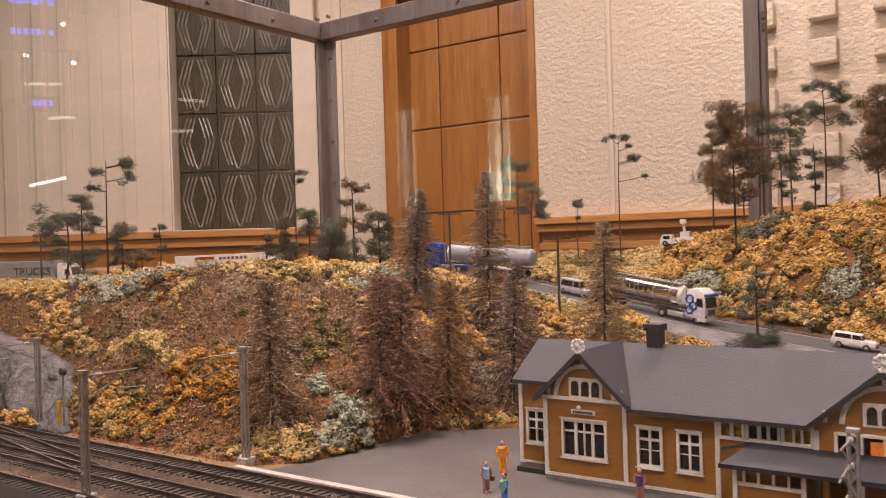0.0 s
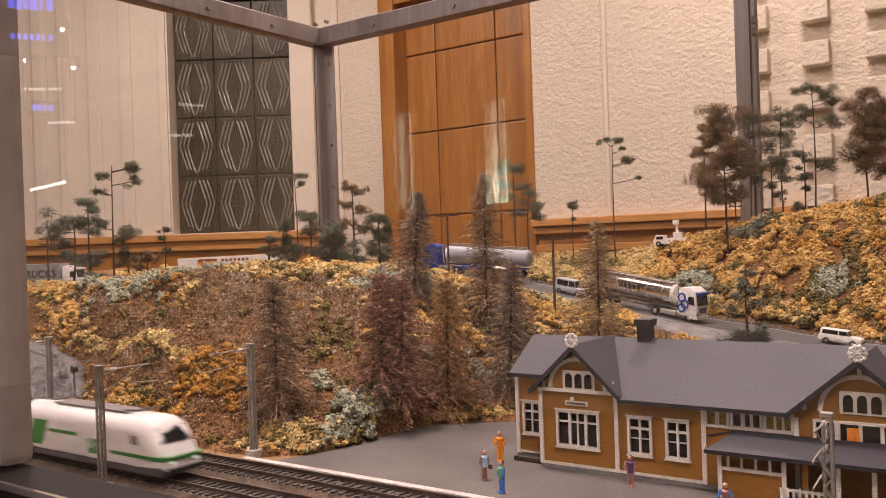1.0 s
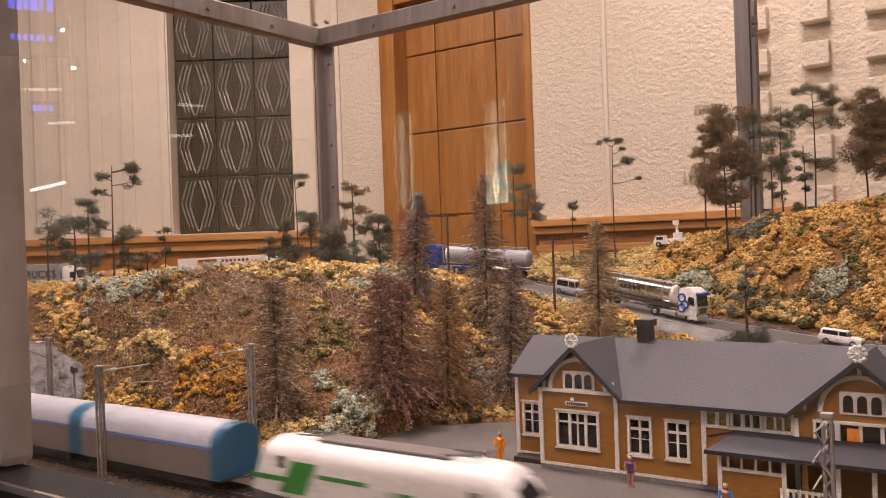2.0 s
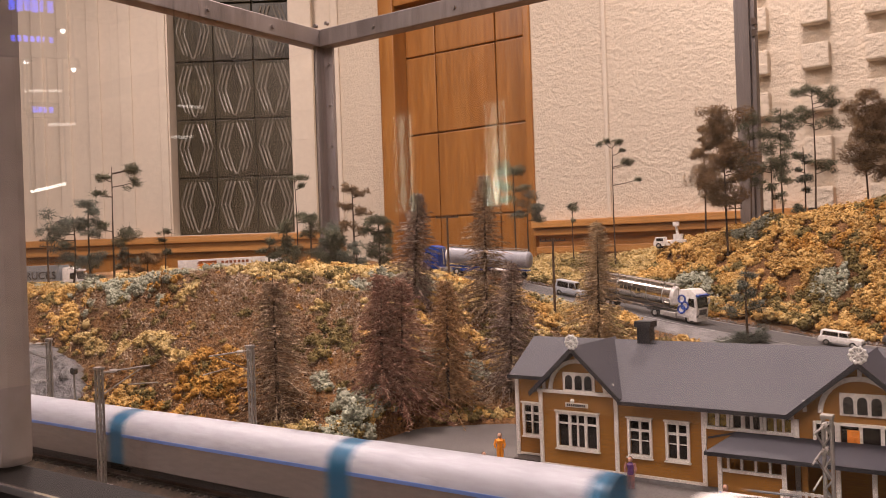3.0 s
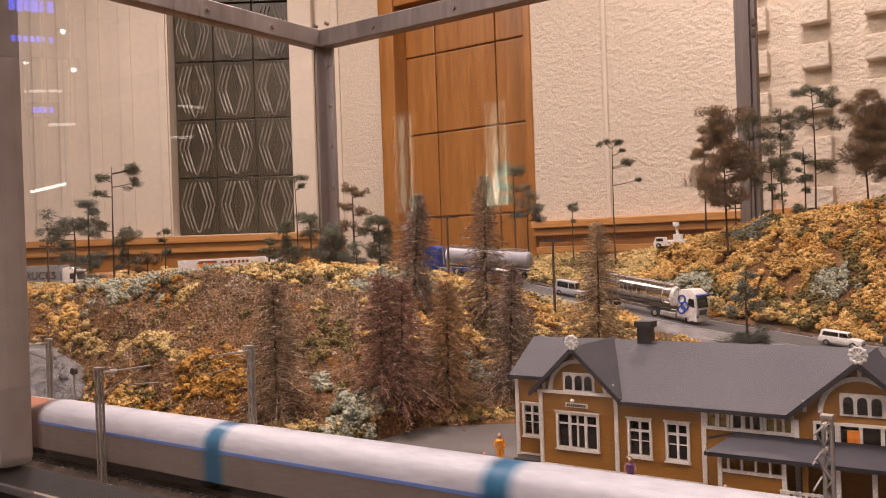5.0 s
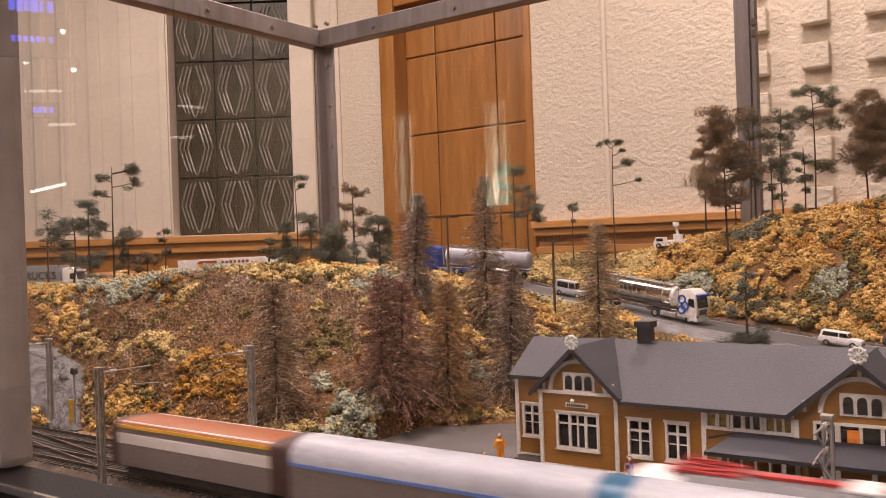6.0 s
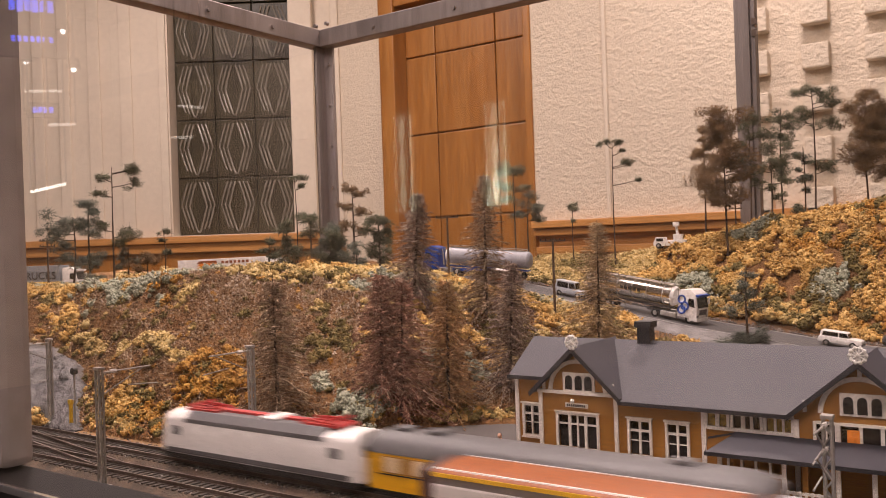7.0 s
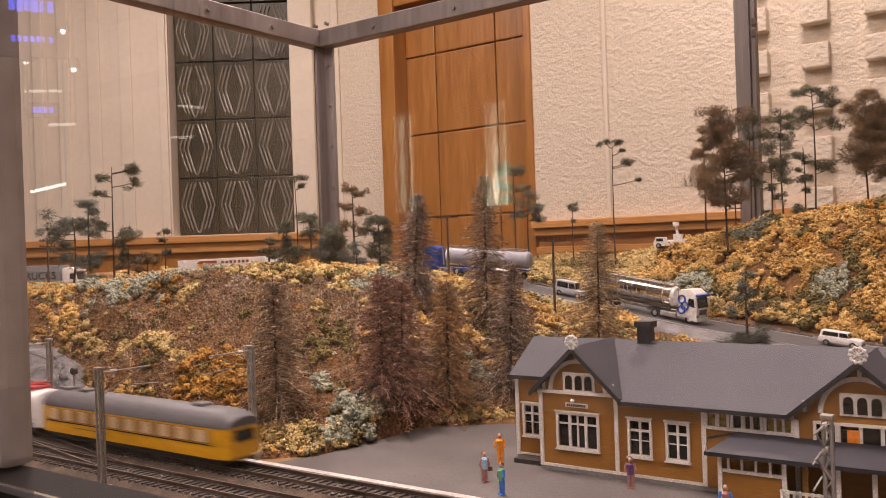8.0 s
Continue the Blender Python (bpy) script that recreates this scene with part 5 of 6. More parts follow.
def figure(x, y, shirt, legs, label, h=0.0205, lean=0, bag=False):
    """A painted toy figure, one plain shape."""
    k = h / 0.0205
    g = Mesh()
    for s in (-1, 1):
        g.tube([(s * 0.0011 * k, 0, 0), (s * 0.0012 * k, 0, 0.005 * k), (s * 0.0011 * k, 0, 0.0098 * k)], [0.0010 * k, 0.0012 * k, 0.0015 * k], 7)
        g.tube([(s * 0.0024 * k, 0, 0.0164 * k), (s * 0.0036 * k, -0.0004, 0.0130 * k), (s * 0.0030 * k, -0.0012, 0.0105 * k)], [0.0011 * k, 0.0009 * k, 0.0008 * k], 6)
        g.box(s * 0.0011 * k - 0.001 * k, s * 0.0011 * k + 0.001 * k, -0.0022 * k, 0.0012 * k, 0, 0.0011 * k)
    nl = len(g.f)
    g.tube([(0, 0, 0.0092 * k), (0, 0, 0.0125 * k), (0, 0, 0.0158 * k), (0, 0, 0.0172 * k)], [0.0022 * k, 0.0020 * k, 0.0026 * k, 0.0012 * k], 9)
    nt_ = len(g.f)
    g.ball((0, 0, 0.0190 * k), 0.0016 * k, 9, 7, 1.15)
    g.ball((0, 0.0004 * k, 0.0195 * k), 0.0016 * k, 9, 7, 0.9)
    nh = len(g.f)
    if bag:
        g.box(0.0032 * k, 0.0058 * k, -0.001 * k, 0.001 * k, 0.0072 * k, 0.0100 * k)
    ob = link("toy_figure", g, legs, at=pose(x, y, -0.0028, 0, 0, lean), smooth=True, fix=False)
    ob.data.materials.append(shirt)
    ob.data.materials.append(M_SKIN)
    ob.data.materials.append(M_HAIR)
    for p in ob.data.polygons:
        p.material_index = 0 if p.index < nl else 1 if p.index < nt_ else 2 if p.index < nt_ + (nh - nt_) // 2 else 3
    return tagged(ob, label, "figurine", "painted toy figures")


M_SKIN = paint("painted_skin", (0.55, 0.30, 0.20), 0.6)
M_HAIR = paint("painted_hair", (0.10, 0.05, 0.03), 0.7)
M_FORANGE = paint("figure_orange", (0.80, 0.27, 0.01), 0.55)
M_FBLUE = paint("figure_blue", (0.05, 0.19, 0.60), 0.6)
M_FLIGHT = paint("figure_light_blue", (0.35, 0.55, 0.72), 0.6)
M_FGREEN = paint("figure_green", (0.16, 0.42, 0.16), 0.6)
M_FPURPLE = paint("figure_purple", (0.12, 0.04, 0.16), 0.6)
M_FRED = paint("figure_dusty_rose", (0.36, 0.17, 0.15), 0.6)
figure(-0.329, 0.528, M_FORANGE, M_FORANGE, "orange-clad painted toy figure on the station yard", 0.0215, 20)
figure(-0.312, 0.480, M_FLIGHT, M_FRED, "toy figure in a light blue top with a bag", 0.0200, 60, True)
figure(-0.286, 0.460, M_FGREEN, M_FBLUE, "toy figure in a green top and blue trousers", 0.0205, -30)
figure(-0.221, 0.512, M_FPURPLE, M_FRED, "toy figure in a purple jacket before the station wall", 0.0200, 10)
figure(-0.150, 0.478, M_FRED, M_FBLUE, "toy figure in a red top near the veranda", 0.0200, 10)

# ---- planting ----
RNG = np.random.default_rng(11)
ICO_V = np.array([(1, 0, 0), (-1, 0, 0), (0, 1, 0), (0, -1, 0), (0, 0, 1), (0, 0, -1)], dtype=float)
ICO_F = np.array([(0, 2, 4), (2, 1, 4), (1, 3, 4), (3, 0, 4), (2, 0, 5), (1, 2, 5), (3, 1, 5), (0, 3, 5)])


def quick_mesh(name, verts, tris, mats, smooth=False, index=None):
    """A mesh straight from arrays."""
    me = bpy.data.meshes.new(name)
    me.vertices.add(len(verts))
    me.vertices.foreach_set("co", np.asarray(verts, dtype=np.float32).ravel())
    me.loops.add(len(tris) * 3)
    me.loops.foreach_set("vertex_index", np.asarray(tris, dtype=np.int32).ravel())
    me.polygons.add(len(tris))
    me.polygons.foreach_set("loop_start", np.arange(0, len(tris) * 3, 3, dtype=np.int32))
    for m in mats:
        me.materials.append(m)
    if index is not None:
        me.polygons.foreach_set("material_index", np.asarray(index, dtype=np.int32))
    if smooth:
        me.polygons.foreach_set("use_smooth", np.ones(len(tris), dtype=bool))
    me.update(calc_edges=True)
    me.validate()
    return me


def nodules(centres, radii, rough=0.5):
    """Lumpy little foam bits at the centres."""
    c, r = np.asarray(centres), np.asarray(radii)
    n = len(c)
    jit = 1 + RNG.uniform(-rough, rough, (n, len(ICO_V), 1))
    sq = RNG.uniform(0.75, 1.2, (n, 1, 3))
    q, _ = np.linalg.qr(RNG.normal(size=(n, 3, 3)))
    v = c[:, None, :] + np.einsum("kj,nji->nki", ICO_V, q) * jit * sq * r[:, None, None]
    f = ICO_F[None] + (np.arange(n) * len(ICO_V))[:, None, None]
    return v.reshape(-1, 3), f.reshape(-1, 3)


def spikes(p0, p1, r):
    """Slim three-sided needles from p0 to p1."""
    p0, p1, r = np.asarray(p0), np.asarray(p1), np.asarray(r)
    d = p1 - p0
    d /= np.linalg.norm(d, axis=1, keepdims=True) + 1e-9
    a = np.cross(d, np.where(np.abs(d[:, 2:3]) > 0.9, np.array([[1.0, 0, 0]]), np.array([[0, 0, 1.0]])))
    a /= np.linalg.norm(a, axis=1, keepdims=True) + 1e-9
    b = np.cross(d, a)
    ring = [p0 + (a * math.cos(w) + b * math.sin(w)) * r[:, None] for w in (0, 2.094, 4.189)]
    v = np.stack([*ring, p1], 1)
    base = (np.arange(len(p0)) * 4)[:, None, None]
    f = np.array([[0, 1, 3], [1, 2, 3], [2, 0, 3]])[None] + base
    return v.reshape(-1, 3), f.reshape(-1, 3)


M_GOLD = island_colours("golden_foam", ((0.0, (0.40, 0.225, 0.060)), (0.5, (0.56, 0.35, 0.115)), (1.0, (0.68, 0.47, 0.19))))
M_PALE = island_colours("pale_yellow_foam", ((0.0, (0.38, 0.265, 0.095)), (0.5, (0.54, 0.39, 0.16)), (1.0, (0.65, 0.51, 0.26))))
M_SAGE = island_colours("sage_green_foam", ((0.0, (0.24, 0.25, 0.185)), (0.5, (0.36, 0.37, 0.28)), (1.0, (0.47, 0.47, 0.37))))
M_ORANGEF = island_colours("orange_brown_foam", ((0.0, (0.28, 0.130, 0.028)), (0.5, (0.44, 0.225, 0.048)), (1.0, (0.56, 0.33, 0.09))))
M_OLIVE = island_colours("olive_foam", ((0.0, (0.11, 0.085, 0.032)), (0.6, (0.20, 0.15, 0.055)), (1.0, (0.31, 0.235, 0.09))))
M_SPECK = island_colours("dry_turf_bits", ((0.0, (0.03, 0.016, 0.010)), (0.5, (0.15, 0.076, 0.034)), (0.85, (0.32, 0.18, 0.085)), (1.0, (0.52, 0.40, 0.27))))
M_GRAVELBIT = island_colours("gravel_bits", ((0.0, (0.06, 0.055, 0.05)), (0.6, (0.22, 0.2, 0.19)), (1.0, (0.45, 0.42, 0.4))))
BUCKETS = {b: ([], [], [], []) for b in ("gold", "pale", "sage", "orange", "olive")}
TET_V = np.array([(1, 1, 1), (1, -1, -1), (-1, 1, -1), (-1, -1, 1)], dtype=float) / 1.25
TET_F = np.array([(0, 1, 2), (0, 3, 1), (0, 2, 3), (1, 3, 2)])
ICO2_V = np.array([(0, 0.526, 0.851), (0, -0.526, 0.851), (0.526, 0.851, 0), (-0.526, 0.851, 0), (0.851, 0, 0.526), (-0.851, 0, 0.526),
                   (0, 0.526, -0.851), (0, -0.526, -0.851), (0.526, -0.851, 0), (-0.526, -0.851, 0), (0.851, 0, -0.526), (-0.851, 0, -0.526)])
ICO2_F = np.array([(0, 1, 4), (0, 4, 2), (0, 2, 3), (0, 3, 5), (0, 5, 1), (1, 8, 4), (4, 10, 2), (2, 6, 3), (3, 11, 5), (5, 9, 1),
                   (1, 9, 8), (4, 8, 10), (2, 10, 6), (3, 6, 11), (5, 11, 9), (7, 9, 11), (7, 11, 6), (7, 6, 10), (7, 10, 8), (7, 8, 9)])


def tuft(bucket, x, y, r, nod=0.0026, dense=1.0, lift=0.0):
    """One cushion of foam on the ground: a few lumps, crusted with many fine crumbs."""
    cores, core_r, cs, rs = BUCKETS[bucket]
    z = ground_z(x, y)
    gx, gy = (ground_z(x + 0.004, y) - z) / 0.004, (ground_z(x, y + 0.004) - z) / 0.004
    gx, gy = max(-1.5, min(1.5, gx)), max(-1.5, min(1.5, gy))
    grain = nod * 0.56
    m = 2 if r < 0.0045 else 4
    a, q = RNG.uniform(0, 2 * math.pi, m), np.sqrt(RNG.uniform(0, 1, m)) * r * 0.68
    dx, dy = q * np.cos(a), q * np.sin(a)
    lr = r * RNG.uniform(0.34, 0.60, m)
    c = np.stack([x + dx, y + dy, z + gx * dx + gy * dy + lr * 0.30 + lift * RNG.uniform(0.6, 1.0, m)], 1)
    cores.append(c)
    core_r.append(lr * 0.92)
    n = int(min(66, max(9, 1.15 * dense * (r / grain) ** 2)))
    k = RNG.integers(0, m, n)
    d = RNG.normal(size=(n, 3))
    d[:, 2] = np.abs(d[:, 2]) * 1.1 - 0.25
    d[:, 1] -= 0.25
    d /= np.linalg.norm(d, axis=1, keepdims=True)
    cs.append(c[k] + d * (lr[k] * RNG.uniform(0.86, 1.12, n))[:, None])
    rs.append(grain * RNG.uniform(0.5, 1.45, n))


def crumbs(centres, radii, base_v, base_f, rough=0.4):
    """Crooked little bits of one base shape at the centres."""
    c, r = np.asarray(centres), np.asarray(radii)
    n = len(c)
    jit = 1 + RNG.uniform(-rough, rough, (n, len(base_v), 1))
    q, _ = np.linalg.qr(RNG.normal(size=(n, 3, 3)))
    v = c[:, None, :] + np.einsum("kj,nji->nki", base_v, q) * jit * r[:, None, None]
    f = base_f[None] + (np.arange(n) * len(base_v))[:, None, None]
    return v.reshape(-1, 3), f.reshape(-1, 3)


def hill_t(x, y):
    foot, ry = float(np.interp(x, FOOT_X, FOOT_Y)), float(np.interp(x, RIDGE_X, RIDGE_Y))
    return (y - foot) / (ry - foot)


def patch(x, y, k, f=11.0):
    return noise.noise(Vector((x * f, y * f, k)))


# ridge tops and the ground behind them
for _ in range(920):
    x = RNG.uniform(-1.35, -0.40)
    foot, ry = float(np.interp(x, FOOT_X, FOOT_Y)), float(np.interp(x, RIDGE_X, RIDGE_Y))
    y = RNG.uniform(foot + 0.84 * (ry - foot), ry + 0.13)
    if y > float(np.interp(x, ROAD_X, ROAD_Y)) - ROAD_HALF - 0.012:
        continue
    p = patch(x, y, 4.0, 8.0)
    edge = hill_t(x, y) < 1.02
    b = "sage" if p > 0.34 or (-0.93 < x < -0.77 and RNG.uniform() < 0.75) else "gold" if p < -0.12 else "olive" if RNG.uniform() < 0.12 else "pale"
    tuft(b, x, y, RNG.uniform(0.006, 0.0125) * (1.0 if edge else 1.15), 0.0025, 1.0, 0.009 * max(0.0, noise.noise(Vector((x * 30, y * 30, 2.5)))))
# cushions on the slope
for _ in range(150):
    x = RNG.uniform(-1.05, -0.42)
    foot, ry = float(np.interp(x, FOOT_X, FOOT_Y)), float(np.interp(x, RIDGE_X, RIDGE_Y))
    t = RNG.uniform(0.02, 0.86)
    y = foot + t * (ry - foot)
    p = patch(x, y, 9.0)
    if p < 0.16 and t > 0.10:
        continue
    b = "pale" if t > 0.8 else "olive" if RNG.uniform() < 0.8 else "orange"
    tuft(b, x, y, RNG.uniform(0.004, 0.010), 0.0022)
# small tufts dotted over the slope
for _ in range(520):
    x = RNG.uniform(-1.02, -0.42)
    foot, ry = float(np.interp(x, FOOT_X, FOOT_Y)), float(np.interp(x, RIDGE_X, RIDGE_Y))
    y = foot + RNG.uniform(0.05, 0.9) * (ry - foot)
    u = RNG.uniform() + 0.5 * patch(x, y, 21.0, 9.0)
    tuft("olive" if u < 0.62 else "orange" if u < 0.95 else "pale", x, y, RNG.uniform(0.0020, 0.0046), 0.0017)
# named drifts on the slope: place, size, how many, kind
for cx, cy, sx, sy, n, b in ((-0.860, 0.578, 0.080, 0.018, 70, "sage"), (-0.985, 0.560, 0.060, 0.013, 44, "gold"), (-0.906, 0.538, 0.026, 0.009, 15, "gold"), (-0.827, 0.520, 0.017, 0.006, 9, "pale"),
                             (-0.783, 0.581, 0.016, 0.007, 8, "orange"), (-0.736, 0.572, 0.012, 0.012, 8, "pale"), (-0.718, 0.517, 0.036, 0.007, 20, "pale"), (-0.620, 0.508, 0.036, 0.016, 76, "orange"),
                             (-0.715, 0.474, 0.050, 0.009, 30, "gold"), (-0.665, 0.474, 0.030, 0.008, 16, "orange"), (-0.860, 0.483, 0.020, 0.008, 14, "gold"), (-0.498, 0.484, 0.018, 0.010, 24, "pale"),
                             (-0.476, 0.534, 0.018, 0.030, 60, "sage"), (-0.521, 0.545, 0.010, 0.009, 7, "sage"), (-0.474, 0.645, 0.010, 0.010, 9, "sage"), (-0.453, 0.688, 0.008, 0.008, 9, "sage"),
                             (-0.555, 0.603, 0.018, 0.030, 20, "olive"), (-0.610, 0.677, 0.013, 0.012, 9, "pale"), (-0.607, 0.635, 0.007, 0.006, 4, "pale")):
    for _ in range(n):
        x, y = cx + RNG.normal() * sx * 0.6, cy + RNG.normal() * sy * 0.6
        if hill_t(x, y) < 0.01 or y < float(np.interp(x, FOOT_X, FOOT_Y)) + 0.003:
            continue
        tuft(b if RNG.uniform() < 0.9 else "olive", x, y, RNG.uniform(0.005, 0.0105), 0.0022, 1.0, 0.010 * max(0.0, noise.noise(Vector((x * 38, y * 38, 8.5)))))
# fringe along the yard and the track
for _ in range(330):
    x = RNG.uniform(-0.95, -0.05)
    y = float(np.interp(x, FOOT_X, FOOT_Y)) + abs(RNG.normal()) * 0.010 + 0.003
    u = RNG.uniform()
    if -0.66 < x < -0.53 and u > 0.3:
        continue
    tuft("olive" if u < 0.45 else "pale" if u < 0.75 else "gold", x, y, RNG.uniform(0.003, 0.0065), 0.0018)
for _ in range(120):
    s = RNG.uniform()
    x, y = -0.468 + 0.012 * RNG.normal() * 0.3 - 0.002, 0.47 + s * 0.14
    x = -0.470 + (0.006 if y > 0.5 else 0.0) - abs(RNG.normal()) * 0.006
    tuft(("olive", "pale", "gold", "sage")[int(RNG.integers(4))], x, y, RNG.uniform(0.003, 0.007), 0.0018)
# shrubs at the foot of the rock
for _ in range(16):
    tuft("gold" if RNG.uniform() < 0.7 else "olive", -0.812 + RNG.normal() * 0.014, 0.436 + RNG.normal() * 0.003, RNG.uniform(0.005, 0.009), 0.0022, 1.0, 0.010 * RNG.uniform())
# bank between yard and road
for _ in range(1050):
    x = RNG.uniform(-0.58, -0.02)
    foot, near = float(np.interp(x, FOOT_X, FOOT_Y)), float(np.interp(x, ROAD_X, ROAD_Y)) - ROAD_HALF
    y = RNG.uniform(foot + 0.02, near - (0.066 if x > -0.44 else 0.030))
    if y < float(np.interp(x, RIDGE_X, RIDGE_Y)) - 0.16:
        continue
    p = patch(x, y, 2.0)
    b = "olive" if p > 0.34 else "pale" if p > 0.12 else "gold"
    m = noise.noise(Vector((x * 26, y * 26, 12.5)))
    if m < -0.25:
        b = "olive"
    tuft(b, x, y, RNG.uniform(0.005, 0.0110), 0.0026, 0.9, 0.007 * max(0.0, m + 0.1))
# hill behind the road
for _ in range(3100):
    x = RNG.uniform(-0.72, 0.02)
    far = float(np.interp(x, ROAD_X, ROAD_Y)) + ROAD_HALF
    y = far + 0.016 + RNG.uniform() ** 1.1 * (0.42 if x > -0.5 else 0.2)
    p = patch(x, y, 6.0, 9.0)
    crest = y > far + 0.24
    if x < -0.5:
        b = "pale" if p > -0.1 else "olive"
    else:
        b = "sage" if p > 0.46 else "olive" if p > 0.36 or (crest and p > 0.1) else "orange" if p < -0.36 else "gold"
    if y < far + 0.075 and x < -0.22 and RNG.uniform() < 0.6:
        b = "olive" if RNG.uniform() < 0.6 else "pale"
    m = noise.noise(Vector((x * 26, y * 26, 12.5)))
    if m < -0.30 and b in ("gold", "orange"):
        b = "olive" if RNG.uniform() < 0.5 else "orange"
    tuft(b, x, y, RNG.uniform(0.0075, 0.0135), 0.0028, 0.8, 0.016 * max(0.0, m + 0.12))
for _ in range(260):
    x = RNG.uniform(-1.5, -0.7)
    far = float(np.interp(x, ROAD_X, ROAD_Y)) + ROAD_HALF
    y = far + RNG.uniform(0.02, 0.3)
    tuft("olive" if patch(x, y, 6.5) > 0 else "pale", x, y, RNG.uniform(0.008, 0.014), 0.0036)
for b, mat, lab in (("gold", M_GOLD, "golden-brown foam shrubs covering the banks"), ("pale", M_PALE, "pale yellow foam shrubs along the ridge"), ("sage", M_SAGE, "sage-green foam shrubs in drifts"),
                    ("orange", M_ORANGEF, "orange-brown foam shrubs on the lower slope"), ("olive", M_OLIVE, "dark olive foam undergrowth")):
    big, big_r, fine, fine_r = (np.concatenate(q) for q in BUCKETS[b])
    v, f = crumbs(big, big_r, ICO2_V, ICO2_F, 0.25)
    v2, f2 = crumbs(fine, fine_r, TET_V, TET_F)
    v, f = np.concatenate([v, v2]), np.concatenate([f, f2 + len(v)])
    tagged(new("shrubs", quick_mesh("shrubs", v, f, [mat])), lab, "shrubs", kind="stuff")

# dry turf bits on the bare slope
cs, rs = [], []
while len(cs) < 27000:
    x = RNG.uniform(-1.1, -0.40)
    foot, ry = float(np.interp(x, FOOT_X, FOOT_Y)), float(np.interp(x, RIDGE_X, RIDGE_Y))
    y = foot + RNG.uniform(0.0, 1.0) * (ry - foot)
    if noise.noise(Vector((x * 45, y * 45, 5))) < RNG.uniform(-0.9, 0.3):
        continue
    cs.append((x, y, ground_z(x, y) + RNG.uniform(-0.0002, 0.0008)))
    rs.append(RNG.uniform(0.0005, 0.0015))
v, f = nodules(cs, rs, 0.5)
p0, p1, r = [], [], []
for _ in range(48000):
    x = RNG.uniform(-1.1, -0.40)
    foot, ry = float(np.interp(x, FOOT_X, FOOT_Y)), float(np.interp(x, RIDGE_X, RIDGE_Y))
    y = foot + RNG.uniform(0.0, 1.02) * (ry - foot)
    if noise.noise(Vector((x * 30, y * 30, 15))) < RNG.uniform(-0.7, 0.3):
        continue
    q = np.array([x, y, ground_z(x, y) - 0.0003])
    p0.append(q)
    p1.append(q + (RNG.normal(size=3) * 0.6 + [0.0, -0.5, 0.7]) * RNG.uniform(0.0012, 0.0034))
    r.append(RNG.uniform(0.00025, 0.0005))
v2, f2 = spikes(p0, p1, r)
v, f = np.concatenate([v, v2]), np.concatenate([f, f2 + len(v)])
tagged(new("turf", quick_mesh("turf", v, f, [M_SPECK])), "dry brown turf and grit on the slope", "turf", kind="stuff")
# pale grit that lies open on the scree
M_GRIT = island_colours("pale_scree_grit", ((0.0, (0.11, 0.062, 0.034)), (0.45, (0.30, 0.195, 0.12)), (0.8, (0.46, 0.36, 0.26)), (1.0, (0.66, 0.59, 0.50))))
cs, rs = [], []
while len(cs) < 24000:
    x = RNG.uniform(-1.0, -0.42)
    foot, ry = float(np.interp(x, FOOT_X, FOOT_Y)), float(np.interp(x, RIDGE_X, RIDGE_Y))
    t = RNG.uniform(0.02, 0.98)
    y = foot + t * (ry - foot)
    k = 0.9 * math.exp(-((x + 0.684) / 0.035) ** 2 - ((y - 0.592) / 0.03) ** 2) + 0.6 * math.exp(-((x + 0.60) / 0.05) ** 2 - ((y - 0.66) / 0.05) ** 2)
    if noise.noise(Vector((x * 22, y * 22, 31))) + k - 0.25 * (t < 0.3) < RNG.uniform(-0.25, 0.75):
        continue
    cs.append((x, y, ground_z(x, y) + RNG.uniform(0.0, 0.0009)))
    rs.append(RNG.uniform(0.0004, 0.0011))
p0, p1, r = [], [], []
while len(p0) < 15000:
    x = RNG.uniform(-0.72, -0.45)
    foot, ry = float(np.interp(x, FOOT_X, FOOT_Y)), float(np.interp(x, RIDGE_X, RIDGE_Y))
    y = foot + RNG.uniform(0.12, 0.96) * (ry - foot)
    if noise.noise(Vector((x * 18, y * 18, 41))) < RNG.uniform(-0.6, 0.3):
        continue
    q = np.array([x, y, ground_z(x, y) + 0.0004])
    p0.append(q)
    p1.append(q + (RNG.normal(size=3) * 0.9 + [0.0, -0.5, 0.3]) * RNG.uniform(0.0012, 0.0032))
    r.append(RNG.uniform(0.0002, 0.0004))
v, f = crumbs(cs, rs, TET_V, TET_F)
v2, f2 = spikes(p0, p1, r)
v, f = np.concatenate([v, v2]), np.concatenate([f, f2 + len(v)])
tagged(new("grit", quick_mesh("grit", v, f, [M_GRIT])), "pale grey grit scattered over the bare slope", "grit", kind="stuff")
cs, rs = [], []
for _ in range(9500):
    x = RNG.uniform(-0.70, -0.10)
    side = RNG.uniform() < 0.78
    off = -ROAD_HALF - abs(RNG.normal()) * (0.030 if x > -0.47 else 0.012) if side else ROAD_HALF + abs(RNG.normal()) * 0.008
    y = float(np.interp(x, ROAD_X, ROAD_Y)) + off
    cs.append((x, y, ground_z(x, y) + 0.0004))
    rs.append(RNG.uniform(0.0004, 0.0014))
for _ in range(5200):
    x = RNG.uniform(-0.85, -0.20)
    y = RNG.uniform(0.27, 0.447)
    if any(abs(abs(y - c) - 0.00825) < 0.0016 for c in (TRACK1, TRACK2, 0.3225)) or 0.427 < y < 0.438 and x > -0.5:
        continue
    on_bed = min(abs(y - c) for c in (TRACK1, TRACK2, 0.3225)) < 0.016
    cs.append((x, y, 0.0006 if on_bed else -0.0026))
    rs.append(RNG.uniform(0.0004, 0.0011))
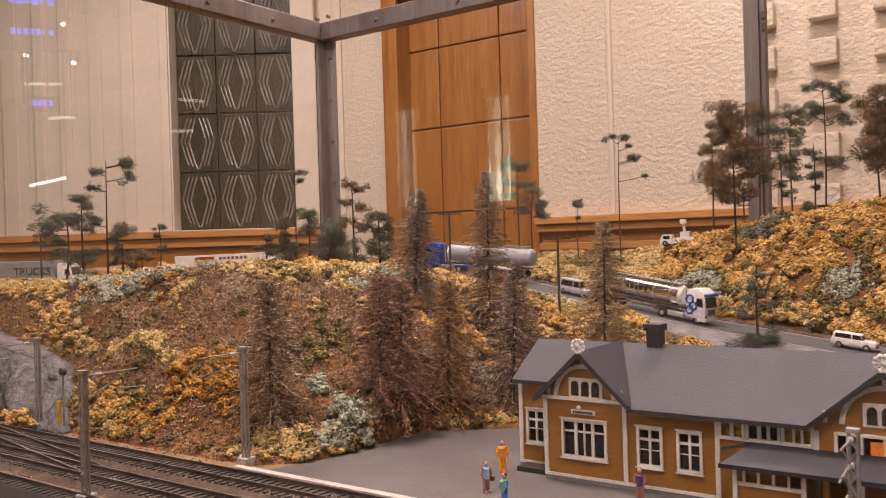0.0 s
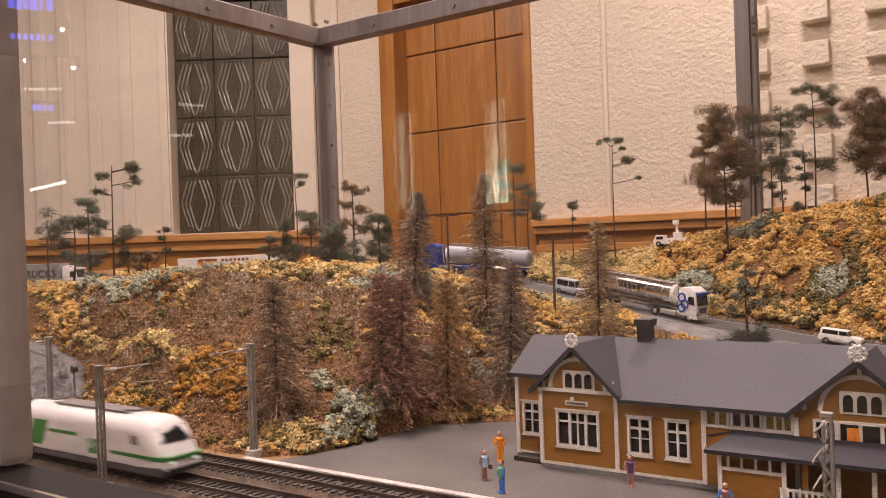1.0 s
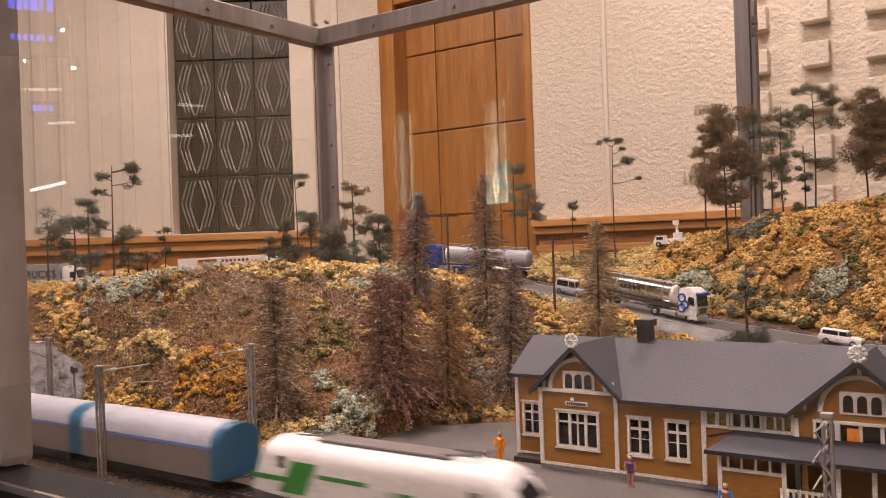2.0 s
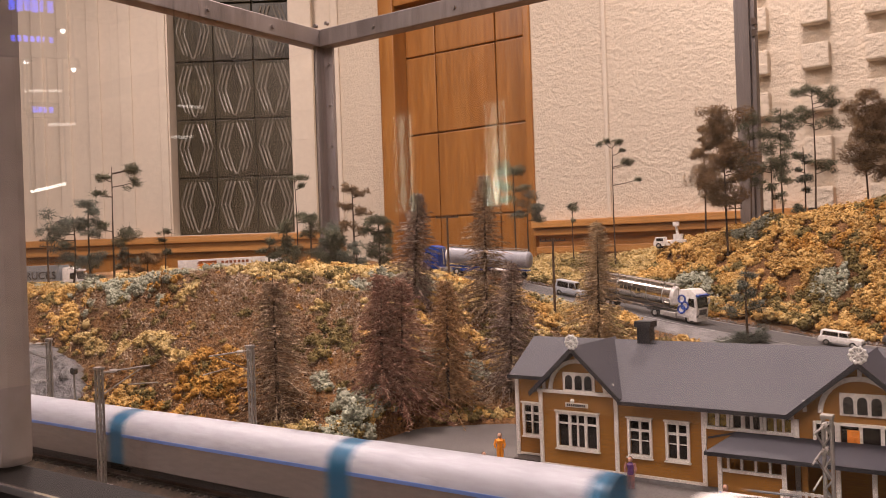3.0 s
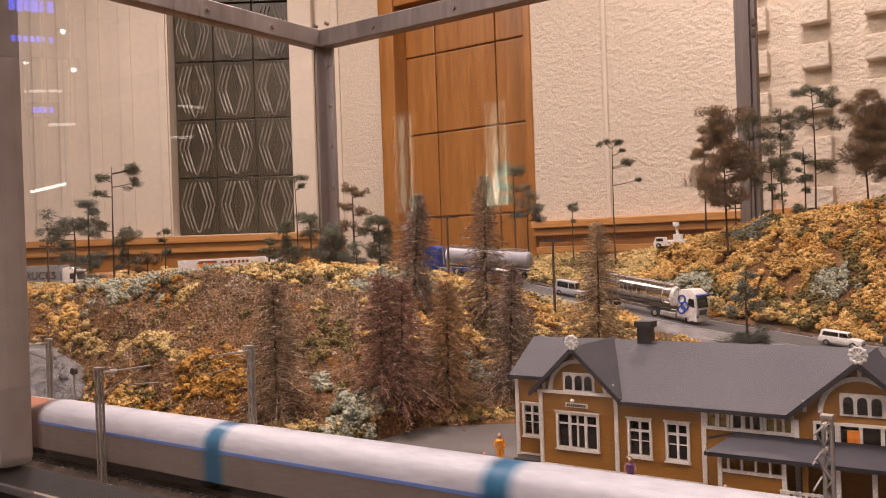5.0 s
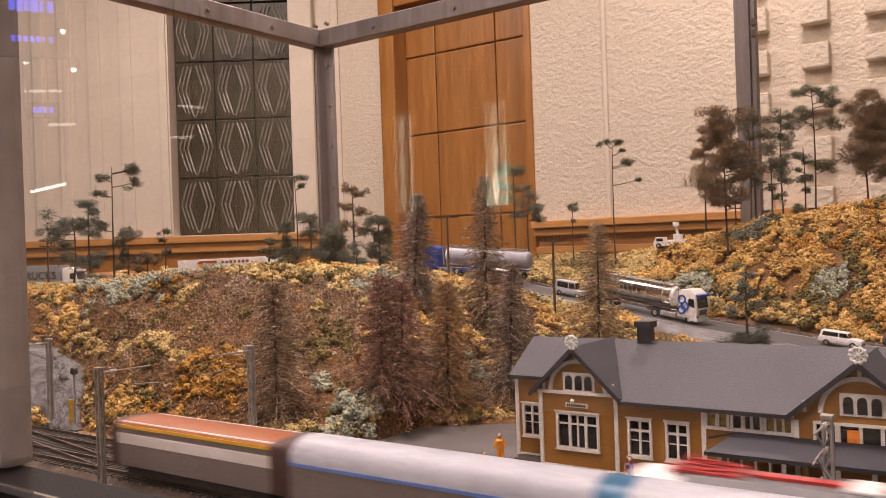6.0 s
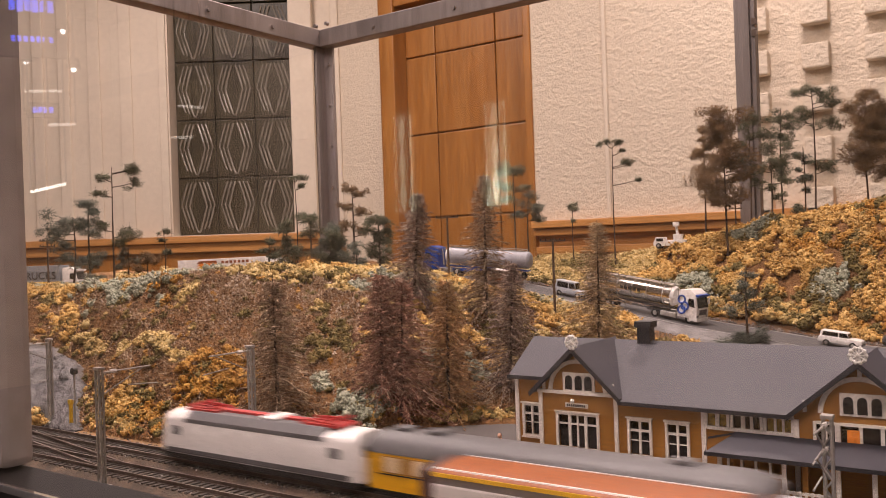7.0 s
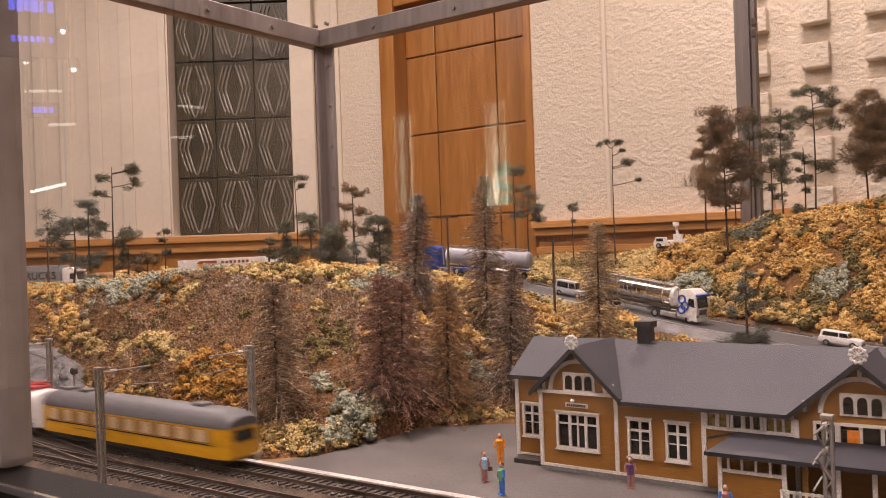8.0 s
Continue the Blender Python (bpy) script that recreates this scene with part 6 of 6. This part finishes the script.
v, f = nodules(cs, rs, 0.4)
tagged(new("gravel", quick_mesh("gravel", v, f, [M_GRAVELBIT])), "loose grey gravel along road and tracks", "gravel", kind="stuff")

# grey rock face with streaks
M_ROCK = surface("streaked_grey_rock", (0.016, 0.014, 0.014), (0.13, 0.118, 0.115), 70, 0.55, bump=1.0, dist=0.004, stretch=(1.0, 1.0, 0.12), fine=160, low=0.4, high=1.6)
g = Mesh()
secs = []
for i in range(64):
    s = i / 63
    row = []
    for j in range(26):
        q = j / 25
        x = -1.03 + 0.292 * s - 0.100 * q
        y = 0.443 + 0.046 * q + 0.004 * s - 0.006 * math.sin(s * 9 + q * 2)
        fold = 0.020 * abs(noise.noise(Vector((s * 15 - q * 4, q * 1.2, 4.4)))) ** 0.7 + 0.010 * abs(noise.noise(Vector((s * 38 - q * 9, q * 2.5, 1.4)))) ** 0.8
        row.append((x, y - fold + 0.004, -0.003 + 0.082 * q * (1 - 0.35 * s * s)))
    row += [(p[0], p[1] + 0.045, p[2]) for p in row[::-1]]
    secs.append(row)
tagged(link("rock_face", g.loft(secs), M_ROCK, smooth="all"), "streaked grey moulded rock beside the track", "rock")

M_BARK = surface("dark_bark", (0.045, 0.028, 0.018), (0.10, 0.062, 0.04), 200, 0.9)
M_NEEDLE = island_colours("dry_spruce_needles", ((0.0, (0.12, 0.07, 0.046)), (0.5, (0.30, 0.195, 0.125)), (0.8, (0.48, 0.35, 0.23)), (1.0, (0.70, 0.58, 0.42))), scale=300)
M_NEEDLER = island_colours("reddish_spruce_needles", ((0.0, (0.14, 0.058, 0.048)), (0.5, (0.36, 0.175, 0.125)), (0.8, (0.52, 0.31, 0.21)), (1.0, (0.70, 0.52, 0.38))), scale=300)
M_NEEDLEP = island_colours("pale_spruce_needles", ((0.0, (0.25, 0.16, 0.09)), (0.5, (0.50, 0.36, 0.21)), (0.85, (0.62, 0.47, 0.28)), (1.0, (0.75, 0.62, 0.42))), scale=300)
M_PINEG = island_colours("dark_pine_flock", ((0.0, (0.06, 0.066, 0.042)), (0.6, (0.15, 0.155, 0.10)), (1.0, (0.30, 0.29, 0.20))), scale=500)
M_PINEB = island_colours("brownish_pine_flock", ((0.0, (0.08, 0.050, 0.027)), (0.6, (0.22, 0.138, 0.072)), (1.0, (0.42, 0.28, 0.155))), scale=500)
M_PINEBLUE = island_colours("blue_green_pine_flock", ((0.0, (0.07, 0.085, 0.07)), (0.6, (0.17, 0.19, 0.155)), (1.0, (0.33, 0.345, 0.28))), scale=500)


def spruce(x, y, h, half, mat, label, n=330, seed=0, lean=0.0):
    rng = np.random.default_rng(100 + seed)
    z0 = ground_z(x, y) - 0.003
    t = thing("spruce_tree", pose(x, y, z0, -lean * 0.58 + rng.uniform(-1, 1), lean * 0.82 + rng.uniform(-1, 1), 0), label, "spruce tree", "model spruces on the slope")
    link("trunk", Mesh().tube([(0, 0, 0), (0.0005, 0, h * 0.5), (0, 0.0004, h * 1.01)], [0.0022, 0.0014, 0.0003], 7), M_BARK, t, smooth=True)
    p0, p1, r = [], [], []
    for i in range(n):
        f = 0.05 + 0.94 * (i + rng.uniform()) / n
        L = 1.48 * half * (1 - f) ** 0.82 * rng.uniform(0.3, 1.2) + 0.0038
        a = i * 2.39996 + rng.uniform(-0.4, 0.4)
        d = np.array([math.cos(a), math.sin(a), 0])
        droop = (0.55 - 0.75 * f) * L * rng.uniform(0.3, 1.2)
        b = np.array([0, 0, h * f])
        mid, end = b + d * L * 0.55 + [0, 0, -droop * 0.3], b + d * L + [0, 0, -droop]
        p0 += [b, mid]
        p1 += [mid + (end - mid) * 0.25, end]
        r += [0.0006, 0.0005]
        side = np.array([-d[1], d[0], 0])
        m = int(9 + 15 * L / half)
        for k in range(m):
            s = rng.uniform(0.18, 1.0)
            q = b + (mid - b) * s / 0.55 if s < 0.55 else mid + (end - mid) * (s - 0.55) / 0.45
            l2 = rng.uniform(0.0028, 0.0072)
            way = d * rng.uniform(0.2, 1.0) + side * rng.uniform(-1, 1) + np.array([0, 0, rng.uniform(-0.9, 0.35)])
            way /= np.linalg.norm(way)
            p0.append(q)
            p1.append(q + way * l2)
            r.append(rng.uniform(0.00025, 0.00046))
    v, f = spikes(p0, p1, r)
    ob = new("crown", quick_mesh("crown", v, f, [mat]))
    ob.parent = t
    return t


M_NEEDLEO = island_colours("orange_brown_spruce_needles", ((0.0, (0.16, 0.075, 0.034)), (0.5, (0.40, 0.215, 0.09)), (0.8, (0.54, 0.33, 0.15)), (1.0, (0.70, 0.52, 0.30))), scale=300)
M_NEEDLED = island_colours("purple_grey_spruce_needles", ((0.0, (0.11, 0.07, 0.065)), (0.5, (0.28, 0.19, 0.155)), (0.8, (0.46, 0.35, 0.27)), (1.0, (0.68, 0.58, 0.46))), scale=300)
NEEDLES = (M_NEEDLE, M_NEEDLER, M_NEEDLEP, M_NEEDLEO, M_NEEDLED)
SPRUCE_LABELS = ("dry grey-brown model spruce with drooping twigs", "reddish-brown dried model spruce", "pale straw-coloured model spruce", "orange-brown dried model spruce", "purple-grey dried model spruce")
for k, (x, y, h, half, kind, lean) in enumerate(((-0.547, 0.715, 0.117, 0.026, 4, 4.0), (-0.485, 0.759, 0.153, 0.027, 0, 1.5), (-0.417, 0.690, 0.126, 0.034, 4, 2.0), (-0.461, 0.580, 0.122, 0.031, 1, 2.0),
                                                 (-0.451, 0.636, 0.120, 0.028, 3, 1.0), (-0.531, 0.501, 0.127, 0.030, 0, -1.0), (-0.472, 0.566, 0.108, 0.025, 1, 3.0), (-0.392, 0.835, 0.137, 0.029, 2, 1.0))):
    spruce(x, y, h, half, NEEDLES[kind], SPRUCE_LABELS[kind], seed=k, lean=lean)


def pine(x, y, h, mat, label, tufts, seed, bend=0.004, nod=0.0019, thick=0.0017, name="pine_tree"):
    """A slim model pine; tufts: (height share, reach, angle, size) of each needle pad."""
    rng = np.random.default_rng(300 + seed)
    z0 = ground_z(x, y) - 0.003
    t = thing(name, pose(x, y, z0), label, "pine tree", "model pines on the heights")
    bx, by = rng.uniform(-bend, bend), rng.uniform(-bend, bend)

    def stem(f):
        return np.array([bx * math.sin(f * 3.1), by * math.sin(f * 2.4), h * f])
    link("trunk", Mesh().tube([tuple(stem(q / 6)) for q in range(7)], [thick * (1 - 0.11 * q) for q in range(7)], 7), M_BARK, t, smooth=True)
    cs, rs, p0, p1, r = [], [], [], [], []
    g = Mesh()
    for f, reach, a, size in tufts:
        root = stem(max(f - 0.04, 0.02))
        c = stem(f) + np.array([reach * math.cos(a), reach * math.sin(a), 0.0])
        g.tube([tuple(root), tuple((root + c) / 2 + np.array([0, 0, -0.001])), tuple(c)], [0.0007, 0.0006, 0.0004], 5)
        n = int(26 + 4.2 * (size / nod) ** 2)
        n = min(n, 240)
        ax = np.array([math.cos(a), math.sin(a), rng.uniform(-0.35, 0.35)])
        lobes = [c + ax * size * rng.uniform(-0.9, 0.8) + rng.normal(size=3) * size * np.array([0.34, 0.34, 0.30]) for _ in range(5)]
        for _ in range(n):
            d = rng.normal(size=3)
            d /= np.linalg.norm(d)
            q = rng.uniform() ** 0.45
            cs.append(lobes[int(rng.integers(5))] + d * q * np.array([size, size, size * 0.70]) * 0.62)
            rs.append(nod * rng.uniform(0.25, 0.62))
        for _ in range(n * 3):
            d = rng.normal(size=3)
            d /= np.linalg.norm(d)
            s = lobes[int(rng.integers(5))] + d * np.array([size, size, size * 0.70]) * rng.uniform(0.35, 0.72)
            p0.append(s)
            p1.append(s + (d * [1, 1, 0.6] + rng.normal(size=3) * 0.6) * rng.uniform(0.0015, 0.0050))
            r.append(0.00034)
    link("limb", g, M_BARK, t)
    v, f = nodules(cs, rs, 0.5)
    v2, f2 = spikes(p0, p1, r)
    ob = new("crown", quick_mesh("crown", np.concatenate([v, v2]), np.concatenate([f, f2 + len(v)]), [mat]))
    ob.parent = t
    return t


def crown(rng, n, lo, hi, reach, size):
    """Needle pads spread over the upper stem, wider in the middle."""
    out = []
    for k in range(n):
        f = lo + (hi - lo) * (k + rng.uniform(0, 0.8)) / n
        w = math.sin(math.pi * min(max((f - lo) / (hi - lo), 0.12), 0.9)) ** 0.6
        side = math.atan2(0.5792, 0.8152) + (math.pi if k % 2 else 0.0)
        out.append((f, reach * w * rng.uniform(0.25, 1.05), side + rng.normal() * 0.75, size * rng.uniform(0.6, 1.15)))
    return out


VIEW_L = math.atan2(-0.5792, -0.8152)
VIEW_R = math.atan2(0.5792, 0.8152)
r2 = np.random.default_rng(77)
# grove on the right-hand hill
for k, (x, y, h, n, lo, reach, size, tone) in enumerate((
        (-0.440, 1.344, 0.187, 9, 0.45, 0.018, 0.013, 1), (-0.368, 1.220, 0.217, 24, 0.38, 0.036, 0.017, 1), (-0.395, 1.437, 0.204, 9, 0.42, 0.026, 0.015, 0),
        (-0.350, 1.469, 0.209, 9, 0.50, 0.030, 0.016, 0), (-0.340, 1.353, 0.110, 5, 0.45, 0.020, 0.010, 0), (-0.322, 1.489, 0.138, 6, 0.45, 0.018, 0.010, 2),
        (-0.226, 1.496, 0.199, 19, 0.36, 0.048, 0.019, 1), (-0.205, 1.540, 0.190, 15, 0.36, 0.045, 0.018, 1))):
    pine(x, y, h, (M_PINEG, M_PINEB, M_PINEBLUE)[tone], ("tall dark green model pine with layered needle pads", "brownish model pine with a heavy clumped crown", "slim blue-green model pine")[tone], crown(r2, n, lo, 0.99, reach, size), k, nod=0.0024)
pine(-0.297, 1.445, 0.218, M_PINEG, "tall slim model pine with flat needle pads", [(0.985, 0.018, VIEW_L, 0.013), (0.99, 0.012, VIEW_R, 0.013), (0.93, 0.022, VIEW_R, 0.012), (0.90, 0.03, VIEW_R, 0.011), (0.83, 0.018, VIEW_L, 0.014), (0.78, 0.022, VIEW_L, 0.011), (0.74, 0.024, VIEW_R, 0.015), (0.45, 0.014, VIEW_R, 0.011), (0.42, 0.022, VIEW_R, 0.009)], 20, nod=0.0022)
pine(-0.321, 1.428, 0.036, M_PINEG, "tiny dark green bush on a stick", [(0.75, 0.0, 0, 0.010), (0.95, 0.003, 1, 0.007)], 21, nod=0.002)
pine(-0.272, 0.965, 0.092, M_PINEBLUE, "blue-green young model pine beside the road", [(0.06, 0.016, VIEW_L, 0.012), (0.08, 0.014, VIEW_R, 0.013), (0.14, 0.0, 0, 0.013), (0.2, 0.016, VIEW_R, 0.008), (0.45, 0.013, VIEW_L, 0.007), (0.5, 0.013, VIEW_R, 0.008), (0.62, 0.010, VIEW_L, 0.007), (0.68, 0.010, VIEW_R, 0.007), (0.80, 0.006, VIEW_L, 0.007), (0.9, 0.004, VIEW_R, 0.006)], 22)
# thin trees by the far wall
pine(-0.558, 1.260, 0.205, M_PINEG, "bare thin model pine with few tufts", [(0.985, 0.010, VIEW_L, 0.007), (0.99, 0.006, VIEW_R, 0.007), (0.93, 0.016, VIEW_R, 0.004), (0.84, 0.022, VIEW_R, 0.007), (0.83, 0.03, VIEW_R, 0.005), (0.70, 0.04, VIEW_R, 0.005)], 23, nod=0.0016, thick=0.0014)
pine(-0.634, 1.267, 0.101, M_PINEG, "very small thin model pine", [(0.93, 0.0, 0, 0.006), (0.99, 0.001, 0, 0.005), (0.75, 0.002, 0, 0.004)], 24, nod=0.0014, thick=0.0012)
pine(-0.712, 1.212, 0.166, M_PINEG, "dark model pine with flat layered crown", [(0.97, 0.010, VIEW_L, 0.015), (0.98, 0.012, VIEW_R, 0.015), (0.84, 0.014, VIEW_L, 0.012), (0.80, 0.012, VIEW_R, 0.010), (0.7, 0.014, VIEW_L, 0.009)], 25, nod=0.002)
pine(-0.693, 1.225, 0.123, M_PINEBLUE, "drooping green model pine", [(0.97, 0.0, 0, 0.016), (0.85, 0.014, VIEW_R, 0.014), (0.72, 0.018, VIEW_R, 0.011), (0.78, 0.012, VIEW_L, 0.011)], 26, nod=0.002)
# trees on the ridge
pine(-1.047, 0.630, 0.100, M_PINEBLUE, "wide blue-green model pine on the ridge", [(0.95, 0.022, VIEW_L, 0.014), (0.80, 0.034, VIEW_L, 0.010), (0.72, 0.026, VIEW_L, 0.012), (0.60, 0.016, VIEW_L, 0.010), (0.45, 0.014, VIEW_L, 0.011), (0.42, 0.012, VIEW_R, 0.012), (0.85, 0.008, VIEW_R, 0.009)], 30)
pine(-1.020, 0.640, 0.118, M_PINEBLUE, "blue-green model pine with ragged pads", [(0.98, 0.0, 0, 0.010), (0.90, 0.006, VIEW_R, 0.010), (0.78, 0.008, VIEW_L, 0.011), (0.66, 0.006, VIEW_R, 0.009), (0.40, 0.010, VIEW_R, 0.009), (0.3, 0.008, VIEW_R, 0.009), (0.16, 0.008, VIEW_R, 0.008)], 31)
pine(-1.002, 0.662, 0.164, M_PINEG, "gaunt tall model pine with few pads", [(0.99, 0.026, VIEW_R, 0.008), (0.985, 0.028, VIEW_R, 0.008), (0.92, 0.012, VIEW_L, 0.008), (0.88, 0.032, VIEW_R, 0.008), (0.80, 0.016, VIEW_L, 0.007), (0.52, 0.018, VIEW_L, 0.009), (0.47, 0.014, VIEW_R, 0.013), (0.40, 0.010, VIEW_R, 0.009)], 32, thick=0.0015)
pine(-0.975, 0.718, 0.084, M_PINEG, "small thin model pine", [(0.93, 0.002, VIEW_R, 0.005), (0.80, 0.004, VIEW_L, 0.004), (0.6, 0.003, VIEW_R, 0.005)], 33, nod=0.0014, thick=0.0012)
pine(-1.010, 0.690, 0.058, M_PINEBLUE, "low bushy model pine", [(0.9, 0.004, VIEW_L, 0.008), (0.7, 0.01, VIEW_R, 0.008), (0.6, 0.010, VIEW_L, 0.007)], 34)
pine(-0.965, 0.688, 0.045, M_PINEB, "low brown shrubby tree", [(0.9, 0.006, VIEW_L, 0.009), (0.85, 0.010, VIEW_R, 0.009), (0.6, 0.014, VIEW_L, 0.008), (0.95, 0.0, 0, 0.008)], 35)
for k, (x, y, h, n, lo, reach, size, tone) in enumerate(((-0.839, 0.815, 0.085, 7, 0.3, 0.016, 0.010, 0), (-0.811, 0.834, 0.092, 8, 0.15, 0.018, 0.010, 0), (-0.789, 0.850, 0.080, 9, 0.1, 0.016, 0.010, 2),
                                                          (-0.775, 0.845, 0.070, 8, 0.1, 0.016, 0.010, 0), (-0.704, 0.849, 0.081, 10, 0.3, 0.018, 0.011, 0), (-0.735, 0.84, 0.050, 6, 0.1, 0.016, 0.009, 2), (-0.855, 0.80, 0.06, 5, 0.2, 0.012, 0.009, 0))):
    pine(x, y, h, (M_PINEG, M_PINEB, M_PINEBLUE)[tone], ("dark green model pine on the ridge", "", "blue-green model pine on the ridge")[tone], crown(r2, n, lo, 0.99, reach, size), 40 + k)
pine(-0.863, 0.859, 0.156, M_PINEG, "tall thin model pine with one top tuft", [(0.97, 0.006, VIEW_R, 0.007), (0.90, 0.012, VIEW_R, 0.004), (0.62, 0.010, VIEW_R, 0.007), (0.60, 0.02, VIEW_R, 0.006)], 50, nod=0.0015, thick=0.0012)
pine(-0.764, 0.868, 0.132, M_PINEB, "slim brown-green pine with layered pads", [(0.97, 0.004, VIEW_L, 0.008), (0.90, 0.012, VIEW_R, 0.008), (0.78, 0.008, VIEW_L, 0.008), (0.72, 0.012, VIEW_R, 0.009), (0.60, 0.010, VIEW_L, 0.009), (0.5, 0.012, VIEW_R, 0.009)], 51, nod=0.0017)

# ---- telegraph poles ----
M_POLE = surface("pole_wood", (0.06, 0.035, 0.022), (0.12, 0.075, 0.045), 150, 0.85)


def pole(x, y, h, bars, label):
    z0 = ground_z(x, y) - 0.002
    t = thing("telegraph_pole", pose(x, y, z0, 0, 0, 35.4), label, "telegraph pole", "telegraph poles")
    link("mast", Mesh().tube([(0, 0, 0), (0, 0, h + 0.002)], [0.0016, 0.0012], 8), M_POLE, t)
    for q in range(bars):
        z = h - 0.001 - q * 0.008
        w = 0.0145 if bars == 1 else 0.011
        bar = link("crossbar", Mesh().box(-w, w, -0.0007, 0.0007, z - 0.0008, z + 0.0008), M_POLE, t)
        for k in range(6):
            if k not in (2, 3) or bars == 1:
                xx = -w + 0.001 + k * (2 * w - 0.002) / 5
                link("insulator", Mesh().tube([(xx, 0, z + 0.0008), (xx, 0, z + 0.003)], [0.0008, 0.0006], 5), M_BLACK, bar)


pole(-0.454, 0.855, 0.091, 1, "brown telegraph pole with one crossbar")
pole(-0.631, 0.901, 0.090, 1, "brown telegraph pole with one crossbar")
pole(-1.149, 0.655, 0.073, 2, "brown telegraph pole with two crossbars")
pole(-0.415, 1.422, 0.062, 2, "brown telegraph pole with two crossbars")

# white pickup with a raised lift on the far hill
zt = ground_z(-0.466, 1.288)
vt = thing("lift_truck", pose(-0.476, 1.288, zt + 0.004, 0, 0, 190), "small white utility truck with a raised lift", "truck")
link("cab", Mesh().poly_prism([(0.008, 0.004), (0.026, 0.004), (0.026, 0.010), (0.022, 0.018), (0.008, 0.018)], 1, -0.010, 0.010), M_TANKWHITE, vt, bevel=0.001)
link("side_window", Mesh().box(0.011, 0.021, -0.0104, 0.0104, 0.0115, 0.0160), M_CARGLASS, vt)
link("bed", Mesh().box(-0.024, 0.0075, -0.010, 0.010, 0.004, 0.013).box(-0.018, -0.004, -0.007, 0.007, 0.013, 0.022), M_TANKWHITE, vt, bevel=0.001)
link("lift", Mesh().tube([(-0.01, 0, 0.020), (-0.008, 0, 0.036)], 0.0022, 6).box(-0.0125, -0.0035, -0.004, 0.004, 0.034, 0.041), M_TANKWHITE, vt)
for x in (-0.016, 0.018):
    for s in (-1, 1):
        wheel(x, s, 0.0044, vt, 0.0025, 0.0104)

# ---- road lines ----
M_LINE = surface("road_line_paint", (0.42, 0.4, 0.38), (0.6, 0.57, 0.54), 120, 0.8)
for off in (-ROAD_HALF + 0.0065, ROAD_HALF - 0.0065):
    secs = []
    for x in np.arange(-1.4, 0.4, 0.02):
        cy, cz = float(np.interp(x, ROAD_X, ROAD_Y)) + off, float(np.interp(x, ROAD_X, ROAD_Z))
        secs.append([(x, cy - 0.0008, cz - 0.0005), (x, cy - 0.0008, cz + 0.0003), (x, cy + 0.0008, cz + 0.0003), (x, cy + 0.0008, cz - 0.0005)])
    tagged(link("road_line", Mesh().loft(secs), M_LINE), "worn white edge line of the road", "road marking", kind="structure")


def motions():
    """The two trains passing each other."""
    head = ((0, -0.735), (0.6, -0.568), (1.0, -0.456), (1.5, -0.3135), (3.5, 0.212), (4.5, 0.473), (6.1, 0.903), (6.5, 1.012), (7.0, 1.148), (8.0, 1.418))
    for t in (loco, *coaches):
        walk(t, [(s, pose(x, TRACK1, 0)) for s, x in head])
    second = ((0, 2.246), (6.0, 0.026), (7.0, -0.344), (8.0, -0.712))
    for t in (yellow_car, loco_two):
        walk(t, [(s, pose(x, TRACK2, 0)) for s, x in second])


motions()
